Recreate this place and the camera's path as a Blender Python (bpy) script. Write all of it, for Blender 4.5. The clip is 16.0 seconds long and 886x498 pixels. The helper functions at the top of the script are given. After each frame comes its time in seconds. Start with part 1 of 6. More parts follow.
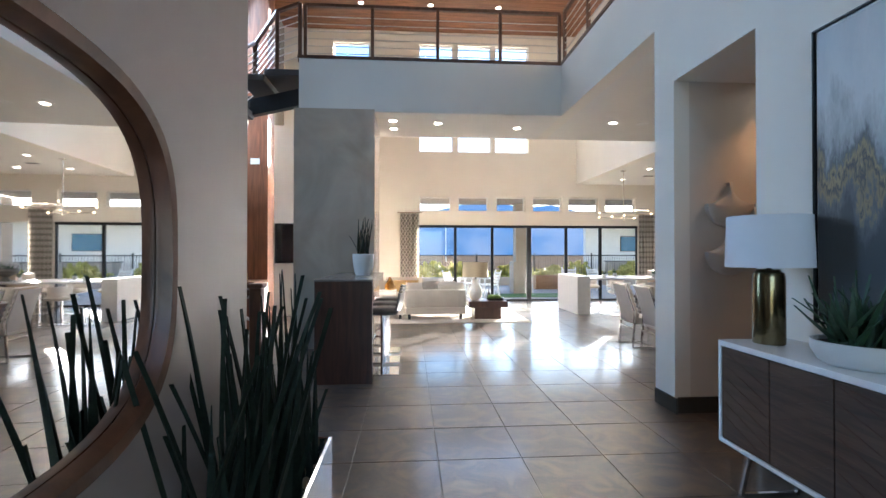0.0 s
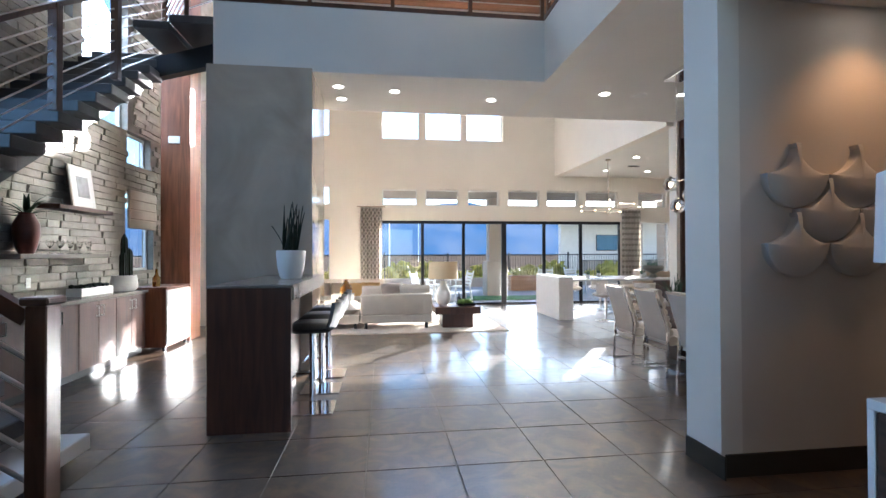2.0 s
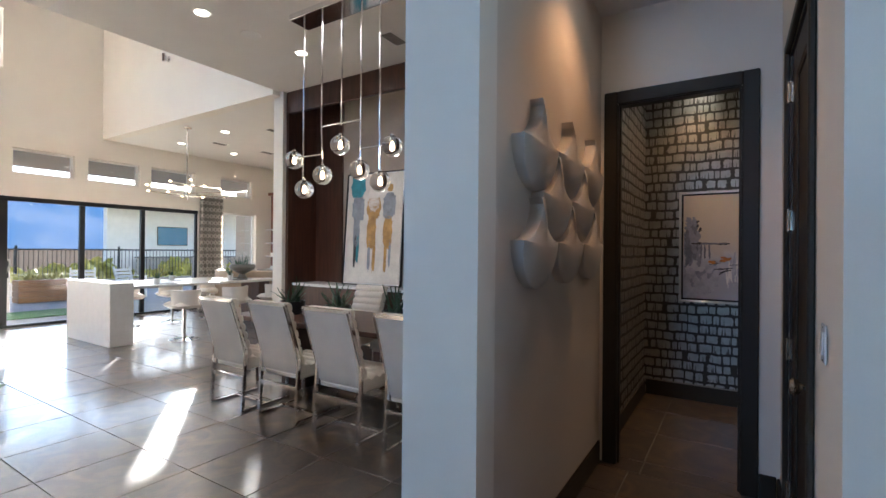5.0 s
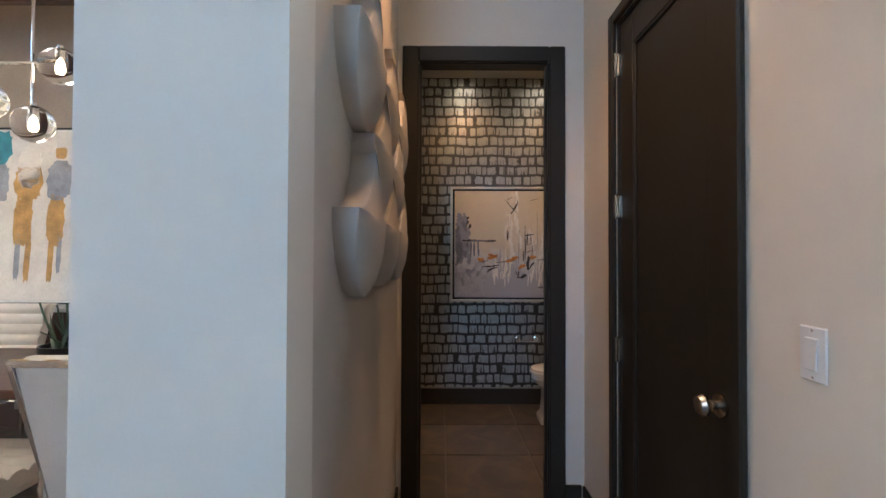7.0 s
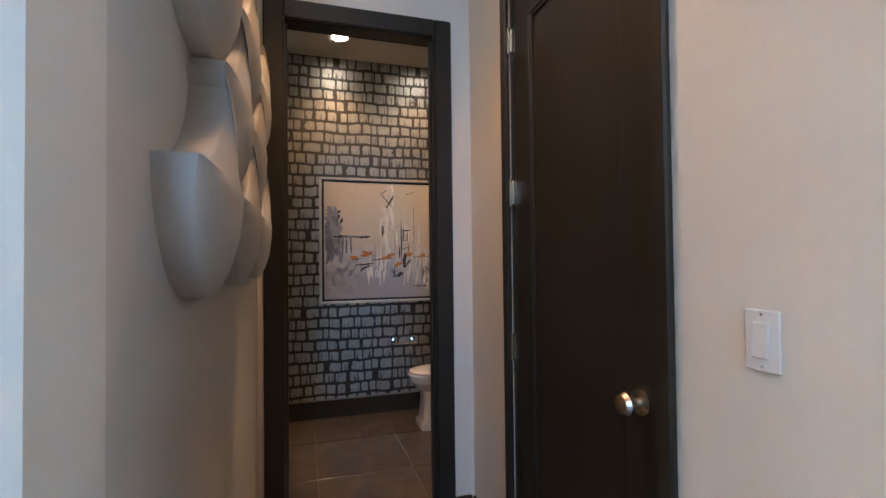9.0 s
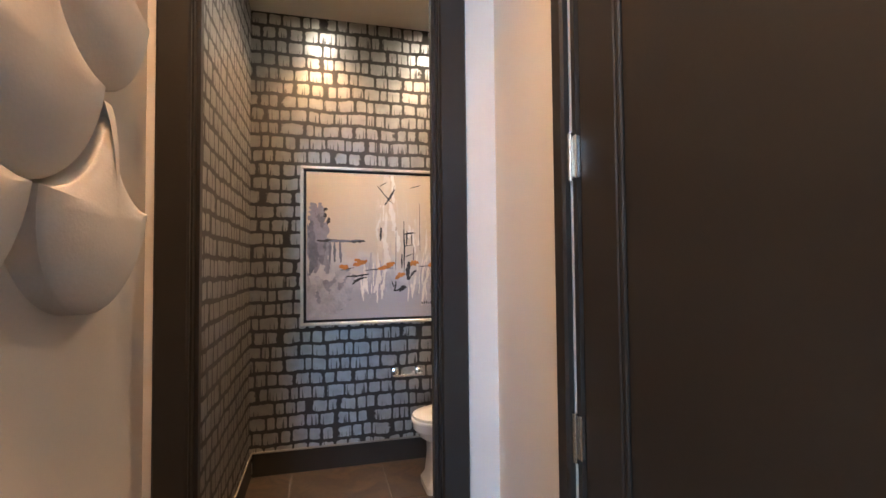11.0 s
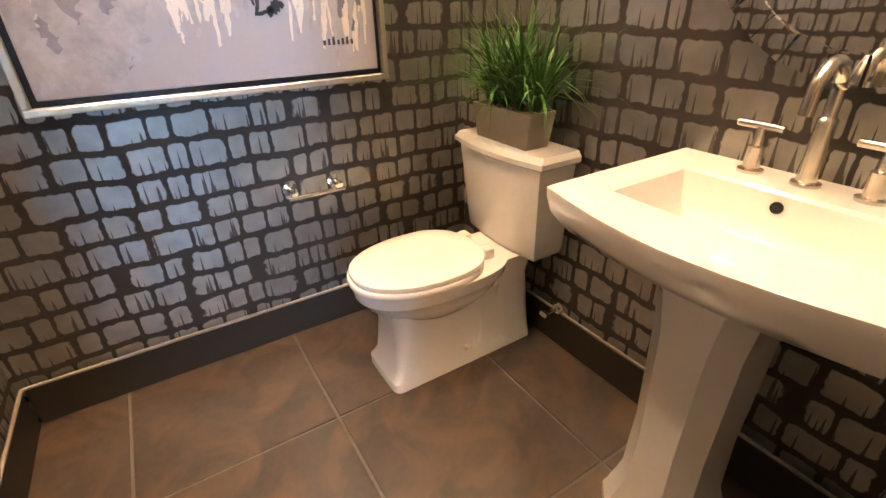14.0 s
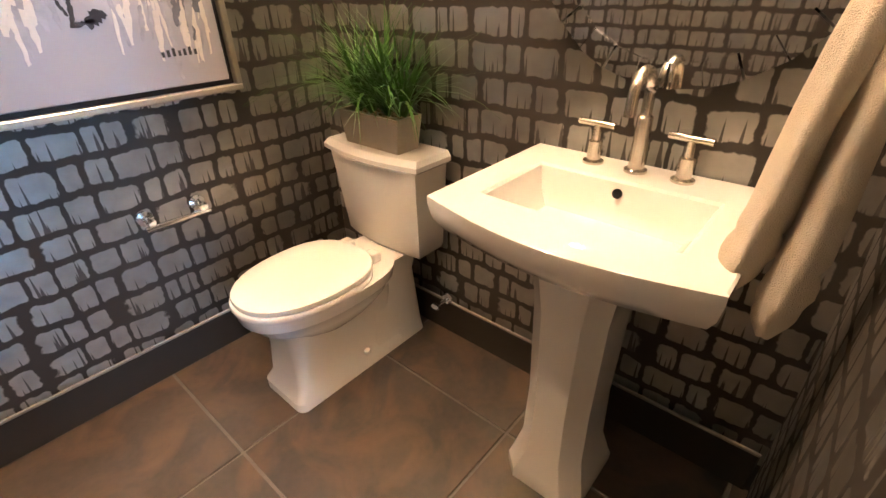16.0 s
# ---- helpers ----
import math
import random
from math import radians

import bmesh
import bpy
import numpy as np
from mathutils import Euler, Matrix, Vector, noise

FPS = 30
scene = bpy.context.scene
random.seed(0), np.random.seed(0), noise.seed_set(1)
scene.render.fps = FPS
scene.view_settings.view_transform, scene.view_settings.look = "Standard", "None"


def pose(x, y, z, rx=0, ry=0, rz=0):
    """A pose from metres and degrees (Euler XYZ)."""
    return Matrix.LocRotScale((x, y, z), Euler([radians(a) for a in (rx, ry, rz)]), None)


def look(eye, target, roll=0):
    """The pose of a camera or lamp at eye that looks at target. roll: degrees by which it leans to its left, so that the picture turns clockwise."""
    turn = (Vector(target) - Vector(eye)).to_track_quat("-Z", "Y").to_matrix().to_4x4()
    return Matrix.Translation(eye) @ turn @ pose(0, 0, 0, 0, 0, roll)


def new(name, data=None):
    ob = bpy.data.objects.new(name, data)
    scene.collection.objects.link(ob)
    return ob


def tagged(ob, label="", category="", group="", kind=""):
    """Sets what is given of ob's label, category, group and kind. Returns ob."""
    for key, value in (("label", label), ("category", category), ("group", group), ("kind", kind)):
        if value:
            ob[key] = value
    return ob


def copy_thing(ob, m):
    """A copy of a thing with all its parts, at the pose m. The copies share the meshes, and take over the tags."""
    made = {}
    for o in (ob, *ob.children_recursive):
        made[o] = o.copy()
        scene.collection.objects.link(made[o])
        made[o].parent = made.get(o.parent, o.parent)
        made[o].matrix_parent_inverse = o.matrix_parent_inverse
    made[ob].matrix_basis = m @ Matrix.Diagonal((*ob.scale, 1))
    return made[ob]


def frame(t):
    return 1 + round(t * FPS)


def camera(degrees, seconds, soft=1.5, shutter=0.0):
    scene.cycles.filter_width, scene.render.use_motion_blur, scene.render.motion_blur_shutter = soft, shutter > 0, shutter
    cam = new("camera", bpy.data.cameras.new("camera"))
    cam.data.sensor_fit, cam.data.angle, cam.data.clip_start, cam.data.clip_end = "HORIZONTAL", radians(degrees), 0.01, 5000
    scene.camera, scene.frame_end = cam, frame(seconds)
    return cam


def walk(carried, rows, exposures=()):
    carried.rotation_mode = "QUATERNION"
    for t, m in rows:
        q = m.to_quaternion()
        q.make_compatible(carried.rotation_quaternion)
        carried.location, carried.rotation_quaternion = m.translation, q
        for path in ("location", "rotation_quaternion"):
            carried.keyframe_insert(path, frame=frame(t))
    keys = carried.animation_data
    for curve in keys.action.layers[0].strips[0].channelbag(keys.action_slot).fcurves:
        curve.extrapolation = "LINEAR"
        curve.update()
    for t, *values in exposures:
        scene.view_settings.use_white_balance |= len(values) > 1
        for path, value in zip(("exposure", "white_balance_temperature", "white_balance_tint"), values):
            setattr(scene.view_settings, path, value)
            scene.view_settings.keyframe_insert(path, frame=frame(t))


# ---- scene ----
cam = camera(87.4, 16.0)
METRES, EYE, TURN = 7.5, 1.45, -5.7
# house: seconds, eye, target, roll
PATH = [
    (0, (0.138, -0.133, 1.490), (0.28, 1.861, 1.508), 0.0),
    (0.5, (0.223, 0.218, 1.460), (0.398, 2.21, 1.477), -0.0),
    (1, (0.337, 0.585, 1.477), (0.552, 2.574, 1.496), -0.1),
    (1.5, (0.38, 0.957, 1.477), (0.622, 2.943, 1.497), -0.1),
    (2, (0.456, 1.3, 1.441), (0.711, 3.283, 1.461), -0.2),
    (2.5, (0.552, 1.653, 1.457), (0.839, 3.632, 1.479), -0.2),
    (3, (0.54, 2.001, 1.430), (1.046, 3.936, 1.452), -0.2),
    (3.5, (0.603, 2.36, 1.431), (1.455, 4.169, 1.448), 0.1),
    (4, (0.791, 2.685, 1.456), (1.973, 4.299, 1.469), 0.4),
    (4.5, (0.898, 2.983, 1.475), (2.382, 4.324, 1.485), 0.5),
    (5, (1.089, 3.229, 1.453), (2.781, 4.295, 1.460), 0.5),
    (7.5, (1.987, 3.858, 1.375), (3.973, 3.625, 1.413), 0.0),
    (8, (2.052, 3.896, 1.351), (4.010, 3.485, 1.391), -0.2),
    (8.5, (2.09, 3.896, 1.331), (4.024, 3.388, 1.374), -0.4),
    (9, (2.18, 3.831, 1.35), (4.095, 3.254, 1.389), -0.6),
    (11.5, (3.331, 3.544, 1.373), (5.274, 3.073, 1.429), -0.5),
]
# powder room: seconds, place along the walk, yaw, pitch, roll
ROWS = [
    (12.0, 0.4465, 0.5229, -0.0151, -95.03, -2.43, 1.33),
    (12.5, 0.4925, 0.5256, -0.0224, -94.77, -9.3, 1.37),
    (13.0, 0.5306, 0.5189, -0.0273, -98.97, -18.91, 1.72),
    (13.5, 0.553, 0.5164, -0.0323, -107.02, -25.87, 1.38),
    (14.0, 0.5663, 0.5156, -0.0316, -116.51, -28.08, 1.4),
    (14.5, 0.5697, 0.5148, -0.0293, -124.72, -29.19, 1.29),
    (15.0, 0.5686, 0.5144, -0.0257, -129.18, -29.66, 1.23),
    (15.5, 0.5666, 0.5163, -0.0194, -131.88, -29.84, 1.19),
    (16.0, 0.5677, 0.5181, -0.0235, -133.35, -29.93, 1.19),
]
EXPOSURES = [(0.0, 2.98, 5750, 10), (1.5, 2.9, 5450, 10), (3.5, 2.68, 5450, 10), (5.0, 2.95, 5700, 10), (7.5, 3.58, 6150, 10), (9.0, 3.8, 5950, 10), (11.5, 4.85, 5950, 10), (12.5, 4.95, 5850, 10), (13.2, 5.6, 6200, 10), (14.0, 5.6, 6150, 10), (16.0, 5.5, 6000, 10)]
walk(cam, [(t, look(eye, target, roll)) for t, eye, target, roll in PATH]
     + [(t, pose(0, 0, EYE, 0, 0, TURN) @ pose(METRES * x, METRES * y, METRES * z, 90 + pitch, roll, yaw)) for t, x, y, z, yaw, pitch, roll in ROWS],
     EXPOSURES)

# ---- light ----
SUN_TURN, SUN_RISE = radians(35.6), radians(13.5)
world = bpy.data.worlds.new("sky")
scene.world = world
world.use_nodes = True
wn = world.node_tree.nodes
sky = wn.new("ShaderNodeTexSky")
sky.sky_type, sky.sun_disc = "NISHITA", False
sky.sun_elevation, sky.sun_rotation = SUN_RISE, SUN_TURN
sky.dust_density, sky.ozone_density = 0.5, 2.8
wn["Background"].inputs["Strength"].default_value = 0.085
world.node_tree.links.new(sky.outputs[0], wn["Background"].inputs["Color"])
sun = new("sun", bpy.data.lights.new("sun", "SUN"))
sun.data.energy, sun.data.angle, sun.data.color = 5.0, radians(0.5), (1.0, 0.9, 0.76)
sun.matrix_world = look((30 * math.sin(SUN_TURN) * math.cos(SUN_RISE), 30 * math.cos(SUN_TURN) * math.cos(SUN_RISE), 30 * math.sin(SUN_RISE)), (0, 0, 0))


def lamp(name, kind, place, target, watts, colour=(1.0, 0.82, 0.6), size=0.1, cone=80, blend=0.6):
    ob = new(name, bpy.data.lights.new(name, kind))
    ob.data.energy, ob.data.color = 0.72 * watts, colour
    if kind == "SPOT":
        ob.data.spot_size, ob.data.spot_blend, ob.data.shadow_soft_size = radians(cone), blend, size
    elif kind == "POINT":
        ob.data.shadow_soft_size = size
    ob.matrix_world = look(place, target)
    return ob


# ---- materials ----
def nodes_of(m):
    return m.node_tree.nodes, m.node_tree.links


def plain(name, colour, rough=0.5, metal=0.0, var=0.12, scale=6.0, fine=60.0, bump=0.05, coat=0.0, stretch=(1, 1, 1), local=True):
    """A surface with broad and fine variation of tone and gloss, and a fine relief."""
    m = bpy.data.materials.new(name)
    m.use_nodes = True
    n, l = nodes_of(m)
    b = n["Principled BSDF"]
    co = n.new("ShaderNodeTexCoord")
    mp = n.new("ShaderNodeMapping")
    mp.inputs["Scale"].default_value = stretch
    l.new(co.outputs["Object"] if local else n.new("ShaderNodeNewGeometry").outputs["Position"], mp.inputs["Vector"])
    big, small = n.new("ShaderNodeTexNoise"), n.new("ShaderNodeTexNoise")
    for t, s, d in ((big, scale, 5.0), (small, fine, 3.0)):
        t.inputs["Scale"].default_value, t.inputs["Detail"].default_value = s, d
        l.new(mp.outputs[0], t.inputs["Vector"])
    mix = n.new("ShaderNodeMath")
    mix.operation = "MULTIPLY_ADD"
    mix.inputs[1].default_value = 0.4
    l.new(small.outputs["Fac"], mix.inputs[0])
    l.new(big.outputs["Fac"], mix.inputs[2])
    ramp = n.new("ShaderNodeValToRGB")
    ramp.color_ramp.elements[0].position, ramp.color_ramp.elements[1].position = 0.45, 0.95
    lo, hi = [max(0, c * (1 - var)) for c in colour], [min(1, c * (1 + var)) for c in colour]
    ramp.color_ramp.elements[0].color, ramp.color_ramp.elements[1].color = (*lo, 1), (*hi, 1)
    l.new(mix.outputs[0], ramp.inputs[0])
    l.new(ramp.outputs[0], b.inputs["Base Color"])
    rr = n.new("ShaderNodeMapRange")
    rr.inputs["To Min"].default_value, rr.inputs["To Max"].default_value = max(0.02, rough * 0.85), min(1, rough * 1.15)
    l.new(big.outputs["Fac"], rr.inputs["Value"])
    l.new(rr.outputs[0], b.inputs["Roughness"])
    b.inputs["Metallic"].default_value, b.inputs["Coat Weight"].default_value = metal, coat
    if bump:
        bp = n.new("ShaderNodeBump")
        bp.inputs["Strength"].default_value, bp.inputs["Distance"].default_value = bump, 0.01
        l.new(small.outputs["Fac"], bp.inputs["Height"])
        l.new(bp.outputs[0], b.inputs["Normal"])
    return m


def per_piece(m, amount=0.25):
    """Lets each piece of the material differ a little in tone."""
    n, l = nodes_of(m)
    b = n["Principled BSDF"]
    src = b.inputs["Base Color"].links[0].from_socket
    info = n.new("ShaderNodeObjectInfo")
    hsv = n.new("ShaderNodeHueSaturation")
    rng = n.new("ShaderNodeMapRange")
    rng.inputs["To Min"].default_value, rng.inputs["To Max"].default_value = 1 - amount, 1 + amount
    l.new(info.outputs["Random"], rng.inputs["Value"])
    l.new(rng.outputs[0], hsv.inputs["Value"])
    l.new(src, hsv.inputs["Color"])
    l.new(hsv.outputs[0], b.inputs["Base Color"])
    return m


def glow(name, colour, strength):
    m = bpy.data.materials.new(name)
    m.use_nodes = True
    b = m.node_tree.nodes["Principled BSDF"]
    b.inputs["Base Color"].default_value = (*colour, 1)
    b.inputs["Emission Color"].default_value = (*colour, 1)
    b.inputs["Emission Strength"].default_value = strength
    return m


def glassy(name, colour=(1, 1, 1), rough=0.0):
    m = bpy.data.materials.new(name)
    m.use_nodes = True
    b = m.node_tree.nodes["Principled BSDF"]
    b.inputs["Base Color"].default_value = (*colour, 1)
    b.inputs["Roughness"].default_value, b.inputs["Transmission Weight"].default_value = rough, 1.0
    b.inputs["IOR"].default_value = 1.45
    return m


def streaked(name, dark, light, rough, axis_scale=(1, 1, 1), metal=0.0, scale=5.0, distortion=1.5, bump=0.1, coat=0.0):
    """Wood grain or veined stone: stretched, distorted noise between two colours."""
    m = bpy.data.materials.new(name)
    m.use_nodes = True
    n, l = nodes_of(m)
    b = n["Principled BSDF"]
    co, mp = n.new("ShaderNodeTexCoord"), n.new("ShaderNodeMapping")
    mp.inputs["Scale"].default_value = axis_scale
    l.new(co.outputs["Object"], mp.inputs["Vector"])
    t = n.new("ShaderNodeTexNoise")
    t.inputs["Scale"].default_value, t.inputs["Detail"].default_value, t.inputs["Distortion"].default_value = scale, 7.0, distortion
    l.new(mp.outputs[0], t.inputs["Vector"])
    ramp = n.new("ShaderNodeValToRGB")
    ramp.color_ramp.elements[0].position, ramp.color_ramp.elements[1].position = 0.3, 0.7
    ramp.color_ramp.elements[0].color, ramp.color_ramp.elements[1].color = (*dark, 1), (*light, 1)
    l.new(t.outputs["Fac"], ramp.inputs[0])
    l.new(ramp.outputs[0], b.inputs["Base Color"])
    b.inputs["Roughness"].default_value, b.inputs["Metallic"].default_value, b.inputs["Coat Weight"].default_value = rough, metal, coat
    bp = n.new("ShaderNodeBump")
    bp.inputs["Strength"].default_value, bp.inputs["Distance"].default_value = bump, 0.005
    l.new(t.outputs["Fac"], bp.inputs["Height"])
    l.new(bp.outputs[0], b.inputs["Normal"])
    return m


def wallpaper(name, along):
    """Printed paper: rows of silver leaf blocks with dripping lower edges on a dark ground. along: 0 for a wall along x, 1 along y."""
    m = bpy.data.materials.new(name)
    m.use_nodes = True
    n, l = nodes_of(m)
    b = n["Principled BSDF"]

    def op(kind, a, c=None, d=None):
        x = n.new("ShaderNodeMath")
        x.operation = kind
        for i, v in enumerate((a, c, d)):
            if v is None:
                continue
            if isinstance(v, (int, float)):
                x.inputs[i].default_value = v
            else:
                l.new(v, x.inputs[i])
        return x.outputs[0]

    def field(x, y, scale, detail=2.0):
        cb = n.new("ShaderNodeCombineXYZ")
        for s, v in ((0, x), (1, y)):
            if isinstance(v, (int, float)):
                cb.inputs[s].default_value = v
            else:
                l.new(v, cb.inputs[s])
        t = n.new("ShaderNodeTexNoise")
        t.noise_dimensions = "2D"
        t.inputs["Scale"].default_value, t.inputs["Detail"].default_value = scale, detail
        l.new(cb.outputs[0], t.inputs["Vector"])
        return t.outputs["Fac"]

    sep = n.new("ShaderNodeSeparateXYZ")
    l.new(n.new("ShaderNodeNewGeometry").outputs["Position"], sep.inputs[0])
    u, v = sep.outputs[along], sep.outputs[2]
    row_h, cell_w = 0.094, 0.092
    vw = op("ADD", v, op("MULTIPLY", op("SUBTRACT", field(u, v, 5.0), 0.5), 0.03))
    rv = op("DIVIDE", vw, row_h)
    row = op("FLOOR", rv)
    fv = op("SUBTRACT", rv, row)
    shift = op("MULTIPLY", op("SINE", op("MULTIPLY", row, 12.9)), 3.7)
    warp = op("MULTIPLY", op("SUBTRACT", field(op("ADD", u, op("MULTIPLY", row, 3.1)), 0.0, 6.0, 1.0), 0.5), 0.16)
    cu = op("ADD", op("DIVIDE", op("ADD", u, warp), cell_w), shift)
    col = op("FLOOR", cu)
    fu = op("SUBTRACT", cu, col)
    # ragged edges
    wob = op("MULTIPLY", op("SUBTRACT", field(u, v, 38.0, 3.0), 0.5), 0.14)
    # distance to the block's rounded sides
    ax = op("MAXIMUM", op("SUBTRACT", op("ABSOLUTE", op("SUBTRACT", fu, 0.5)), 0.28), 0.0)
    ay = op("MAXIMUM", op("SUBTRACT", op("ABSOLUTE", op("SUBTRACT", fv, 0.52)), 0.26), 0.0)
    dist = op("ADD", op("SQRT", op("ADD", op("MULTIPLY", ax, ax), op("MULTIPLY", ay, ay))), wob)
    inside = op("MULTIPLY", op("SUBTRACT", 0.14, dist), 30.0)
    # drips: thin dark runs that rise from the lower edge of a row
    streak = field(op("ADD", u, op("MULTIPLY", row, 0.37)), op("MULTIPLY", row, 5.3), 75.0, 1.0)
    reach = op("ADD", op("MULTIPLY", fv, 0.22), 0.56)
    drip = op("MULTIPLY", op("SUBTRACT", streak, reach), 28.0)
    cl = n.new("ShaderNodeClamp")
    l.new(inside, cl.inputs[0])
    cd = n.new("ShaderNodeClamp")
    l.new(drip, cd.inputs[0])
    silver = op("MULTIPLY", cl.outputs[0], op("SUBTRACT", 1.0, op("MULTIPLY", cd.outputs[0], 0.85)))
    cloud = field(u, v, 14.0, 6.0)
    tone = n.new("ShaderNodeValToRGB")
    tone.color_ramp.elements[0].color, tone.color_ramp.elements[1].color = (0.27, 0.26, 0.235, 1), (0.52, 0.50, 0.46, 1)
    l.new(cloud, tone.inputs[0])
    mix = n.new("ShaderNodeMix")
    mix.data_type = "RGBA"
    mix.inputs["A"].default_value = (0.030, 0.024, 0.018, 1)
    l.new(tone.outputs[0], mix.inputs["B"])
    l.new(silver, mix.inputs["Factor"])
    l.new(mix.outputs["Result"], b.inputs["Base Color"])
    l.new(op("MULTIPLY", silver, 0.9), b.inputs["Metallic"])
    l.new(op("SUBTRACT", 0.6, op("MULTIPLY", silver, 0.24)), b.inputs["Roughness"])
    bp = n.new("ShaderNodeBump")
    bp.inputs["Strength"].default_value, bp.inputs["Distance"].default_value = 0.25, 0.002
    l.new(silver, bp.inputs["Height"])
    l.new(bp.outputs[0], b.inputs["Normal"])
    return m


def floor_tile():
    """Dark rectified porcelain: cloudy slate tones with rusty drifts, a soft sheen under a polished face."""
    m = plain("floor_tile", (0.058, 0.043, 0.033), 0.42, 0.0, 0.4, 3.4, 40.0, 0.012, local=False)
    n, l = nodes_of(m)
    b = n["Principled BSDF"]
    src = b.inputs["Base Color"].links[0].from_socket
    drift, where = n.new("ShaderNodeTexNoise"), n.new("ShaderNodeNewGeometry")
    drift.inputs["Scale"].default_value, drift.inputs["Detail"].default_value, drift.inputs["Distortion"].default_value = 3.6, 8.0, 1.6
    l.new(where.outputs["Position"], drift.inputs["Vector"])
    rng = n.new("ShaderNodeMapRange")
    rng.inputs["From Min"].default_value, rng.inputs["From Max"].default_value, rng.inputs["To Max"].default_value = 0.44, 0.68, 0.8
    l.new(drift.outputs["Fac"], rng.inputs["Value"])
    mix = n.new("ShaderNodeMix")
    mix.data_type = "RGBA"
    mix.inputs["B"].default_value = (0.135, 0.082, 0.045, 1)
    l.new(rng.outputs[0], mix.inputs["Factor"])
    l.new(src, mix.inputs["A"])
    l.new(mix.outputs["Result"], b.inputs["Base Color"])
    b.inputs["Specular IOR Level"].default_value = 0.5
    b.inputs["Coat Weight"].default_value, b.inputs["Coat Roughness"].default_value, b.inputs["Coat IOR"].default_value = 0.95, 0.16, 1.5
    return per_piece(m, 0.14)


def art(name, stops, scale=2.0, seed=0.0, strokes=6.0, axis=(1, 1, 1)):
    """An abstract painting: bands by height, broken by loose strokes."""
    m = bpy.data.materials.new(name)
    m.use_nodes = True
    n, l = nodes_of(m)
    b = n["Principled BSDF"]
    co, mp = n.new("ShaderNodeTexCoord"), n.new("ShaderNodeMapping")
    mp.inputs["Location"].default_value, mp.inputs["Scale"].default_value = (seed, seed, 0), axis
    l.new(co.outputs["Object"], mp.inputs["Vector"])
    sep = n.new("ShaderNodeSeparateXYZ")
    l.new(co.outputs["Object"], sep.inputs[0])
    big, fine = n.new("ShaderNodeTexNoise"), n.new("ShaderNodeTexNoise")
    for t, s, d in ((big, scale, 6.0), (fine, strokes, 8.0)):
        t.inputs["Scale"].default_value, t.inputs["Detail"].default_value, t.inputs["Distortion"].default_value = s, d, 0.8
        l.new(mp.outputs[0], t.inputs["Vector"])
    a = n.new("ShaderNodeMath")
    a.operation = "MULTIPLY_ADD"
    a.inputs[1].default_value = 0.9
    l.new(big.outputs["Fac"], a.inputs[0])
    l.new(sep.outputs[2], a.inputs[2])
    c = n.new("ShaderNodeMath")
    c.operation = "MULTIPLY_ADD"
    c.inputs[1].default_value = 0.35
    l.new(fine.outputs["Fac"], c.inputs[0])
    l.new(a.outputs[0], c.inputs[2])
    ramp = n.new("ShaderNodeValToRGB")
    while len(ramp.color_ramp.elements) < len(stops):
        ramp.color_ramp.elements.new(0.5)
    for e, (p, colour) in zip(ramp.color_ramp.elements, stops):
        e.position, e.color = p, (*colour, 1)
    rng = n.new("ShaderNodeMapRange")
    rng.inputs["From Min"].default_value, rng.inputs["From Max"].default_value = 0.35, 1.75
    l.new(c.outputs[0], rng.inputs["Value"])
    l.new(rng.outputs[0], ramp.inputs[0])
    l.new(ramp.outputs[0], b.inputs["Base Color"])
    b.inputs["Roughness"].default_value = 0.55
    bp = n.new("ShaderNodeBump")
    bp.inputs["Strength"].default_value, bp.inputs["Distance"].default_value = 0.3, 0.003
    l.new(fine.outputs["Fac"], bp.inputs["Height"])
    l.new(bp.outputs[0], b.inputs["Normal"])
    return m


PAINT = plain("wall_paint", (0.75, 0.69, 0.60), 0.65, 0, 0.03, 1.5, 180, 0.03)
CEIL = plain("ceiling_paint", (0.74, 0.70, 0.64), 0.8, 0, 0.03, 1.5, 140, 0.04)
MUSHROOM = plain("mushroom_paint", (0.34, 0.265, 0.23), 0.65, 0, 0.03, 1.5, 180, 0.03)
HALL = plain("hall_paint", (0.62, 0.55, 0.47), 0.65, 0, 0.03, 1.5, 180, 0.03)
TILE = floor_tile()
GROUT = plain("grout", (0.145, 0.128, 0.11), 0.85, 0, 0.2, 8, 90, 0.1)
DARK = plain("dark_trim_paint", (0.026, 0.021, 0.015), 0.48, 0, 0.08, 3, 90, 0.02)
DARK.node_tree.nodes["Principled BSDF"].inputs["Specular IOR Level"].default_value = 0.35
BLACK = plain("black_aluminium", (0.012, 0.012, 0.013), 0.35, 0.3, 0.1, 8, 120, 0.0)
MARBLE = streaked("grey_marble", (0.35, 0.285, 0.22), (0.54, 0.45, 0.36), 0.1, (1, 1, 0.6), 0, 1.3, 1.0, 0.02, 0.3)
WALNUT = streaked("dark_walnut", (0.038, 0.013, 0.007), (0.082, 0.030, 0.016), 0.35, (6, 6, 0.5), 0, 2.5, 1.2, 0.08)
WALNUT_FLAT = streaked("walnut_veneer", (0.04, 0.022, 0.014), (0.10, 0.056, 0.036), 0.4, (8, 0.6, 8), 0, 2.5, 1.5, 0.08)
CHERRY = streaked("red_brown_wood", (0.10, 0.035, 0.016), (0.24, 0.085, 0.038), 0.35, (5, 5, 0.4), 0, 2.5, 1.2, 0.06)
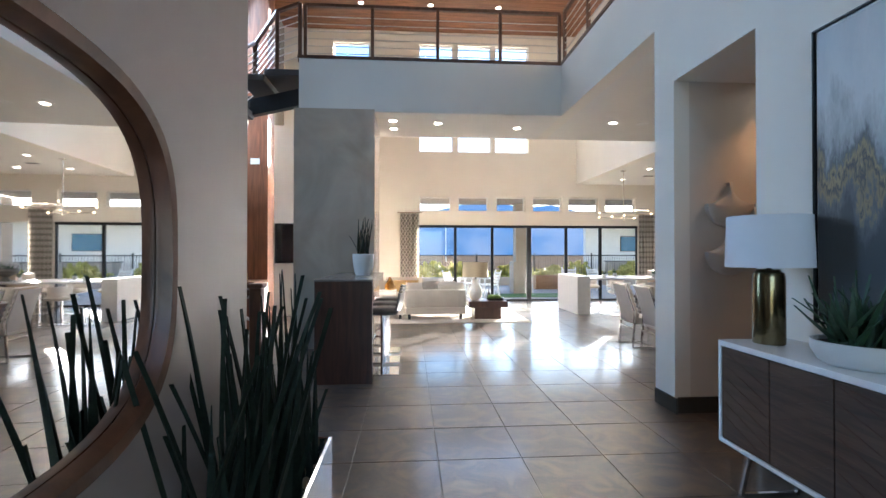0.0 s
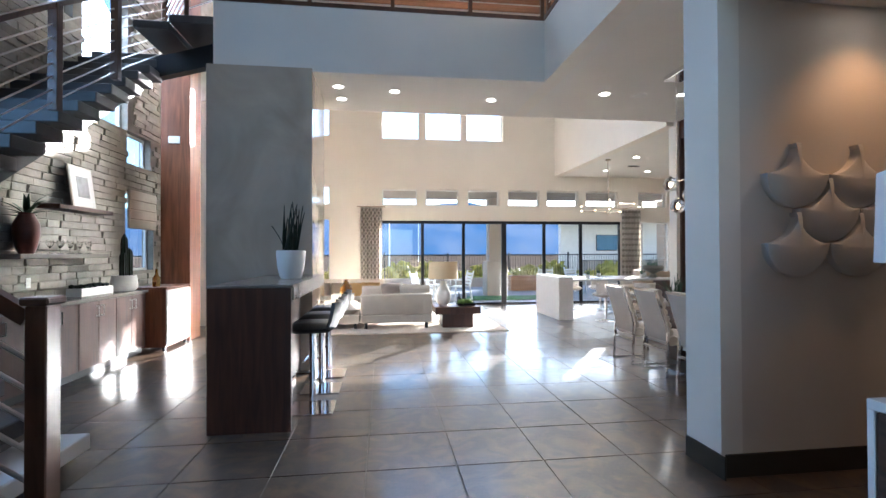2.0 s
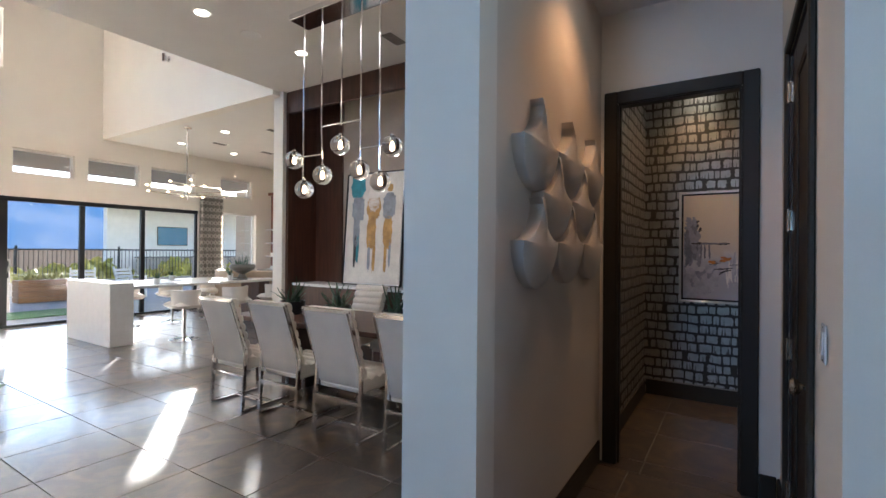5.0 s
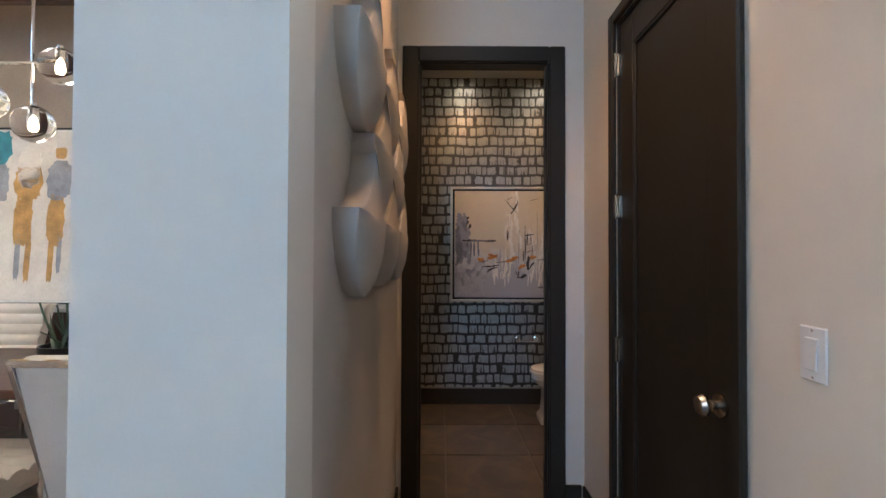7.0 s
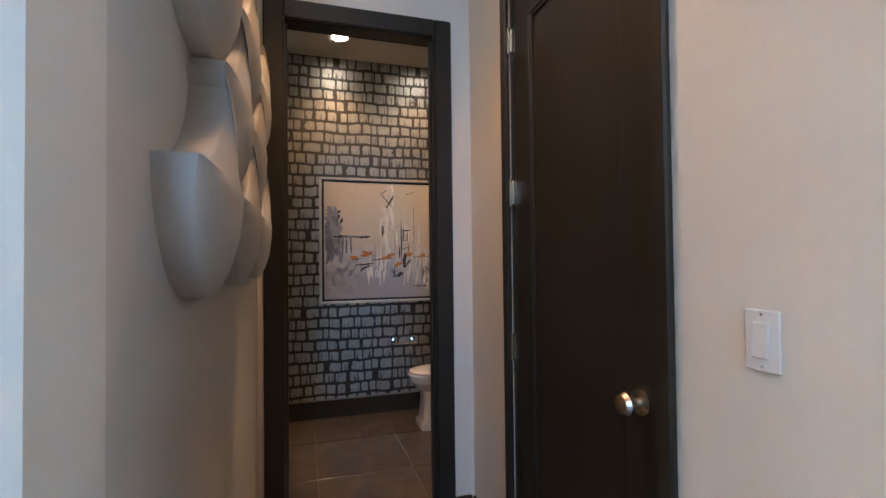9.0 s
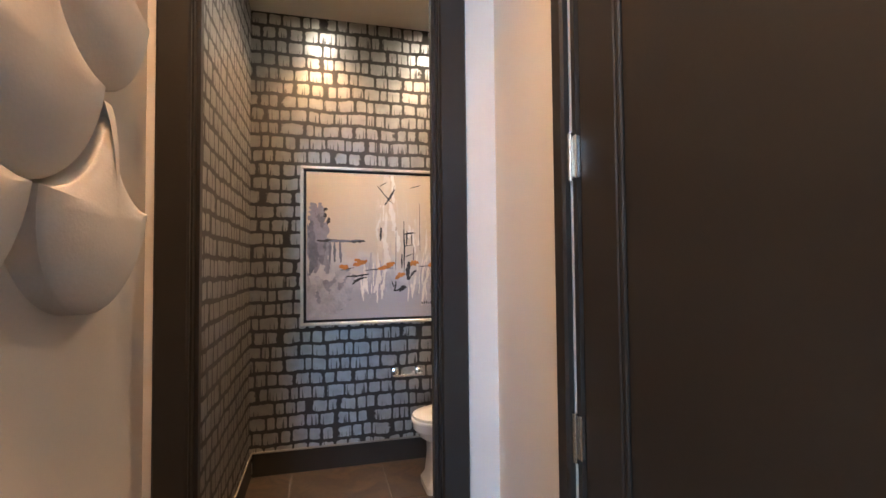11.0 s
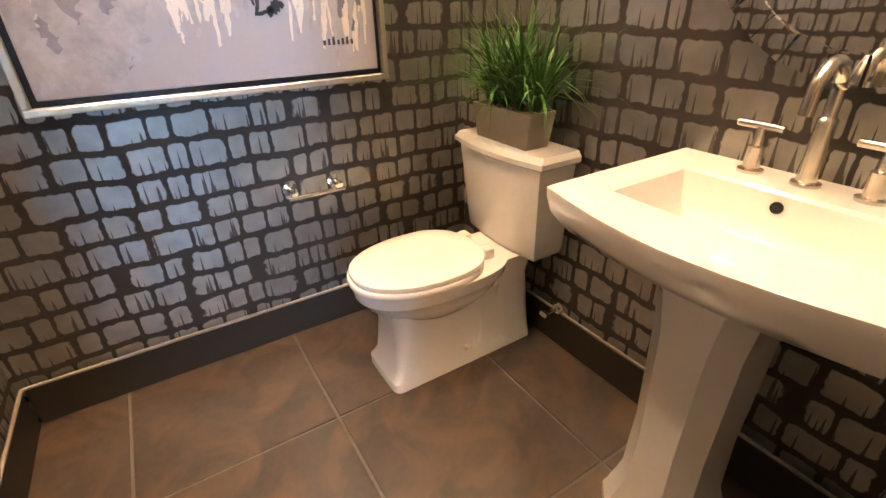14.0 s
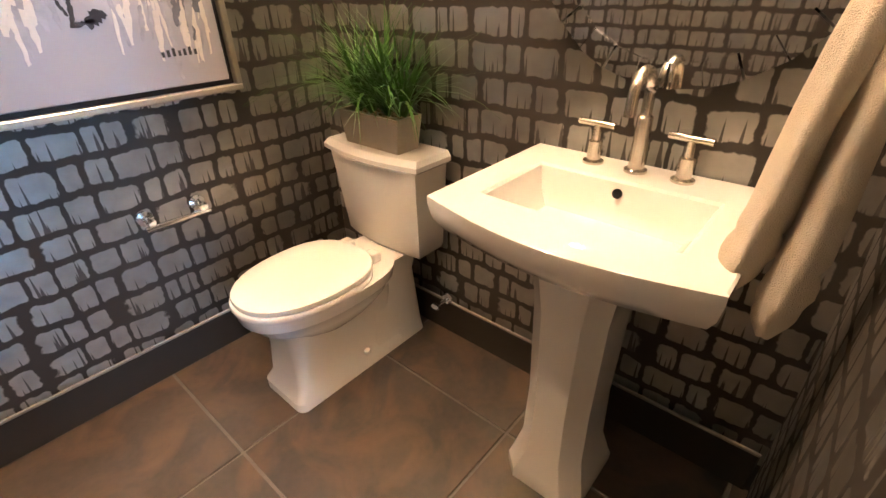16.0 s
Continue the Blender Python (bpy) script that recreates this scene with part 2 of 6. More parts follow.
CEDAR = streaked("cedar_ceiling", (0.16, 0.065, 0.03), (0.34, 0.15, 0.07), 0.45, (0.4, 6, 6), 0, 2.5, 1.2, 0.08)
CHROME = plain("chrome", (0.82, 0.82, 0.83), 0.1, 1.0, 0.03, 8, 90, 0.0)
NICKEL = plain("brushed_nickel", (0.60, 0.55, 0.47), 0.26, 1.0, 0.06, 8, 140, 0.02)
BRASS = plain("antique_brass", (0.22, 0.165, 0.085), 0.2, 1.0, 0.2, 5, 60, 0.03)
STEEL = plain("stainless_rod", (0.62, 0.60, 0.58), 0.3, 1.0, 0.05, 8, 120, 0.0)
LEATHER = plain("ivory_leather", (0.66, 0.60, 0.53), 0.42, 0, 0.06, 5, 130, 0.1)
BLACK_LEATHER = plain("black_leather", (0.016, 0.014, 0.014), 0.38, 0, 0.2, 6, 120, 0.12)
LINEN = plain("oatmeal_linen", (0.50, 0.44, 0.365), 0.85, 0, 0.08, 5, 260, 0.25)
LINEN_DARK = plain("taupe_cushion", (0.30, 0.25, 0.21), 0.85, 0, 0.12, 8, 240, 0.25)
OCHRE = plain("ochre_cushion", (0.42, 0.26, 0.10), 0.85, 0, 0.15, 8, 240, 0.25)
SHADE = plain("white_lampshade", (0.74, 0.74, 0.76), 0.8, 0, 0.03, 6, 300, 0.1)
BEIGE_SHADE = plain("beige_lampshade", (0.62, 0.48, 0.30), 0.85, 0, 0.04, 6, 300, 0.1)
CERAMIC = plain("glazed_ceramic", (0.80, 0.78, 0.73), 0.08, 0, 0.01, 3, 60, 0.0, 0.4)
POT = plain("matt_white_pot", (0.66, 0.64, 0.61), 0.55, 0, 0.05, 5, 120, 0.06)
PORCELAIN = plain("plaster_scallop", (0.60, 0.55, 0.49), 0.7, 0, 0.05, 4, 140, 0.06)
STONE_TOP = plain("quartz_top", (0.20, 0.18, 0.16), 0.2, 0, 0.1, 12, 160, 0.01)
WHITE_LACQUER = plain("white_lacquer", (0.80, 0.79, 0.77), 0.2, 0, 0.02, 4, 90, 0.0)
SOIL = plain("dark_soil", (0.03, 0.022, 0.016), 0.95, 0, 0.4, 30, 200, 0.5)
PEBBLE = per_piece(plain("tan_pebble", (0.34, 0.23, 0.13), 0.6, 0, 0.3, 25, 120, 0.1), 0.4)
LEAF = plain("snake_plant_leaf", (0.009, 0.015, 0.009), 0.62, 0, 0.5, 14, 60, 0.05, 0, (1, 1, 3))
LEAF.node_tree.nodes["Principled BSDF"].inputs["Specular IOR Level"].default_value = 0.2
AGAVE = plain("agave_leaf", (0.03, 0.065, 0.03), 0.5, 0, 0.4, 10, 60, 0.05)
GRASS = plain("artificial_grass", (0.055, 0.15, 0.02), 0.5, 0, 0.5, 9, 60, 0.0)
BUSH = plain("desert_shrub", (0.36, 0.33, 0.06), 0.7, 0, 0.5, 3, 30, 0.0)
MOSS = plain("moss", (0.10, 0.17, 0.03), 0.9, 0, 0.4, 12, 90, 0.4)
CONCRETE = plain("dark_concrete_step", (0.055, 0.052, 0.05), 0.6, 0, 0.2, 3, 70, 0.12)
STONE = per_piece(plain("ledger_stone", (0.31, 0.28, 0.235), 0.75, 0, 0.16, 7, 45, 0.5, local=False), 0.16)
TERRACOTTA = plain("oxblood_vase", (0.10, 0.032, 0.022), 0.3, 0, 0.25, 6, 60, 0.05)
AMBER = glassy("amber_glass", (0.75, 0.42, 0.10), 0.02)
CLEAR = glassy("clear_glass")
PANE = glassy("window_glass", (0.96, 0.98, 1.0))
MIRROR = plain("mirror", (0.9, 0.9, 0.9), 0.015, 1.0, 0.0, 2, 10, 0.0)
CAN_GLOW = glow("lamp_glow", (1.0, 0.86, 0.68), 4.0)
BULB_GLOW = glow("bulb_glow", (1.0, 0.72, 0.38), 1.4)
PATIO = plain("patio_paving", (0.27, 0.255, 0.235), 0.8, 0, 0.1, 2, 60, 0.1)
STUCCO = plain("stucco", (0.36, 0.31, 0.255), 0.9, 0, 0.06, 4, 110, 0.3)
# hillside with the distance haze painted on as a mottled blue emission
HAZE_GLOW_HILL = plain("hillside", (0.05, 0.06, 0.09), 0.95, 0, 0.3, 0.06, 0.5, 0.0)
hb = HAZE_GLOW_HILL.node_tree.nodes["Principled BSDF"]
hn, hl = nodes_of(HAZE_GLOW_HILL)
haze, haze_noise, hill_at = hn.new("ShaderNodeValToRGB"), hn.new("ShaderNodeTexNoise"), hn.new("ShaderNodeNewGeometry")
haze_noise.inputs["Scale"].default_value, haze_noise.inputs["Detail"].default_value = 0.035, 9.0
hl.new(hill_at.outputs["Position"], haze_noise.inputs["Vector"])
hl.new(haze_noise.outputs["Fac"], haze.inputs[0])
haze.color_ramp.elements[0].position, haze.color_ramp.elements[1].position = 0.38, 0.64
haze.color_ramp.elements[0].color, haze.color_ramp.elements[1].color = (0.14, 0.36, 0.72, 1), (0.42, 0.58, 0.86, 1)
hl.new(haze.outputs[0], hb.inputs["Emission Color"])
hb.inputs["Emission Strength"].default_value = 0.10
EARTH = plain("desert_ground", (0.11, 0.082, 0.06), 0.95, 0, 0.25, 0.5, 6, 0.2)
EARTH.node_tree.nodes["Principled BSDF"].inputs["Specular IOR Level"].default_value = 0.0
TOWEL = plain("cream_towel", (0.66, 0.58, 0.46), 0.95, 0, 0.06, 10, 420, 0.6)
RUG = plain("ivory_rug", (0.52, 0.46, 0.38), 0.95, 0, 0.14, 5, 220, 0.4)
PAPER_X, PAPER_Y = wallpaper("leaf_wallpaper_x", 0), wallpaper("leaf_wallpaper_y", 1)


# ---- builders ----
def link(name, bm, mat, smooth=False):
    me = bpy.data.meshes.new(name)
    bmesh.ops.recalc_face_normals(bm, faces=bm.faces)
    bm.to_mesh(me)
    bm.free()
    if mat:
        me.materials.append(mat)
    if smooth:
        me.polygons.foreach_set("use_smooth", [True] * len(me.polygons))
        me.set_sharp_from_angle(angle=radians(smooth if smooth is not True else 40))
    return me


def part(name, bm, mat, parent, label="", smooth=False):
    ob = new(name, link(name, bm, mat, smooth))
    ob.parent = parent
    if label:
        ob["label"] = label
    return ob


def solid(name, bm, mat, label, category, group="", at=(0, 0, 0), turn=0, smooth=False, kind=""):
    ob = new(name, link(name, bm, mat, smooth))
    ob.matrix_basis = pose(*at, 0, 0, turn)
    return tagged(ob, label, category, group, kind)


def thing(name, label, category, group="", at=(0, 0, 0), turn=0):
    ob = new(name)
    ob.empty_display_size = 0.1
    ob.matrix_basis = pose(*at, 0, 0, turn)
    return tagged(ob, label, category, group)


def box(x0, x1, y0, y1, z0, z1, bevel=0.0, seg=1, bm=None):
    bm2 = bmesh.new()
    bmesh.ops.create_cube(bm2, size=1)
    for v in bm2.verts:
        v.co = Vector(((x0 + x1) / 2 + v.co.x * (x1 - x0), (y0 + y1) / 2 + v.co.y * (y1 - y0), (z0 + z1) / 2 + v.co.z * (z1 - z0)))
    if bevel:
        bmesh.ops.bevel(bm2, geom=bm2.edges[:], offset=bevel, segments=seg, affect="EDGES", profile=0.5)
    return join(bm, bm2) if bm else bm2


def join(a, b, m=None):
    me = bpy.data.meshes.new("tmp")
    if m is not None:
        b.transform(m)
    b.to_mesh(me)
    b.free()
    a.from_mesh(me)
    bpy.data.meshes.remove(me)
    return a


def lathe(profile, seg=32):
    """A turned body from (radius, height) pairs."""
    bm = bmesh.new()
    rings = []
    for r, z in profile:
        if r < 1e-5:
            rings.append([bm.verts.new((0, 0, z))])
        else:
            rings.append([bm.verts.new((r * math.cos(2 * math.pi * i / seg), r * math.sin(2 * math.pi * i / seg), z)) for i in range(seg)])
    for a, b in zip(rings, rings[1:]):
        for i in range(seg):
            j = (i + 1) % seg
            q = [a[i % len(a)], a[j % len(a)], b[j % len(b)], b[i % len(b)]]
            q = list(dict.fromkeys(q))
            if len(q) > 2:
                bm.faces.new(q)
    return bm


def loft(rings, cap=True):
    """A skin over closed rings of equally many points."""
    bm = bmesh.new()
    vs = [[bm.verts.new(p) for p in r] for r in rings]
    k = len(vs[0])
    for a, b in zip(vs, vs[1:]):
        for i in range(k):
            bm.faces.new((a[i], a[(i + 1) % k], b[(i + 1) % k], b[i]))
    if cap:
        bm.faces.new(vs[0][::-1])
        bm.faces.new(vs[-1])
    return bm


def rod(points, radius, seg=10, closed=False, bm=None):
    """A round bar along points."""
    pts = [Vector(p) for p in points]
    rings = []
    for i, p in enumerate(pts):
        a = pts[i - 1] if i else (pts[-1] if closed else p)
        b = pts[(i + 1) % len(pts)] if closed or i < len(pts) - 1 else p
        d = (b - a).normalized()
        side = d.cross(Vector((0, 0, 1)))
        side = (side if side.length > 0.05 else d.cross(Vector((1, 0, 0)))).normalized()
        up = side.cross(d)
        rings.append([p + radius * (math.cos(2 * math.pi * j / seg) * side + math.sin(2 * math.pi * j / seg) * up) for j in range(seg)])
    if closed:
        rings.append(rings[0])
    out = loft(rings, not closed)
    if closed:
        bmesh.ops.remove_doubles(out, verts=out.verts, dist=1e-5)
    return join(bm, out) if bm else out


def bar(a, b, w, h):
    """A straight square bar from a to b."""
    a, b = Vector(a), Vector(b)
    bm = box(-w / 2, w / 2, -h / 2, h / 2, 0, (b - a).length)
    bm.transform(Matrix.Translation(a) @ (b - a).to_track_quat("Z", "Y").to_matrix().to_4x4())
    return bm


def disc(r, z0, z1, seg=32, at=(0, 0)):
    bm = lathe([(0, z0), (r, z0), (r, z1), (0, z1)], seg)
    bm.transform(Matrix.Translation((at[0], at[1], 0)))
    return bm


def round_rect(w, d, r, z, seg=5, n=2.0):
    pts = []
    for cx, cy, a0 in ((w / 2 - r, d / 2 - r, 0), (-w / 2 + r, d / 2 - r, 90), (-w / 2 + r, -d / 2 + r, 180), (w / 2 - r, -d / 2 + r, 270)):
        for i in range(seg + 1):
            a = radians(a0 + 90 * i / seg)
            pts.append((cx + r * math.cos(a), cy + r * math.sin(a), z))
    return pts


def cushion(w, d, h, puff=0.35, seg=9):
    """A stuffed pad, w x d, with a swollen middle and soft edges."""
    bm = bmesh.new()
    for s in (1, -1):
        g = [[bm.verts.new((w * (i / seg - 0.5), d * (j / seg - 0.5),
                            h * 0.5 + s * h * 0.5 * max(0.0, (1 - abs(2 * i / seg - 1) ** 4) * (1 - abs(2 * j / seg - 1) ** 4)) ** puff))
              for j in range(seg + 1)] for i in range(seg + 1)]
        for i in range(seg):
            for j in range(seg):
                bm.faces.new((g[i][j], g[i + 1][j], g[i + 1][j + 1], g[i][j + 1]))
    bmesh.ops.remove_doubles(bm, verts=bm.verts, dist=1e-5)
    return bm


def blade(length, width, lean, turn, thick=0.006, curl=0.0, steps=6, tip=0.75, bm=None):
    """One upright leaf with a pointed tip, leaning outwards."""
    out = bmesh.new()
    rows = []
    for i in range(steps + 1):
        f = i / steps
        a = lean + curl * f
        w = width / 2 * (1 if f < tip else max(0.04, 1 - (f - tip) / (1 - tip))) * (0.7 + 0.3 * min(1, f * 4))
        x, z = length * f * math.sin(a), length * f * math.cos(a)
        rows.append([out.verts.new((x + thick * k2, w * k, z)) for k, k2 in ((-1, 0.6), (0, -1.0), (1, 0.6), (0, 0.4))])
    for a, b in zip(rows, rows[1:]):
        for i in range(4):
            out.faces.new((a[i], a[(i + 1) % 4], b[(i + 1) % 4], b[i]))
    out.transform(Matrix.Rotation(turn, 4, "Z"))
    return join(bm, out) if bm else out


def wall(name, plane, at, thick, a0, a1, z0, z1, mat, holes=(), mats=None):
    """A wall across x or y with real openings. plane: 'x' or 'y', the face at 'at', body towards at + thick. holes: (a0, a1, z0, z1)."""
    us = sorted({a0, a1, *[h[0] for h in holes], *[h[1] for h in holes]})
    zs = sorted({z0, z1, *[h[2] for h in holes], *[h[3] for h in holes]})
    us, zs = [u for u in us if a0 <= u <= a1], [z for z in zs if z0 <= z <= z1]
    bm = bmesh.new()

    def open_at(i, j):
        if not (0 <= i < len(us) - 1 and 0 <= j < len(zs) - 1):
            return True
        u, z = (us[i] + us[i + 1]) / 2, (zs[j] + zs[j + 1]) / 2
        return any(h[0] < u < h[1] and h[2] < z < h[3] for h in holes)

    def p(u, z, d):
        return (at + d, u, z) if plane == "x" else (u, at + d, z)

    cache = {}

    def vert(i, j, k):
        if (i, j, k) not in cache:
            cache[i, j, k] = bm.verts.new(p(us[i], zs[j], thick if k else 0))
        return cache[i, j, k]

    for i in range(len(us) - 1):
        for j in range(len(zs) - 1):
            if open_at(i, j):
                continue
            for k in (0, 1):
                bm.faces.new((vert(i, j, k), vert(i + 1, j, k), vert(i + 1, j + 1, k), vert(i, j + 1, k)))
            for di, dj, (a, b) in ((-1, 0, ((0, 0), (0, 1))), (1, 0, ((1, 0), (1, 1))), (0, -1, ((0, 0), (1, 0))), (0, 1, ((0, 1), (1, 1)))):
                if open_at(i + di, j + dj):
                    bm.faces.new((vert(i + a[0], j + a[1], 0), vert(i + b[0], j + b[1], 0), vert(i + b[0], j + b[1], 1), vert(i + a[0], j + a[1], 1)))
    return tagged(new(name, link(name, bm, mat)), kind="structure")


def slab(name, x0, x1, y0, y1, z0, z1, mat):
    return tagged(new(name, link(name, box(x0, x1, y0, y1, z0, z1), mat)), kind="structure")

# ---- structure ----
TOP, SOFFIT, DECK, FAR = 8.35, 3.73, 4.55, 14.15
SLIDE = (0.38, 1.54, 2.70, 3.87, 5.06, 6.17, 7.38)
TRANSOMS = [(0.42, 1.40), (1.62, 2.57), (2.82, 3.73), (3.98, 4.91), (5.13, 6.08), (6.31, 7.30), (7.94, 8.83)]
COLUMNS = [(0.41, 1.47), (1.61, 2.66), (2.78, 3.84)]
holes = [(SLIDE[0], SLIDE[-1], 0.0, 2.36), (7.98, 8.96, 0.76, 2.36)]
holes += [(a, b, 2.78, 3.24) for a, b in TRANSOMS]
holes += [(a, b, 4.62, 5.66) for a, b in COLUMNS] + [(a, b, 7.45, 7.95) for a, b in COLUMNS]
LEFT_WINDOWS = [(-2.0, -0.98, 4.66, 5.66), (-2.0, -0.98, 2.78, 3.30), (-2.0, -0.98, 0.20, 2.42), (-2.2, -1.1, 7.45, 7.95)]
holes += LEFT_WINDOWS
wall("wall_north", "y", FAR, 0.2, -3.9, 9.8, -0.05, TOP, PAINT, holes)
wall("wall_entry_left", "x", -0.59, -0.16, -2.5, 2.0, -0.05, TOP, MUSHROOM)
wall("wall_entry_right", "x", 2.6, 0.15, -2.5, 4.37, -0.05, TOP, PAINT, [(3.0, 4.03, -0.05, 3.10)])
wall("wall_south", "y", -2.5, -0.2, -3.9, 9.8, -0.05, TOP, PAINT, [(-0.3, 2.3, 0.0, 3.0), (-0.3, 2.3, 3.4, 7.4)])
wall("wall_niche", "y", 4.03, 0.34, 2.75, 9.6, -0.05, SOFFIT, HALL)
wall("wall_hall_south", "y", 3.0, -0.2, 2.75, 4.425, -0.05, 3.10, PAINT, [(3.107, 3.94, -0.05, 2.44)])
wall("wall_powder_door", "x", 4.425, 0.075, 2.28, 4.03, -0.05, 3.10, PAINT, [(3.195, 3.915, -0.05, 2.465)])
wall("wall_powder_east", "x", 6.28, 0.15, 2.1, 4.03, -0.05, 3.10, PAPER_Y)
wall("wall_powder_south", "y", 2.28, -0.15, 4.30, 6.28, -0.05, 3.10, PAPER_X)
wall("wallpaper_north", "y", 4.026, -0.006, 4.51, 6.276, 0.0, 3.098, PAPER_X)
wall("wallpaper_west", "x", 4.504, 0.006, 2.284, 4.02, 0.0, 3.098, PAPER_Y, [(3.12, 4.02, 0.0, 2.53)])
slab("ceiling_hall", 2.75, 6.43, 2.1, 4.03, 3.10, 3.25, CEIL)
wall("wall_kitchen_upper", "x", 5.37, 0.2, 4.37, FAR, SOFFIT + 0.17, TOP, PAINT)
slab("wall_kitchen_drop", 5.37, 5.57, 8.82, FAR, 3.66, 3.90, PAINT)
slab("ceiling_kitchen", 5.57, 9.8, 8.82, FAR, 3.66, 3.85, CEIL)
slab("ceiling_dining", 2.8, 9.8, 4.37, 8.82, SOFFIT, 3.90, CEIL)
slab("deck_bridge", -1.6, 2.6, 7.25, 8.82, SOFFIT, DECK, CEIL)
slab("deck_side", 2.6, 2.8, 4.37, 8.82, SOFFIT, DECK, PAINT)
wall("wall_east", "x", 9.6, 0.2, 4.03, FAR, -0.05, 3.85, PAINT)
wall("wall_dining_end", "y", 8.75, 0.2, 5.5, 9.6, -0.05, SOFFIT, PAINT)
wall("wall_dining_back", "x", 6.12, 0.15, 4.37, 8.75, -0.05, SOFFIT, plain("taupe_plaster", (0.40, 0.33, 0.27), 0.6, 0, 0.16, 1.8, 60, 0.12))
wall("wall_stone", "x", -3.66, -0.2, -2.5, FAR, -0.05, TOP, plain("stone_mortar", (0.30, 0.27, 0.23), 0.9, 0, 0.2, 6, 60, 0.3),
     [(9.38, 10.15, 2.93, 3.46), (9.34, 10.26, 1.17, 2.50), (7.25, 8.05, 4.6, 7.2), (8.25, 9.4, 3.45, 7.2), (4.3, 5.7, 1.4, 4.1)])
wall("wall_den", "y", 11.2, 0.15, -3.66, -2.05, -0.05, 4.55, PAINT)
ceil = slab("ceiling_wood", -3.9, 9.8, -2.7, FAR + 0.2, TOP, TOP + 0.2, CEDAR)
bm = bmesh.new()
for i in range(84):
    y = -2.5 + i * 0.2
    box(-3.6, 5.36, y + 0.006, y + 0.194, TOP - 0.018, TOP + 0.004, bm=bm)
tagged(new("ceiling_boards", link("ceiling_boards", bm, CEDAR)), kind="structure")
slab("wood_pier", -3.22, -2.76, 9.55, 10.0, -0.05, TOP, CHERRY)
slab("marble_pier", -1.67, -0.42, 7.22, 8.4, -0.05, SOFFIT + 0.03, MARBLE)

# dark skirtings
def skirting(name, x0, x1, y0, y1, h=0.15):
    tagged(new(name, link(name, box(x0, x1, y0, y1, 0, h, 0.004), DARK)), kind="structure")


skirting("baseboard_1", 2.586, 2.598, 3.98, 4.37)
skirting("baseboard_2", 2.62, 4.395, 4.014, 4.028)
skirting("baseboard_3", 6.262, 6.278, 2.3, 4.0)
skirting("baseboard_4", 4.52, 6.26, 2.282, 2.297)
skirting("baseboard_5", 4.52, 6.26, 4.004, 4.018)
skirting("baseboard_6", 2.586, 2.598, -2.5, 2.95)
skirting("baseboard_7", -0.588, -0.574, -2.5, 2.0)
skirting("baseboard_8", 2.61, 3.05, 3.002, 3.016)
skirting("baseboard_10", 3.995, 4.405, 3.002, 3.016)
skirting("baseboard_9", 4.407, 4.421, 3.018, 3.105)
for i, (x0, x1, y0, y1) in enumerate(((6.256, 6.266, 2.3, 4.0), (4.52, 6.26, 2.293, 2.303), (4.52, 6.26, 3.998, 4.008))):
    tagged(new("trim_%d" % i, link("trim", box(x0, x1, y0, y1, 0.15, 0.162, 0.003), plain("pale_caulk", (0.26, 0.23, 0.19), 0.6))), kind="structure")


# door casings and the closed closet door
def casing(name, plane, at, proud, a0, a1, z1, w, mat):
    bm = bmesh.new()
    for lo, hi, z0, z2 in ((a0 - w, a0, 0, z1 + w), (a1, a1 + w, 0, z1 + w), (a0, a1, z1, z1 + w)):
        q = sorted((at, at + proud))
        if plane == "x":
            box(q[0], q[1], lo, hi, z0, z2, 0.006, bm=bm)
        else:
            box(lo, hi, q[0], q[1], z0, z2, 0.006, bm=bm)
    return tagged(new(name, link(name, bm, mat)), kind="structure")


casing("trim_powder_door", "x", 4.423, -0.022, 3.195, 3.915, 2.465, 0.088, DARK)
casing("trim_powder_inner", "x", 4.512, 0.02, 3.195, 3.915, 2.465, 0.088, DARK)
bm = box(4.424, 4.502, 3.19, 3.199, 0, 2.465)
box(4.424, 4.502, 3.911, 3.92, 0, 2.465, bm=bm)
box(4.424, 4.502, 3.199, 3.911, 2.46, 2.47, bm=bm)
box(4.45, 4.48, 3.199, 3.211, 0, 2.46, bm=bm)
box(4.45, 4.48, 3.899, 3.911, 0, 2.46, bm=bm)
tagged(new("trim_powder_jamb", link("trim_powder_jamb", bm, DARK)), kind="structure")
casing("trim_closet", "y", 3.002, 0.022, 3.107, 3.94, 2.44, 0.05, DARK)
bm = box(3.109, 3.125, 2.80, 3.0, 0, 2.44)
box(3.922, 3.938, 2.80, 3.0, 0, 2.44, bm=bm)
box(3.125, 3.922, 2.80, 3.0, 2.426, 2.44, bm=bm)
tagged(new("trim_closet_jamb", link("trim_closet_jamb", bm, DARK)), kind="structure")
door = thing("closet_door", "tall dark brown painted hallway door with one recessed panel, closed", "door", at=(3.5235, 2.992, 0))
for x0, x1 in ((-0.394, -0.264), (0.264, 0.394)):
    part("stile", box(x0, x1, -0.045, 0.0, 0.012, 2.424, 0.003), DARK, door)
for z0, z1 in ((0.012, 0.24), (2.29, 2.424)):
    part("rail", box(-0.264, 0.264, -0.045, 0.0, z0, z1, 0.003), DARK, door)
part("door_panel", box(-0.264, 0.264, -0.035, -0.012, 0.24, 2.29), DARK, door)
for x0, x1, z0, z1 in ((-0.264, -0.25, 0.24, 2.29), (0.25, 0.264, 0.24, 2.29), (-0.25, 0.25, 0.24, 0.254), (-0.25, 0.25, 2.276, 2.29)):
    part("panel_bead", box(x0, x1, -0.012, -0.003, z0, z1, 0.003), DARK, door)
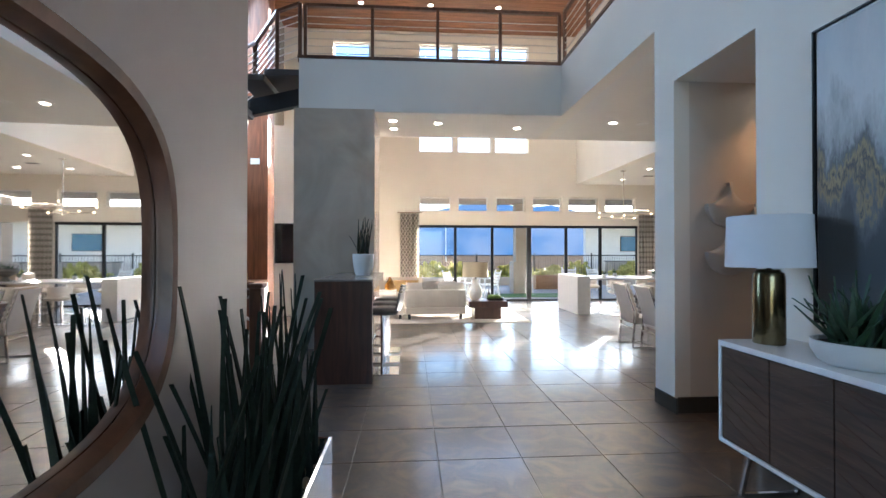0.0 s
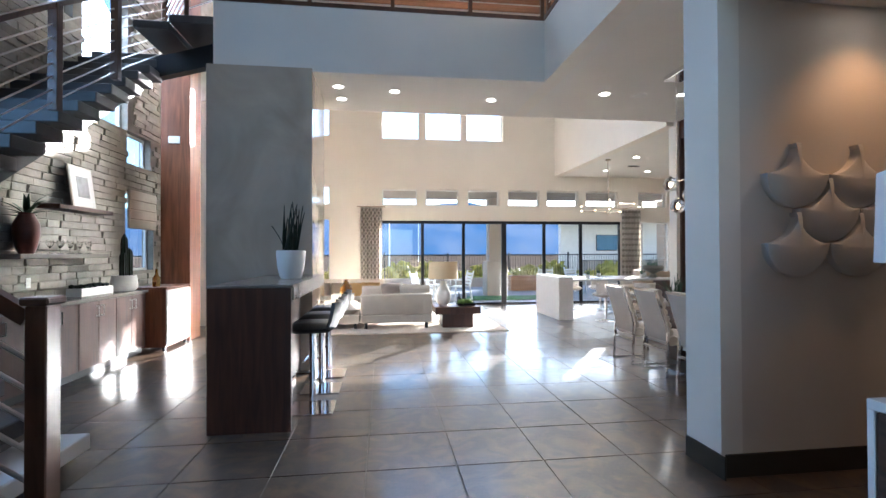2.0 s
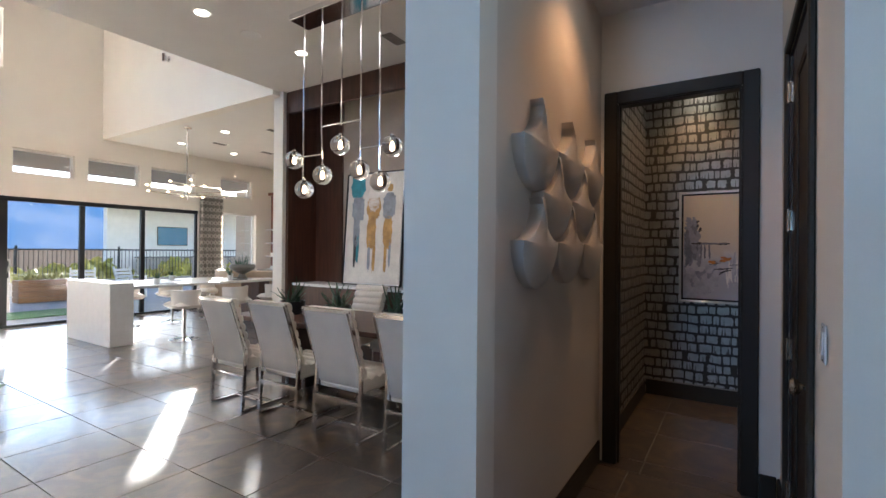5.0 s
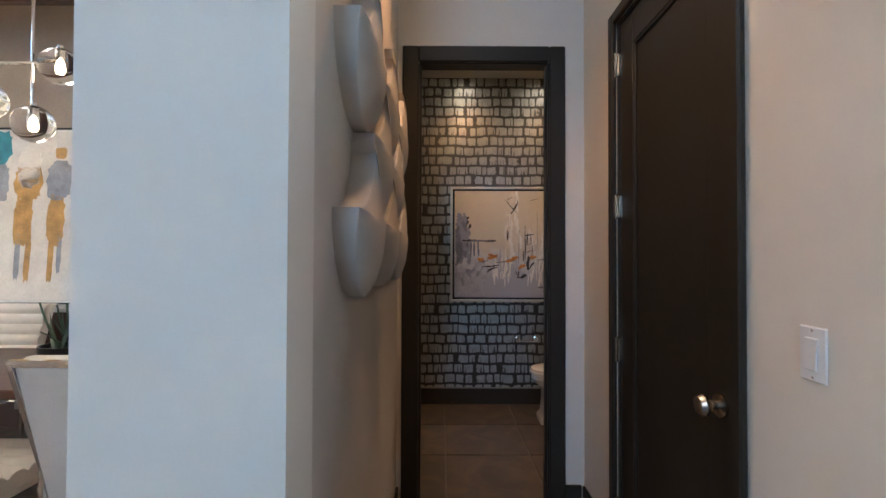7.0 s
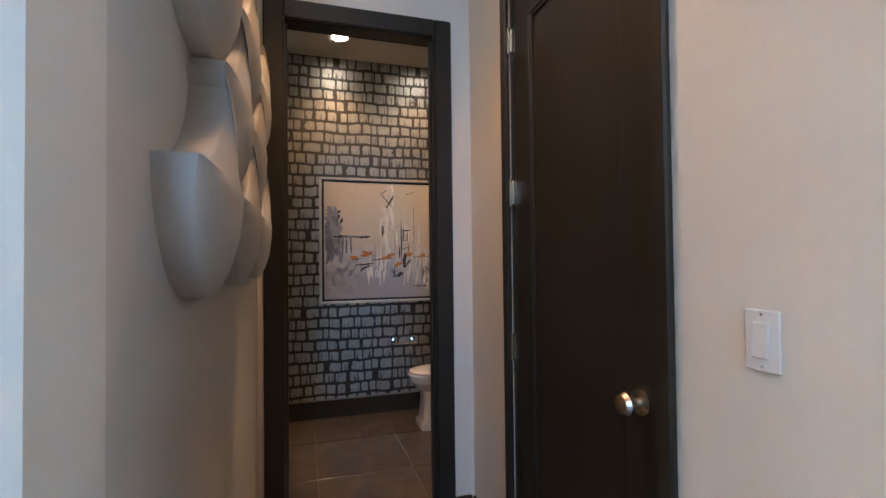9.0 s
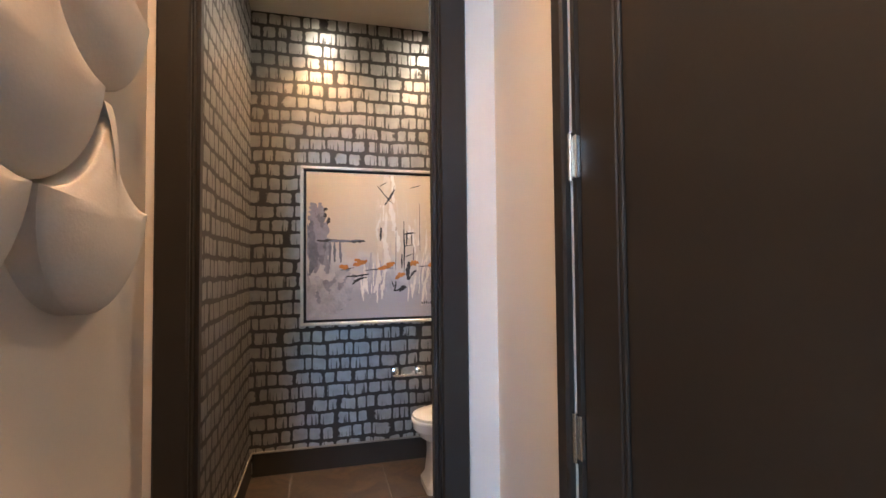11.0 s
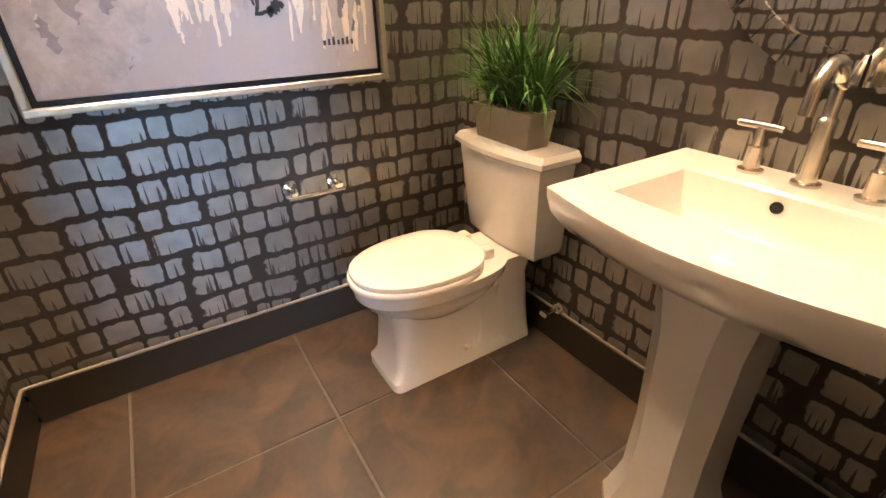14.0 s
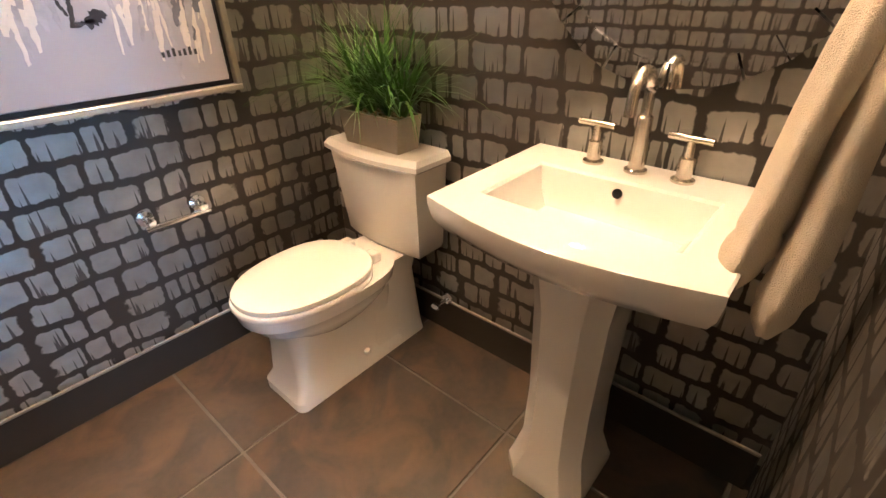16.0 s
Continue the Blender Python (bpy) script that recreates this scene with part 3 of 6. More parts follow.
for z in (0.28, 0.982, 1.616, 2.25):
    h = part("hinge", box(0.394, 0.43, -0.002, 0.012, z - 0.05, z + 0.05, 0.003), NICKEL, door, "satin nickel hinge")
    part("hinge_pin", rod([(0.41, 0.016, z - 0.055), (0.41, 0.016, z + 0.055)], 0.007), NICKEL, h)
knob = part("door_knob", lathe([(0, 0.0), (0.034, 0.0), (0.034, 0.008), (0.012, 0.012), (0.012, 0.03), (0.027, 0.042), (0.031, 0.056), (0.024, 0.068), (0, 0.071)], 28), NICKEL, door, "round satin nickel knob", smooth=True)
knob.matrix_basis = pose(-0.335, 0.0, 0.972, -90, 0, 0)
part("latch_plate", box(-0.398, -0.391, -0.03, 0.002, 0.92, 1.03, 0.001), NICKEL, door)

# ---- windows and sliding doors ----
def pane_in(parent, x0, x1, y, z0, z1):
    p = part("pane", box(x0, x1, y - 0.004, y + 0.004, z0, z1), PANE, parent)
    p.visible_shadow = False
    return p


slider = tagged(thing("sliding_door", "wide black-framed glass sliding door, closed, to the patio", "sliding door", at=(0, 0, 0)), kind="structure")
bm = box(SLIDE[0], SLIDE[-1], FAR + 0.02, FAR + 0.14, 2.28, 2.36, 0.004)
part("head_rail", bm, BLACK, slider)
part("sill_track", box(SLIDE[0], SLIDE[-1], FAR + 0.02, FAR + 0.14, 0.0, 0.05, 0.004), BLACK, slider)
for i, x in enumerate(SLIDE):
    w = 0.07 if i == 3 else 0.042
    part("stile", box(max(SLIDE[0], x - w), min(SLIDE[-1], x + w), FAR + 0.04, FAR + 0.12, 0.05, 2.28, 0.004), BLACK, slider)
for a, b in zip(SLIDE, SLIDE[1:]):
    pane_in(slider, a + 0.042, b - 0.042, FAR + 0.08, 0.05, 2.28)
for x in (3.80, 3.94):
    part("pull_handle", rod([(x, FAR + 0.03, 0.9), (x, FAR + 0.01, 0.93), (x, FAR + 0.01, 1.17), (x, FAR + 0.03, 1.2)], 0.012), BLACK, slider)
VINYL = plain("white_window_frame", (0.74, 0.71, 0.66), 0.45, 0, 0.03)


def window(name, x0, x1, z0, z1, y=FAR):
    w = tagged(thing(name, "fixed window with slim white frame in the wall", "window"), kind="structure")
    for nm, q in (("frame_rail", (x0, x1, z0, z0 + 0.035)), ("frame_rail", (x0, x1, z1 - 0.035, z1)), ("frame_stile", (x0, x0 + 0.035, z0 + 0.035, z1 - 0.035)), ("frame_stile", (x1 - 0.035, x1, z0 + 0.035, z1 - 0.035))):
        part(nm, box(q[0], q[1], y + 0.1, y + 0.16, q[2], q[3]), VINYL, w)
    pane_in(w, x0 + 0.035, x1 - 0.035, y + 0.13, z0 + 0.035, z1 - 0.035)


count = 1
for a, b, c, d in holes[1:]:
    window("window_%d" % count, a, b, c, d)
    count += 1
for y0w, y1w, z0, z1 in ((9.38, 10.15, 2.93, 3.46), (9.34, 10.26, 1.17, 2.50), (7.25, 8.05, 4.6, 7.2), (8.25, 9.4, 3.45, 7.2)):
    w = tagged(thing("window_%d" % count, "deep-set window with white frame in the stone wall", "window"), kind="structure")
    count += 1
    p = part("pane", box(-3.80, -3.79, y0w, y1w, z0, z1), PANE, w)
    p.visible_shadow = False
    for y0, y1, a, b in ((y0w, y0w + 0.04, z0, z1), (y1w - 0.04, y1w, z0, z1), (y0w + 0.04, y1w - 0.04, z0, z0 + 0.04), (y0w + 0.04, y1w - 0.04, z1 - 0.04, z1)):
        part("frame_bar", box(-3.82, -3.77, y0, y1, a, b), VINYL, w)
shade = thing("roman_shade", "cream fabric roman shade half lowered over a window", "window shade", at=(-3.62, 9.80, 1.87))
for i in range(4):
    part("fold", box(-0.02 - 0.006 * (i % 2), 0.02 + 0.006 * (i % 2), -0.45, 0.45, 0.155 * i, 0.155 * i + 0.16, 0.012), LINEN, shade)

# ---- gallery railing and stairs ----
RAILWOOD = streaked("rail_wood", (0.05, 0.022, 0.012), (0.11, 0.05, 0.028), 0.35, (4, 4, 1), 0, 3.0, 1.0, 0.05)


def railing(name, posts, h, label, rods=6, rail=(0.06, 0.045), post=0.05, low=0.1):
    r = thing(name, label, "railing")
    for p in posts:
        part("post", box(p[0] - post / 2, p[0] + post / 2, p[1] - post / 2, p[1] + post / 2, p[2], p[2] + h, 0.005), RAILWOOD, r)
    for a, b in zip(posts, posts[1:]):
        part("handrail", bar((a[0], a[1], a[2] + h), (b[0], b[1], b[2] + h), rail[0], rail[1]), RAILWOOD, r, "dark stained wood handrail")
        for i in range(rods):
            z = low + (h - low - 0.06) * i / rods
            part("rod", rod([(a[0], a[1], a[2] + z), (b[0], b[1], b[2] + z)], 0.008, 6), STEEL, r, "horizontal steel rod")
    return r


railing("gallery_railing", [(x, 7.29, DECK) for x in (-1.51, -0.46, 0.58, 1.60, 2.58)], 0.86, "dark wood railing with steel rods along the gallery")
railing("gallery_railing", [(2.64, y, DECK) for y in (7.2, 6.2, 5.2, 4.4)], 0.86, "dark wood railing with steel rods along the gallery")
slab("trim_gallery", -1.62, 2.6, 7.235, 7.26, DECK, DECK + 0.05, RAILWOOD)
slab("trim_gallery_side", 2.585, 2.61, 4.37, 7.235, DECK, DECK + 0.05, RAILWOOD)
railing("gallery_railing", [(x, 8.75, DECK) for x in (-1.3, 0.0, 1.3, 2.5)], 0.45, "low dark railing on the far edge of the gallery", rods=2, post=0.04, rail=(0.04, 0.03))

stair = thing("staircase", "open staircase of thick dark concrete treads with steel-rod railing", "staircase")
rise = 0.187
for i in range(13):
    z, y = 4.31 - rise * i, 8.55 - 0.285 * i
    part("tread", box(-3.62, -2.58, y - 0.18, y + 0.18, z - 0.115, z, 0.008), CONCRETE, stair)
for i, (x0, x1) in enumerate(((-2.62, -2.2), (-2.2, -1.62))):
    part("tread", box(x0, x1, 7.45, 8.6, 4.36 + 0.09 * i - 0.1, 4.36 + 0.09 * i, 0.008), CONCRETE, stair)
for i in range(6):
    part("tread", box(-1.95 - 0.27 * i, -1.58 - 0.27 * i, 3.68, 4.85, 0.195 * (i + 1) - 0.11, 0.195 * (i + 1), 0.008), CONCRETE if i else WHITE_LACQUER, stair)
part("stringer", bar((-3.05, 5.2, 1.72), (-3.05, 8.4, 3.92), 0.12, 0.26), BLACK, stair)
part("stringer", bar((-3.0, 8.3, 3.98), (-1.62, 7.75, 4.1), 0.12, 0.28), BLACK, stair)
FL = [(-2.62, 4.95, 1.98), (-2.62, 6.1, 2.80), (-2.62, 7.1, 3.47), (-2.62, 8.35, 4.24)]
rl = railing("stair_railing", FL, 1.02, "sloping dark wood stair railing with steel rods", rods=7, post=0.085)
railing("stair_railing", [(-2.62, 8.35, 4.3), (-2.0, 7.5, 4.45), (-1.62, 7.42, 4.55)], 0.95, "sloping dark wood stair railing with steel rods", rods=7, post=0.06)
nr = thing("newel_railing", "dark wood newel post with sloping handrail and steel rods", "railing")
part("newel", box(-1.10, -1.01, 3.54, 3.64, 0.0, 1.22, 0.006), RAILWOOD, nr)
part("newel_cap", box(-1.115, -0.995, 3.525, 3.655, 1.22, 1.255, 0.008), RAILWOOD, nr)
part("handrail", bar((-1.11, 3.59, 1.16), (-2.5, 3.59, 2.08), 0.05, 0.07), RAILWOOD, nr)
part("post", box(-2.53, -2.45, 3.55, 3.63, 0.9, 2.08, 0.005), RAILWOOD, nr)
for i in range(7):
    z = 0.16 + 0.135 * i
    part("rod", rod([(-1.11, 3.59, z), (-2.5, 3.59, z + 0.92)], 0.011, 8), STEEL, nr)

# ---- outside ----
ground = tagged(new("ground", link("ground", box(-600, 600, 14.36, 900, -0.6, -0.2), EARTH)), kind="structure")
slab("pavement", -12, 16, 14.37, 21.5, -0.2, -0.03, PATIO)
slab("patio_roof", -0.6, 10.5, 14.37, 17.6, 3.36, 3.62, plain("patio_soffit", (0.36, 0.30, 0.24), 0.8, 0, 0.05))
# the one at 11.05 is an added sun blocker, narrowing the right window's streak
for x in (4.35, 9.55, 11.05, -0.4):
    c = thing("patio_column", "square cream stucco patio column on a wider base", "column", "patio columns", at=(x, 17.3, -0.03))
    # the added blocker is wider than the other columns
    hw = 0.42 if x > 10 else 0.24
    part("shaft", box(-hw, hw, -0.24, 0.24, 1.2, 3.39), STUCCO, c)
    part("base", box(-hw - 0.12, hw + 0.12, -0.36, 0.36, 0.0, 1.2, 0.02), STUCCO, c)
fence = thing("fence", "black iron picket fence behind the patio", "fence", at=(0, 22.5, -0.2))
part("rail", box(-14, 18, -0.02, 0.02, 1.55, 1.60), BLACK, fence)
part("rail", box(-14, 18, -0.02, 0.02, 0.25, 0.29), BLACK, fence)
for i in range(12):
    part("post", box(-14 + 2.9 * i - 0.03, -14 + 2.9 * i + 0.03, -0.03, 0.03, 0, 1.7), BLACK, fence)
bm = bmesh.new()
for i in range(260):
    x = -14 + 0.122 * i
    box(x - 0.008, x + 0.008, -0.008, 0.008, 0.2, 1.62, bm=bm)
part("pickets", bm, BLACK, fence)["kind"] = "stuff"
slab("retaining_wall", -14, 18, 21.6, 21.9, -0.2, 0.35, STUCCO)
rnd = random.Random(4)


def shrub(x, y, s):
    bm = bmesh.new()
    for k in range(150):
        a, b = rnd.uniform(0, 2 * math.pi), rnd.uniform(0.05, 1.4)
        p = Vector((math.cos(a) * math.sin(b), math.sin(a) * math.sin(b), math.cos(b))) * s * rnd.uniform(0.6, 1.05)
        q = bmesh.new()
        bmesh.ops.create_icosphere(q, subdivisions=1, radius=s * 0.11)
        join(bm, q, Matrix.Translation(p) @ Euler((rnd.random() * 6, rnd.random() * 6, 0)).to_matrix().to_4x4() @ Matrix.Diagonal((1, 0.25, 1.5, 1)))
    t = thing("shrub", "yellow-green desert shrub by the fence", "shrub", "patio shrubs", at=(x, y, -0.2))
    part("foliage", bm, BUSH, t)
    part("stem", rod([(0, 0, 0), (0.03, 0, s * 0.8)], 0.04 * s), WALNUT, t)
    return t


made = [shrub(0, 23.1, 0.95), shrub(1.2, 23.15, 1.15), shrub(2.6, 23.1, 0.85)]
for i in range(22):
    if i > 2:
        copy_thing(made[i % 3], pose(-8 + 1.05 * i + rnd.uniform(-0.3, 0.3), 23.2 + rnd.uniform(-0.2, 0.4), -0.2, 0, 0, rnd.uniform(0, 360)))
bm = bmesh.new()
cols = []
for i in range(61):
    x = -900 + 30 * i
    h = 44 + 20 * noise.noise(Vector((x * 0.004, 0.3, 0))) + 12 * noise.noise(Vector((x * 0.02, 2.3, 0)))
    cols.append([bm.verts.new((x, 420 + 60 * f + 14 * noise.noise(Vector((x * 0.02, f * 3, 1))), -2 + h * (f ** 0.8))) for f in (0, 0.25, 0.5, 0.75, 1.0)])
for a, b in zip(cols, cols[1:]):
    for j in range(4):
        bm.faces.new((a[j], b[j], b[j + 1], a[j + 1]))
# backdrop ridge, its aerial haze put into the glowing colour
tagged(new("backdrop", link("backdrop", bm, HAZE_GLOW_HILL, True)), "distant hillside with its blue haze painted as a glow", "hill", kind="structure")
BRIGHT = plain("white_stucco", (0.72, 0.69, 0.64), 0.9, 0, 0.05, 4, 110, 0.3)
slab("outdoor_wall", 11.5, 22.0, 29.2, 29.6, -0.2, 3.6, BRIGHT)
slab("outdoor_roof", 10.5, 23.0, 26.5, 30.0, 3.6, 3.95, plain("white_fascia", (0.7, 0.68, 0.66), 0.6))
tv = thing("outdoor_screen", "wall-mounted outdoor television showing a plain blue picture", "television", at=(14.6, 29.12, 1.6))
part("screen_body", box(-0.8, 0.8, 0.0, 0.055, 0, 1.0, 0.01), BLACK, tv)
part("screen", box(-0.76, 0.76, -0.004, 0.0, 0.04, 0.96), plain("screen_blue", (0.03, 0.14, 0.25), 0.15), tv)
kit = thing("outdoor_counter", "stucco outdoor kitchen counter with pale top", "counter", at=(15.0, 28.2, -0.2))
part("base", box(-2.4, 2.4, -0.45, 0.45, 0, 1.15), STUCCO, kit)
part("worktop", box(-2.5, 2.5, -0.5, 0.5, 1.15, 1.22, 0.01), STONE_TOP, kit)

TURF = plain("artificial_turf", (0.05, 0.14, 0.02), 0.9, 0, 0.4, 9, 200, 0.4)
slab("patio_turf", 3.1, 6.1, 15.6, 16.9, -0.03, -0.012, TURF)
WHITE_RESIN = plain("white_resin", (0.74, 0.73, 0.70), 0.4, 0, 0.04, 5, 90, 0.02)


def patio_chair(at, turn):
    t = thing("patio_chair", "white slatted patio armchair on the paving", "chair", "patio chairs", at=at, turn=turn)
    for x in (-0.27, 0.27):
        part("front_leg", bar((x, 0.26, 0.0), (x, 0.24, 0.62), 0.045, 0.045), WHITE_RESIN, t)
        part("rear_leg", bar((x, -0.30, 0.0), (x, -0.22, 0.45), 0.045, 0.045), WHITE_RESIN, t)
        part("back_post", bar((x, -0.22, 0.42), (x, -0.36, 0.92), 0.045, 0.035), WHITE_RESIN, t)
        part("armrest", box(x - 0.035, x + 0.035, -0.28, 0.30, 0.62, 0.645, 0.006), WHITE_RESIN, t)
    part("seat", box(-0.27, 0.27, -0.24, 0.27, 0.40, 0.44, 0.008), WHITE_RESIN, t)
    for i in range(4):
        part("back_slat", bar((-0.25, -0.245 - 0.028 * i, 0.52 + 0.1 * i), (0.25, -0.245 - 0.028 * i, 0.52 + 0.1 * i), 0.02, 0.075), WHITE_RESIN, t)
    return t


pc = patio_chair((2.9, 16.0, -0.03), 100)
for x, y, a in ((2.3, 16.9, 60), (1.7, 15.9, -70), (6.6, 18.4, 160), (7.9, 18.6, 200)):
    copy_thing(pc, pose(x, y, -0.03, 0, 0, a))
pt = thing("patio_table", "low round white patio table", "table", at=(2.2, 16.3, -0.03))
part("tabletop", lathe([(0, 0.44), (0.36, 0.44), (0.38, 0.455), (0.37, 0.47), (0, 0.47)], 32), WHITE_RESIN, pt)
part("stem", rod([(0, 0, 0.02), (0, 0, 0.44)], 0.04, 14), WHITE_RESIN, pt)
part("foot", lathe([(0, 0), (0.22, 0), (0.2, 0.02), (0, 0.03)], 28), WHITE_RESIN, pt)
TEAK = streaked("teak_boards", (0.22, 0.11, 0.05), (0.38, 0.20, 0.09), 0.5, (0.6, 6, 6), 0, 3.0, 1.0, 0.06)
pb = thing("planter_box", "wooden board planter box with leafy green plants", "planter", at=(6.0, 19.2, -0.03))
for i in range(4):
    part("board", box(-0.6, 0.6, -0.25, 0.25, 0.01 + 0.15 * i, 0.15 + 0.15 * i, 0.004), TEAK, pb)
rb = random.Random(41)
for k in range(46):
    part("leaf", blade(rb.uniform(0.25, 0.6), 0.05, rb.uniform(0.05, 0.9), rb.uniform(0, 6.28), 0.003, 0.4, 6, 0.4), BUSH, pb, smooth=60).location = (rb.uniform(-0.5, 0.5), rb.uniform(-0.18, 0.18), 0.58)
for x, y, h in ((1.2, 60, 9.0), (-9.0, 75, 9.0), (7.5, 95, 9.5)):
    sl = thing("street_lamp", "tall slim street lamp beyond the fence", "street lamp", "street lamps", at=(x, y, -0.2))
    part("pole", rod([(0, 0, 0), (0, 0, h)], 0.09, 8), VINYL, sl)
    part("lamp_head", box(-0.7, 0.7, -0.16, 0.16, h, h + 0.14, 0.02), VINYL, sl)

# ---- powder room ----
def toilet(at):
    t = thing("toilet", "white glazed two-piece toilet with closed lid", "toilet", at=at)
    base = [round_rect(0.235, 0.50, 0.03, 0.0), round_rect(0.235, 0.50, 0.03, 0.035), round_rect(0.205, 0.45, 0.03, 0.075), round_rect(0.20, 0.43, 0.04, 0.2), round_rect(0.22, 0.44, 0.05, 0.3)]
    bm = loft([[(x, y + 0.42, z) for x, y, z in r] for r in base])
    part("pedestal", bm, CERAMIC, t, smooth=30)
    rings = []
    for z, w, f, b in ((0.24, 0.10, 0.56, 0.30), (0.28, 0.135, 0.64, 0.26), (0.32, 0.158, 0.695, 0.20), (0.352, 0.168, 0.712, 0.19), (0.358, 0.176, 0.724, 0.18), (0.366, 0.181, 0.73, 0.17), (0.405, 0.183, 0.732, 0.16)):
        ring = []
        for i in range(40):
            a = 2 * math.pi * i / 40
            c, s = math.cos(a), math.sin(a)
            x = w * math.copysign(abs(c) ** 0.85, c)
            y = 0.45 + (f - 0.45) * s if s > 0 else 0.45 + (0.45 - b) * math.copysign(abs(s) ** 0.6, s)
            ring.append((x, y, z))
        rings.append(ring)
    part("bowl", loft(rings), CERAMIC, t, smooth=50)

    def oval(w, f, b, z, k):
        out = []
        for i in range(44):
            a = 2 * math.pi * i / 44
            c, s = math.cos(a), math.sin(a)
            out.append((w * k * math.copysign(abs(c) ** 0.9, c), 0.48 + ((f - 0.48) if s > 0 else (0.48 - b)) * k * math.copysign(abs(s) ** (1 if s > 0 else 0.7), s), z))
        return out

    part("seat", loft([oval(0.187, 0.742, 0.27, 0.405, 0.99), oval(0.187, 0.742, 0.27, 0.41, 1), oval(0.187, 0.742, 0.27, 0.424, 1), oval(0.187, 0.742, 0.27, 0.428, 0.985)]), CERAMIC, t, smooth=50)
    part("seat_lid", loft([oval(0.183, 0.735, 0.265, 0.430, 0.99), oval(0.183, 0.735, 0.265, 0.436, 1), oval(0.183, 0.735, 0.265, 0.447, 0.99), oval(0.183, 0.735, 0.265, 0.453, 0.93), oval(0.183, 0.735, 0.265, 0.456, 0.6), oval(0.183, 0.735, 0.265, 0.457, 0.1)]), CERAMIC, t, smooth=50)
    for x in (-0.07, 0.07):
        part("seat_hinge", box(x - 0.025, x + 0.025, 0.235, 0.275, 0.405, 0.445, 0.008, 2), CERAMIC, t)

    def tank_ring(w, d, z, bow):
        pts = [(-w / 2, 0.012, z), (-w / 2, d * 0.86, z)]
        pts += [(-w / 2 + w * i / 10, d * 0.86 + bow * math.sin(math.pi * i / 10), z) for i in range(1, 10)]
        return pts + [(w / 2, d * 0.86, z), (w / 2, 0.012, z)]

    part("tank", loft([tank_ring(0.36, 0.15, 0.395, 0.02), tank_ring(0.385, 0.165, 0.42, 0.024), tank_ring(0.435, 0.195, 0.742, 0.028)]), CERAMIC, t, smooth=30)
    part("tank_lid", loft([tank_ring(0.455, 0.20, 0.743, 0.03), tank_ring(0.475, 0.21, 0.752, 0.032), tank_ring(0.475, 0.21, 0.768, 0.032), tank_ring(0.45, 0.19, 0.786, 0.03)]), CERAMIC, t, smooth=30)
    part("bolt_cap", lathe([(0, 0.06), (0.016, 0.06), (0.014, 0.075), (0, 0.082)], 16), CERAMIC, t, smooth=True).matrix_basis = pose(-0.103, 0.36, 0.0)
    part("rear_skirt", loft([round_rect(0.235, 0.28, 0.03, 0.0), round_rect(0.22, 0.27, 0.03, 0.05), round_rect(0.19, 0.24, 0.03, 0.30), round_rect(0.24, 0.24, 0.03, 0.398)]), CERAMIC, t, smooth=30).matrix_basis = pose(0, 0.19, 0)
    return t


toilet((5.835, 2.284, 0.0))

valve = thing("water_valve", "small chrome water shutoff valve on the wall", "valve", at=(5.62, 2.30, 0.17))
part("escutcheon", lathe([(0, 0), (0.025, 0), (0.02, 0.008), (0, 0.01)], 18), CHROME, valve).matrix_basis = pose(0, 0, 0, -90)
part("stem", rod([(0, 0, 0), (0, 0.06, 0)], 0.008), CHROME, valve)
part("handle", cushion(0.04, 0.02, 0.02), CHROME, valve).matrix_basis = pose(0, 0.07, -0.01)


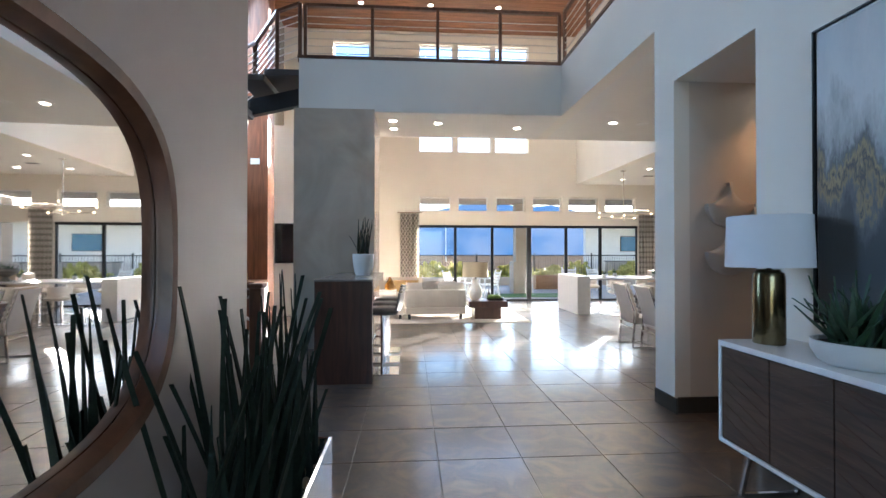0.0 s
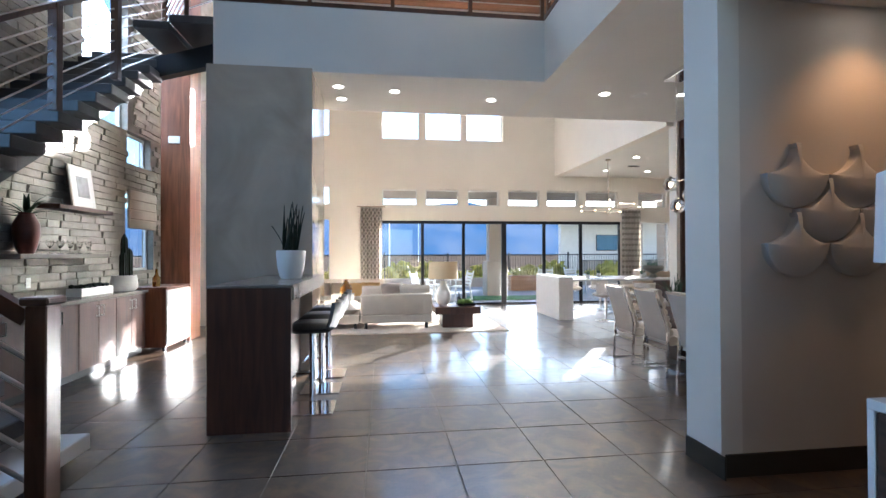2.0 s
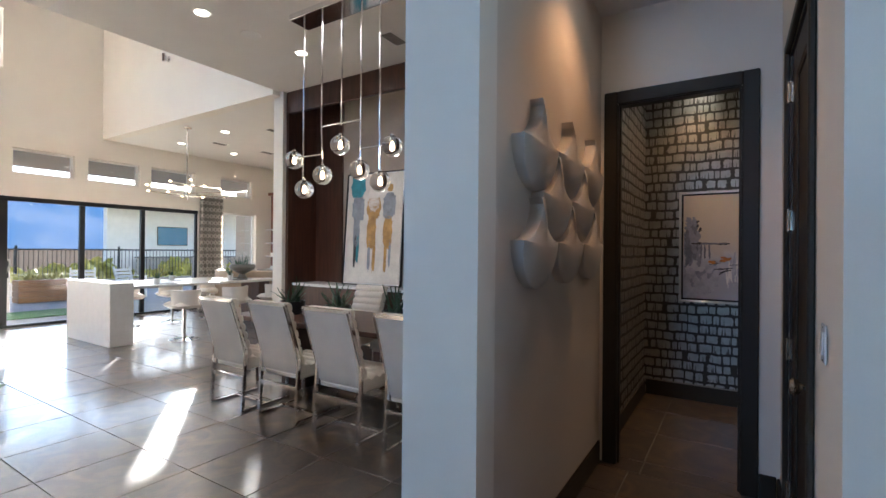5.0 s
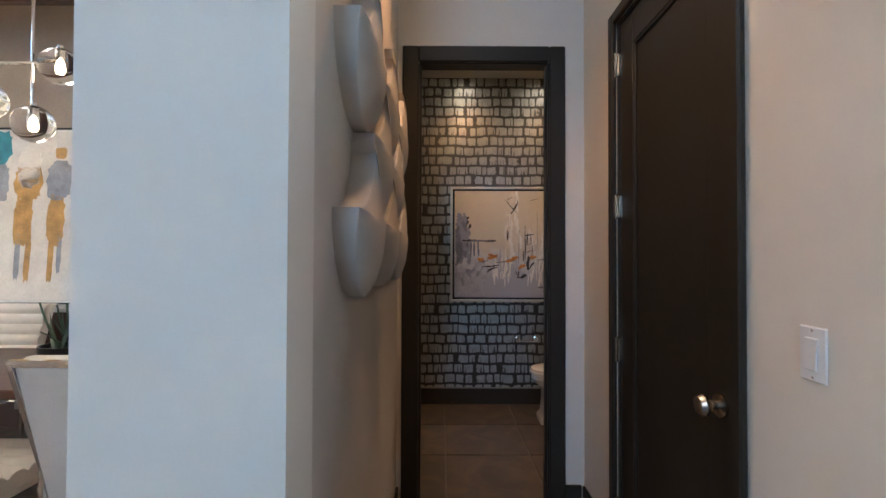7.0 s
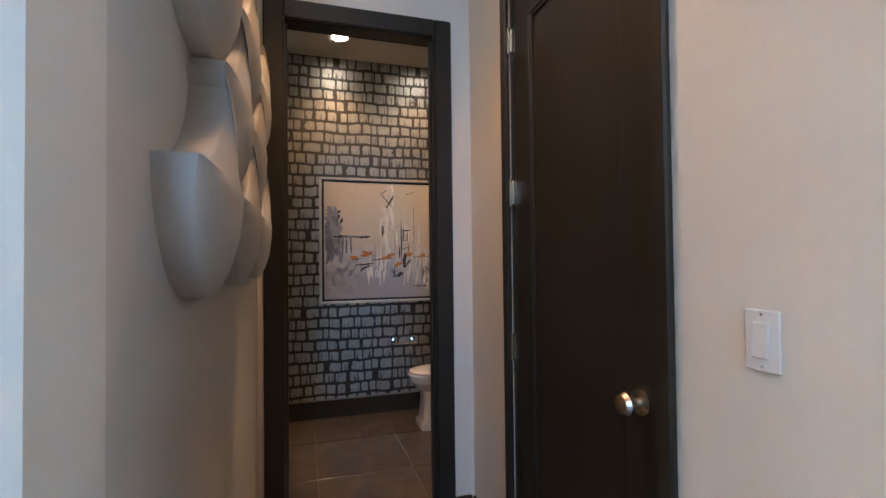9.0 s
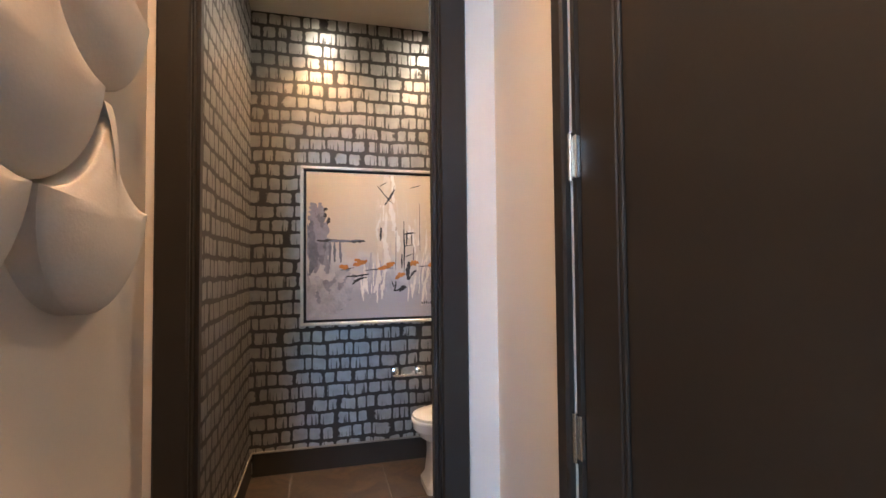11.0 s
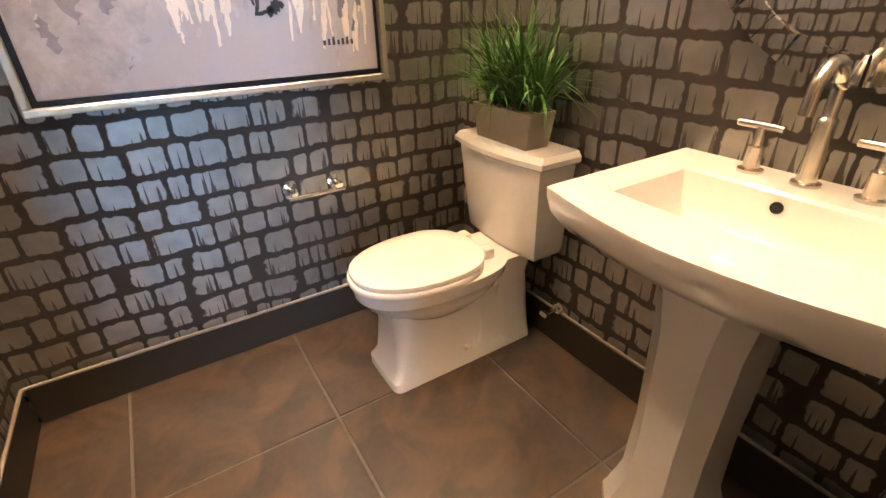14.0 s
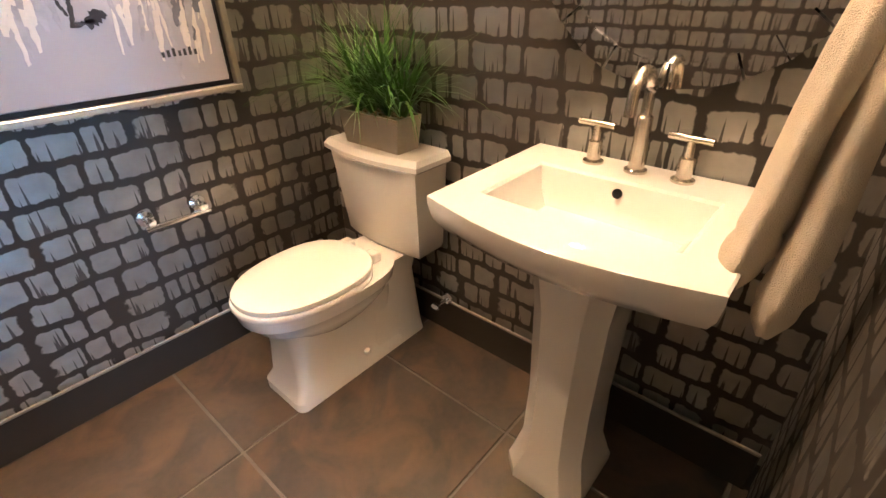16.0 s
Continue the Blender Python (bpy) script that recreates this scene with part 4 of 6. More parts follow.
def sink(at):
    t = thing("pedestal_sink", "cream-white ceramic pedestal sink with rectangular basin", "sink", at=at)
    W, D, Z = 0.60, 0.475, 0.87

    def rim(w, d, z, bow, y0=0.004):
        pts = [(-w / 2, y0, z), (-w / 2, d, z)]
        pts += [(-w / 2 + w * i / 12, d + bow * math.sin(math.pi * i / 12), z) for i in range(1, 12)]
        return pts + [(w / 2, d, z), (w / 2, y0, z)]

    def hole(w, y0, y1, z):
        pts = [(-w / 2, y0, z), (-w / 2, y1, z)]
        pts += [(-w / 2 + w * i / 12, y1 + 0.006 * math.sin(math.pi * i / 12), z) for i in range(1, 12)]
        return pts + [(w / 2, y1, z), (w / 2, y0, z)]

    rings = [rim(0.42, 0.30, Z - 0.125, 0.02), rim(0.50, 0.38, Z - 0.115, 0.03), rim(0.565, 0.44, Z - 0.096, 0.042), rim(0.59, 0.465, Z - 0.06, 0.05), rim(W, D, Z - 0.022, 0.054), rim(W, D, Z - 0.004, 0.054), rim(W - 0.01, D - 0.006, Z, 0.053),
             hole(0.43, 0.135, 0.395, Z), hole(0.415, 0.142, 0.387, Z - 0.006), hole(0.385, 0.155, 0.37, Z - 0.07), hole(0.33, 0.18, 0.34, Z - 0.095), hole(0.05, 0.25, 0.27, Z - 0.1)]
    part("basin", loft(rings), CERAMIC, t, smooth=35)
    ped = []
    for z, w, d in ((0, 0.265, 0.25), (0.03, 0.265, 0.25), (0.05, 0.25, 0.235), (0.13, 0.205, 0.195), (0.30, 0.195, 0.185), (0.60, 0.21, 0.20), (0.70, 0.235, 0.215), (0.735, 0.27, 0.235), (0.765, 0.275, 0.24)):
        c = 0.045
        w, d = w * 0.9, d * 0.94
        q = [(-w / 2, d / 2 - c), (-w / 2 + c, d / 2), (w / 2 - c, d / 2), (w / 2, d / 2 - c), (w / 2, -d / 2), (-w / 2, -d / 2)]
        ped.append([(x, y + 0.275, z) for x, y in q])
    part("pedestal", loft(ped), CERAMIC, t, smooth=25)
    part("overflow", lathe([(0, 0), (0.012, 0), (0.012, 0.003), (0, 0.003)], 18), BLACK, t, "dark overflow hole").matrix_basis = pose(0.0, 0.1525, Z - 0.028, -82)
    part("drain", lathe([(0, 0), (0.022, 0), (0.02, 0.004), (0, 0.005)], 20), NICKEL, t).matrix_basis = pose(0, 0.26, Z - 0.098)
    return t


sink((4.975, 2.284, 0.0))


def faucet(x, y, z):
    f = thing("faucet", "brushed nickel widespread faucet with high curved spout", "faucet", at=(x, y, z))
    sp = part("spout_base", lathe([(0, 0), (0.027, 0), (0.027, 0.006), (0.019, 0.010), (0.0175, 0.13), (0.014, 0.134), (0, 0.134)], 24), NICKEL, f, smooth=True)
    pts = [(0, 0, 0.13), (0, 0, 0.185)] + [(0, 0.05 - 0.05 * math.cos(a), 0.185 + 0.05 * math.sin(a)) for a in [math.pi * i / 10 for i in range(1, 10)]] + [(0, 0.101, 0.18), (0, 0.103, 0.15)]
    part("spout", rod(pts, 0.0125, 14), NICKEL, f, smooth=True)
    for s in (-1, 1):
        h = part("handle_base", lathe([(0, 0), (0.026, 0), (0.026, 0.006), (0.017, 0.010), (0.017, 0.055), (0.010, 0.058), (0.009, 0.095), (0, 0.095)], 22), NICKEL, f, smooth=True)
        h.location = (0.108 * s, 0.0, 0)
        part("lever", rod([(-0.045, 0.004, 0.098), (0.05, -0.004, 0.098)], 0.008, 12), NICKEL, h)
    return f


faucet(4.975, 2.345, 0.87)

ml = thing("round_mirror", "round wall mirror framed with small mirrored glass facets", "mirror", at=(4.96, 2.292, 1.40))
R = 0.345
part("glass", disc(R - 0.055, 0, 0.008, 56), MIRROR, ml).matrix_basis = pose(0, 0, 0, -90)
for i in range(28):
    a0, a1 = 2 * math.pi * i / 28, 2 * math.pi * (i + 1) / 28 - 0.012
    hgt = 0.018 if i % 2 else 0.013
    ring = [[(r * math.cos(a), y, r * math.sin(a)) for r, a in ((R - 0.055, a0), (R, a0), (R, a1), (R - 0.055, a1))] for y in (0.0, hgt)]
    part("mirror_tile", loft(ring), MIRROR, ml)

box_pot = thing("grass_planter", "rectangular taupe planter of artificial grass and pebbles", "planter", at=(5.835, 2.39, 0.786))
inner = round_rect(0.265, 0.10, 0.006, 0.0)
part("trough", loft([round_rect(0.265, 0.098, 0.006, 0.0), round_rect(0.295, 0.118, 0.006, 0.115), round_rect(0.275, 0.100, 0.005, 0.115), round_rect(0.27, 0.095, 0.005, 0.095)]), plain("taupe_ceramic", (0.34, 0.29, 0.22), 0.55, 0, 0.08), box_pot)
rg = random.Random(7)
for k in range(46):
    q = bmesh.new()
    bmesh.ops.create_icosphere(q, subdivisions=1, radius=rg.uniform(0.007, 0.011))
    q.transform(Matrix.Diagonal((1.2, 1, 0.7, 1)))
    part("pebble", q, PEBBLE, box_pot, smooth=True).location = (rg.uniform(-0.12, 0.12), rg.uniform(-0.04, 0.04), rg.uniform(0.098, 0.108))
for c in range(4):
    bm = bmesh.new()
    for k in range(95):
        a = rg.uniform(0, 2 * math.pi)
        blade(rg.uniform(0.22, 0.42), 0.0075, rg.uniform(0.03, 0.6), a, 0.0008, rg.uniform(0.15, 1.1), 6, 0.5, bm)
    part("grass_tuft", bm, GRASS, box_pot).location = (-0.105 + 0.07 * c, rg.uniform(-0.015, 0.015), 0.095)

tp = thing("paper_holder", "empty chrome toilet paper holder on the wall", "paper holder", at=(6.276, 2.975, 0.60))
for y in (-0.085, 0.085):
    p = part("mount", lathe([(0, 0), (0.026, 0), (0.026, 0.008), (0.012, 0.012), (0.011, 0.055), (0.015, 0.06), (0, 0.062)], 22), CHROME, tp, smooth=True)
    p.matrix_basis = pose(0, y, 0.02, 0, -90, 0)
part("roller", rod([(-0.055, -0.105, 0.0), (-0.055, 0.105, 0.0)], 0.0095, 14), CHROME, tp, smooth=True)
part("arm", rod([(-0.055, -0.085, 0.02), (-0.055, -0.085, 0.0)], 0.006), CHROME, tp)
part("arm", rod([(-0.055, 0.085, 0.02), (-0.055, 0.085, 0.0)], 0.006), CHROME, tp)


def framed(name, label, w, h, canvas, outer, inner_mat, fw=0.035, depth=0.045, m=None):
    """A framed canvas in the x-z plane, its face towards -y, centred, hung at m."""
    f = thing(name, label, "painting")
    for nm, q in (("frame_rail", (-w / 2, w / 2, -h / 2, -h / 2 + fw)), ("frame_rail", (-w / 2, w / 2, h / 2 - fw, h / 2)), ("frame_stile", (-w / 2, -w / 2 + fw, -h / 2 + fw, h / 2 - fw)), ("frame_stile", (w / 2 - fw, w / 2, -h / 2 + fw, h / 2 - fw))):
        part(nm, box(q[0], q[1], -depth, 0, q[2], q[3], 0.003), outer, f)
    part("float_backing", box(-w / 2 + fw, w / 2 - fw, -depth * 0.5, -0.002, -h / 2 + fw, h / 2 - fw), inner_mat, f)
    g = fw + 0.018
    part("canvas", box(-w / 2 + g, w / 2 - g, -depth * 0.85, -depth * 0.5 - 0.001, -h / 2 + g, h / 2 - g, 0.003), canvas, f)
    f.matrix_basis = m
    return f


SILVER = plain("silver_leaf_frame", (0.62, 0.58, 0.5), 0.35, 0.85, 0.1, 8, 90, 0.05)
A1 = art("misty_abstract", [(0.0, (0.40, 0.385, 0.42)), (0.07, (0.52, 0.50, 0.51)), (0.13, (0.58, 0.54, 0.51)), (0.2, (0.56, 0.48, 0.41)), (0.3, (0.60, 0.51, 0.40)), (0.5, (0.58, 0.48, 0.36)), (1.0, (0.50, 0.40, 0.29))], 2.6, 3.0, 9.0, (1, 1, 0.55))
pw = framed("painting", "abstract grey, tan and rust painting in a thin silver frame", 1.055, 1.08, A1, SILVER, BLACK, 0.02, 0.05, pose(6.277, 3.173, 1.51, 0, 0, -90))
rg2 = random.Random(12)
INK = plain("ink_stroke", (0.035, 0.032, 0.036), 0.5, 0, 0.4, 20, 90, 0.2)
RUSTP = plain("rust_stroke", (0.50, 0.19, 0.035), 0.5, 0, 0.4, 25, 90, 0.3)
WHITEP = plain("pale_stroke", (0.72, 0.67, 0.61), 0.5, 0, 0.10, 12, 90, 0.25)
PEACHP = plain("peach_stroke", (0.62, 0.53, 0.43), 0.5, 0, 0.10, 12, 90, 0.25)
SLATEP = plain("slate_stroke", (0.16, 0.16, 0.19), 0.55, 0, 0.35, 14, 60, 0.2)
DUSKP = plain("dusk_stroke", (0.25, 0.245, 0.29), 0.55, 0, 0.25, 14, 60, 0.2)
MAUVEP = plain("mauve_stroke", (0.40, 0.385, 0.42), 0.55, 0, 0.25, 14, 60, 0.2)


def stroke(parent, x, z, w, h, mat, depth=-0.0445, ragged=0.35, seed=0):
    """One loose dab of paint with a ragged outline, laid on a canvas."""
    r = random.Random(seed)
    bm = bmesh.new()
    n = 30
    vs = []
    for i in range(n):
        a = 2 * math.pi * i / n
        k = 1 + r.uniform(-ragged, ragged)
        vs.append(bm.verts.new((x + w / 2 * k * math.copysign(abs(math.cos(a)) ** 0.6, math.cos(a)), depth, z + h / 2 * k * math.copysign(abs(math.sin(a)) ** 0.6, math.sin(a)))))
    f = bm.faces.new(vs)
    bmesh.ops.extrude_face_region(bm, geom=[f])
    for v in bm.verts[:n]:
        v.co.y += 0.002
    bmesh.ops.triangulate(bm, faces=bm.faces)
    return part("brush_stroke", bm, mat, parent)


def knife(parent, x, z, length, width, tilt, mat, rg, layer=0.0, ragged=0.5):
    """One dry knife stroke: a thin tapered strip with torn edges. tilt in degrees from upright."""
    bm = bmesh.new()
    n = 11
    c, s = math.cos(radians(tilt)), math.sin(radians(tilt))
    lx, rx = [], []
    sway = rg.uniform(-0.3, 0.3) * width
    for i in range(n):
        f = i / (n - 1)
        w = width * (0.25 + 0.75 * math.sin(math.pi * (0.12 + 0.78 * f)))
        along = (f - 0.5) * length
        for side, row in ((-1, lx), (1, rx)):
            q = side * w / 2 * (1 + rg.uniform(-ragged, ragged)) + sway * math.sin(3 * f)
            a = along + rg.uniform(-0.3, 0.3) * length / n
            px, pz = x + q * c + a * s, z - q * s + a * c
            px, pz = min(max(px, -0.484), 0.484), min(max(pz, -0.497), 0.497)
            row.append((bm.verts.new((px, -0.0443 - layer, pz)), bm.verts.new((px, -0.0423, pz))))
    for i in range(n - 1):
        bm.faces.new((lx[i][0], lx[i + 1][0], rx[i + 1][0], rx[i][0]))
        bm.faces.new((lx[i][0], lx[i][1], lx[i + 1][1], lx[i + 1][0]))
        bm.faces.new((rx[i][0], rx[i + 1][0], rx[i + 1][1], rx[i][1]))
    return part("brush_stroke", bm, mat, parent)


def scumble(parent, x, z, w, h, count_of, length, width, tilt, spread, mats, layer, rg):
    """Many loose strokes scattered over one patch of the canvas, thinning towards its rim."""
    for k in range(count_of):
        knife(parent, x + w * 0.36 * max(-1.3, min(1.3, rg.gauss(0, 0.6))), z + h * 0.36 * max(-1.3, min(1.3, rg.gauss(0, 0.6))), length * rg.uniform(0.5, 1.4), width * rg.uniform(0.4, 1.3), tilt + rg.uniform(-spread, spread), rg.choice(mats), rg, layer + 0.00001 * k)


scumble(pw, -0.42, 0.06, 0.18, 0.44, 46, 0.14, 0.05, 0, 12, [SLATEP, DUSKP, SLATEP], 0.0001, rg2)
scumble(pw, -0.36, 0.20, 0.07, 0.10, 6, 0.05, 0.022, 20, 40, [SLATEP, INK], 0.0004, rg2)
scumble(pw, -0.25, 0.03, 0.22, 0.03, 7, 0.13, 0.016, 90, 6, [SLATEP, INK], 0.0005, rg2)
for x in (-0.335, -0.305, -0.265):
    knife(pw, x, -0.04, 0.15, 0.017, rg2.uniform(-4, 4), SLATEP, rg2, 0.0006)
scumble(pw, 0.06, 0.16, 0.20, 0.60, 22, 0.22, 0.032, 0, 8, [WHITEP, PEACHP, PEACHP], 0.0001, rg2)
scumble(pw, 0.30, 0.12, 0.26, 0.34, 12, 0.18, 0.02, 0, 6, [PEACHP, PEACHP, WHITEP], 0.0001, rg2)
scumble(pw, -0.32, -0.33, 0.36, 0.30, 40, 0.16, 0.06, 10, 40, [MAUVEP, MAUVEP, DUSKP], 0.0001, rg2)
scumble(pw, -0.02, -0.26, 0.22, 0.24, 40, 0.14, 0.016, 0, 8, [WHITEP, WHITEP, MAUVEP], 0.0004, rg2)
scumble(pw, 0.33, -0.26, 0.26, 0.30, 40, 0.17, 0.016, 4, 10, [WHITEP, WHITEP, MAUVEP], 0.0003, rg2)
scumble(pw, 0.40, -0.27, 0.12, 0.12, 6, 0.07, 0.024, 20, 40, [MAUVEP, SLATEP], 0.0006, rg2)
# ship-like verticals and torn dark marks
for x, z, a, w, t in ((0.04, 0.36, 0.16, 0.007, -40), (0.075, 0.34, 0.13, 0.016, 32), (0.03, 0.43, 0.06, 0.006, 60), (0.10, 0.39, 0.08, 0.005, 12), (0.01, 0.08, 0.09, 0.015, 4), (0.175, -0.01, 0.36, 0.009, 0), (0.118, -0.02, 0.30, 0.004, 1), (0.195, 0.05, 0.10, 0.011, 3), (0.215, 0.085, 0.085, 0.012, 82), (0.232, 0.045, 0.09, 0.007, 0), (0.21, 0.0, 0.07, 0.005, 78), (0.245, -0.06, 0.10, 0.006, 4), (0.205, -0.07, 0.07, 0.006, 70), (0.16, -0.11, 0.10, 0.012, 0),
                         (0.21, -0.18, 0.13, 0.034, 4), (0.24, -0.20, 0.07, 0.018, 40), (-0.15, -0.205, 0.15, 0.014, 84), (-0.13, -0.23, 0.10, 0.012, 75), (-0.16, -0.25, 0.06, 0.014, 60), (0.11, -0.285, 0.07, 0.012, 10), (0.13, -0.31, 0.06, 0.012, 80), (0.095, -0.27, 0.05, 0.008, -20), (0.165, -0.305, 0.06, 0.03, 60), (0.0, -0.165, 0.20, 0.007, 86), (-0.22, -0.16, 0.10, 0.006, 80), (0.36, -0.145, 0.16, 0.006, 88), (0.26, 0.42, 0.08, 0.005, 75), (0.29, 0.14, 0.34, 0.004, 0)):
    knife(pw, x, z, a, w, t, INK, rg2, 0.0009)
for x, z, a in ((-0.25, -0.145, 0.07), (-0.13, -0.12, 0.08), (0.06, -0.14, 0.10), (0.26, -0.125, 0.06), (0.15, -0.21, 0.06), (0.37, -0.14, 0.05)):
    for k in range(3):
        knife(pw, x + rg2.uniform(-0.02, 0.02), z + rg2.uniform(-0.012, 0.012), a * rg2.uniform(0.6, 1.1), 0.024, rg2.uniform(50, 120), RUSTP, rg2, 0.0011 + 0.00005 * k)
for i in range(7):
    part("signature_mark", box(0.30 + 0.016 * i, 0.308 + 0.016 * i, -0.0455, -0.043, -0.415, -0.40 + 0.004 * (i % 3)), INK, pw)


def towel(at):
    t = thing("hand_towel", "cream terry hand towel draped through a wall ring", "towel", at=at)
    part("ring", rod([(0.075, 0.075 * math.sin(a), 0.075 - 0.075 * math.cos(a)) for a in [2 * math.pi * i / 24 for i in range(24)]], 0.006, 8, True), NICKEL, t)
    part("mount", rod([(0.0, 0, 0.15), (0.075, 0, 0.15)], 0.014), NICKEL, t)
    for c0, c1, zb, wide in ((0.085, 0.108, -0.465, 0.078), (0.125, 0.18, -0.40, 0.088)):
        rings = []
        for i in range(25):
            f = i / 24
            z = 0.035 + (zb - 0.035) * f
            w = 0.032 + (wide - 0.032) * f ** 0.7
            d = 0.026 + 0.012 * f
            if 0.78 < f < 0.82 or 0.88 < f < 0.92:
                d, w = d * 0.82, w * 0.97
            if i > 22:
                d, w = d * (0.8 if i == 23 else 0.45), w * (0.97 if i == 23 else 0.9)
            cx = c0 + (c1 - c0) * f
            rings.append([(cx + d * math.cos(a) * (1 + 0.16 * math.sin(3 * a + 6 * f)), w * math.sin(a) * (1 + 0.05 * math.cos(4 * a)) + 0.006 * math.sin(9 * f), z + 0.006 * math.sin(5 * a)) for a in [2 * math.pi * k / 30 for k in range(30)]])
        part("towel_fold", loft(rings), TOWEL, t, smooth=60)
    return t


towel((4.512, 2.60, 1.225))


def can_light(x, y, z, name="ceiling_light", watts=None):
    c = thing("recessed_light", "round white recessed ceiling light, lit", "ceiling light", "recessed lights", at=(x, y, z))
    part("trim_ring", lathe([(0.062, -0.002), (0.085, -0.006), (0.088, -0.002), (0.088, 0.004), (0.062, 0.004)], 28), VINYL, c)
    part("diffuser", disc(0.062, -0.001, 0.003, 24), CAN_GLOW, c, "glowing warm diffuser")
    return c


can_light(5.88, 3.55, 3.10)
# can over the sink is added as fill, with no known fitting there
can_light(4.97, 2.75, 3.10)
can_light(5.86, 2.76, 3.10)
can_light(3.62, 3.70, 3.10)
lamp("powder_lamp", "SPOT", (5.88, 3.55, 3.08), (5.9, 3.5, 0), 6.2, (1.0, 0.58, 0.28), 0.06, 120, 0.7)
# added fill spot that brightens the sink and mirror wall
lamp("powder_lamp", "SPOT", (4.97, 2.75, 3.08), (4.97, 2.74, 0), 3.2, (1.0, 0.66, 0.38), 0.06, 120, 0.7)
lamp("powder_lamp", "SPOT", (5.86, 2.76, 3.08), (5.86, 2.74, 0), 4.2, (1.0, 0.60, 0.30), 0.06, 120, 0.7)
lamp("hall_lamp", "SPOT", (3.62, 3.70, 3.08), (3.62, 3.74, 0), 6.0, (1.0, 0.52, 0.22), 0.06, 110, 0.7)

# ---- hall ----
sw = thing("light_switch", "white rocker light switch on the hallway wall", "light switch", at=(2.844, 3.003, 1.189))
part("wall_plate", box(-0.036, 0.036, 0.0, 0.006, -0.058, 0.058, 0.003), WHITE_LACQUER, sw)
part("rocker", box(-0.017, 0.017, 0.006, 0.011, -0.034, 0.034, 0.002), WHITE_LACQUER, sw).matrix_basis = pose(0, 0, 0, 3)
for z in (-0.049, 0.049):
    part("screw", lathe([(0, 0), (0.003, 0), (0.002, 0.0015), (0, 0.0015)], 10), NICKEL, sw).matrix_basis = pose(0, 0.006, z, -90)


def scallop(x, z, r=0.222):
    outline = [(r * math.cos(-math.pi * i / 20), r * math.sin(-math.pi * i / 20) * 0.98) for i in range(21)]
    outline += [(-r + r * math.sin(a), r * 0.92 * (1 - math.cos(a))) for a in [math.pi / 2 * i / 9 for i in range(1, 9)]]
    outline += [(-0.018, r * 0.9), (0.018, r * 0.9)]
    outline += [(r - r * math.sin(a), r * 0.92 * (1 - math.cos(a))) for a in [math.pi / 2 * i / 9 for i in range(8, 0, -1)]]
    def rim(pz):
        return 0.034 + 0.026 * min(1.0, max(0.0, (pz + r) / r))

    rings = [[(px, 0.0, pz) for px, pz in outline]]
    for k, lift in ((1.0, 0.0), (0.985, 0.1), (0.94, 0.24), (0.82, 0.5), (0.62, 0.78), (0.36, 0.95), (0.1, 1.0)):
        rings.append([(px * k, -(rim(pz) * (1 - lift) + 0.083 * lift), -0.03 + (pz + 0.03) * k) for px, pz in outline])
    return solid("wall_scallop", loft(rings), PORCELAIN, "fan-shaped matt plaster scale mounted on the wall", "wall decoration", "wall scallops", (x, 4.03, z), smooth=35)


for x, z in ((3.115, 1.95), (3.57, 1.95), (4.03, 1.95), (3.345, 1.725), (3.80, 1.725), (3.115, 1.50), (3.57, 1.50), (4.03, 1.50)):
    scallop(x, z)

# ---- main light fittings ----
for z0, z1 in ((0.0, 3.0), (3.4, 7.4)):
    w = tagged(thing("window_%d" % count, "glazed entrance wall", "window"), kind="structure")
    count += 1
    p = part("pane", box(-0.3, 2.3, -2.62, -2.61, z0, z1), PANE, w)
    p.visible_shadow = False
day = new("entrance_daylight", bpy.data.lights.new("entrance_daylight", "AREA"))
day.data.shape, day.data.size, day.data.size_y, day.data.energy, day.data.color = "RECTANGLE", 2.6, 7.0, 4.3, (0.82, 0.91, 1.0)
day.matrix_world = look((1.0, -2.45, 3.7), (1.0, 4, 3.4))
west = new("window_daylight", bpy.data.lights.new("window_daylight", "AREA"))
west.data.shape, west.data.size, west.data.size_y, west.data.energy, west.data.color = "RECTANGLE", 1.1, 3.6, 30, (0.72, 0.86, 1.0)
west.matrix_world = look((-3.83, 8.82, 5.3), (0.0, 8.0, 3.8))
w = tagged(thing("window_%d" % count, "tall stairwell window", "window"), kind="structure")
count += 1
part("pane", box(-3.855, -3.845, 4.3, 5.7, 1.4, 4.1), PANE, w).visible_shadow = False
stair_day = new("stair_window_daylight", bpy.data.lights.new("stair_window_daylight", "AREA"))
stair_day.data.shape, stair_day.data.size, stair_day.data.size_y, stair_day.data.energy, stair_day.data.color = "RECTANGLE", 1.3, 2.6, 11, (0.33, 0.61, 1.0)
stair_day.matrix_world = look((-3.83, 5.0, 2.75), (4.0, 3.3, 1.6))
for x, y in ((-0.15, 7.75), (-0.15, 8.25), (0.62, 7.85), (2.05, 8.05), (3.62, 7.6), (4.75, 7.5), (3.6, 5.2), (4.75, 5.2)):
    can_light(x, y, SOFFIT)
for x, y in ((6.3, 9.8), (7.4, 9.8), (6.3, 11.4), (7.6, 11.4), (6.4, 13.1), (7.6, 13.1), (8.8, 11.4), (8.8, 13.1)):
    can_light(x, y, 3.66)
for x, y in ((-1.2, 10.6), (0.7, 10.6), (2.6, 10.6), (-1.2, 12.6), (0.7, 12.6), (2.6, 12.6)):
    can_light(x, y, TOP - 0.018)
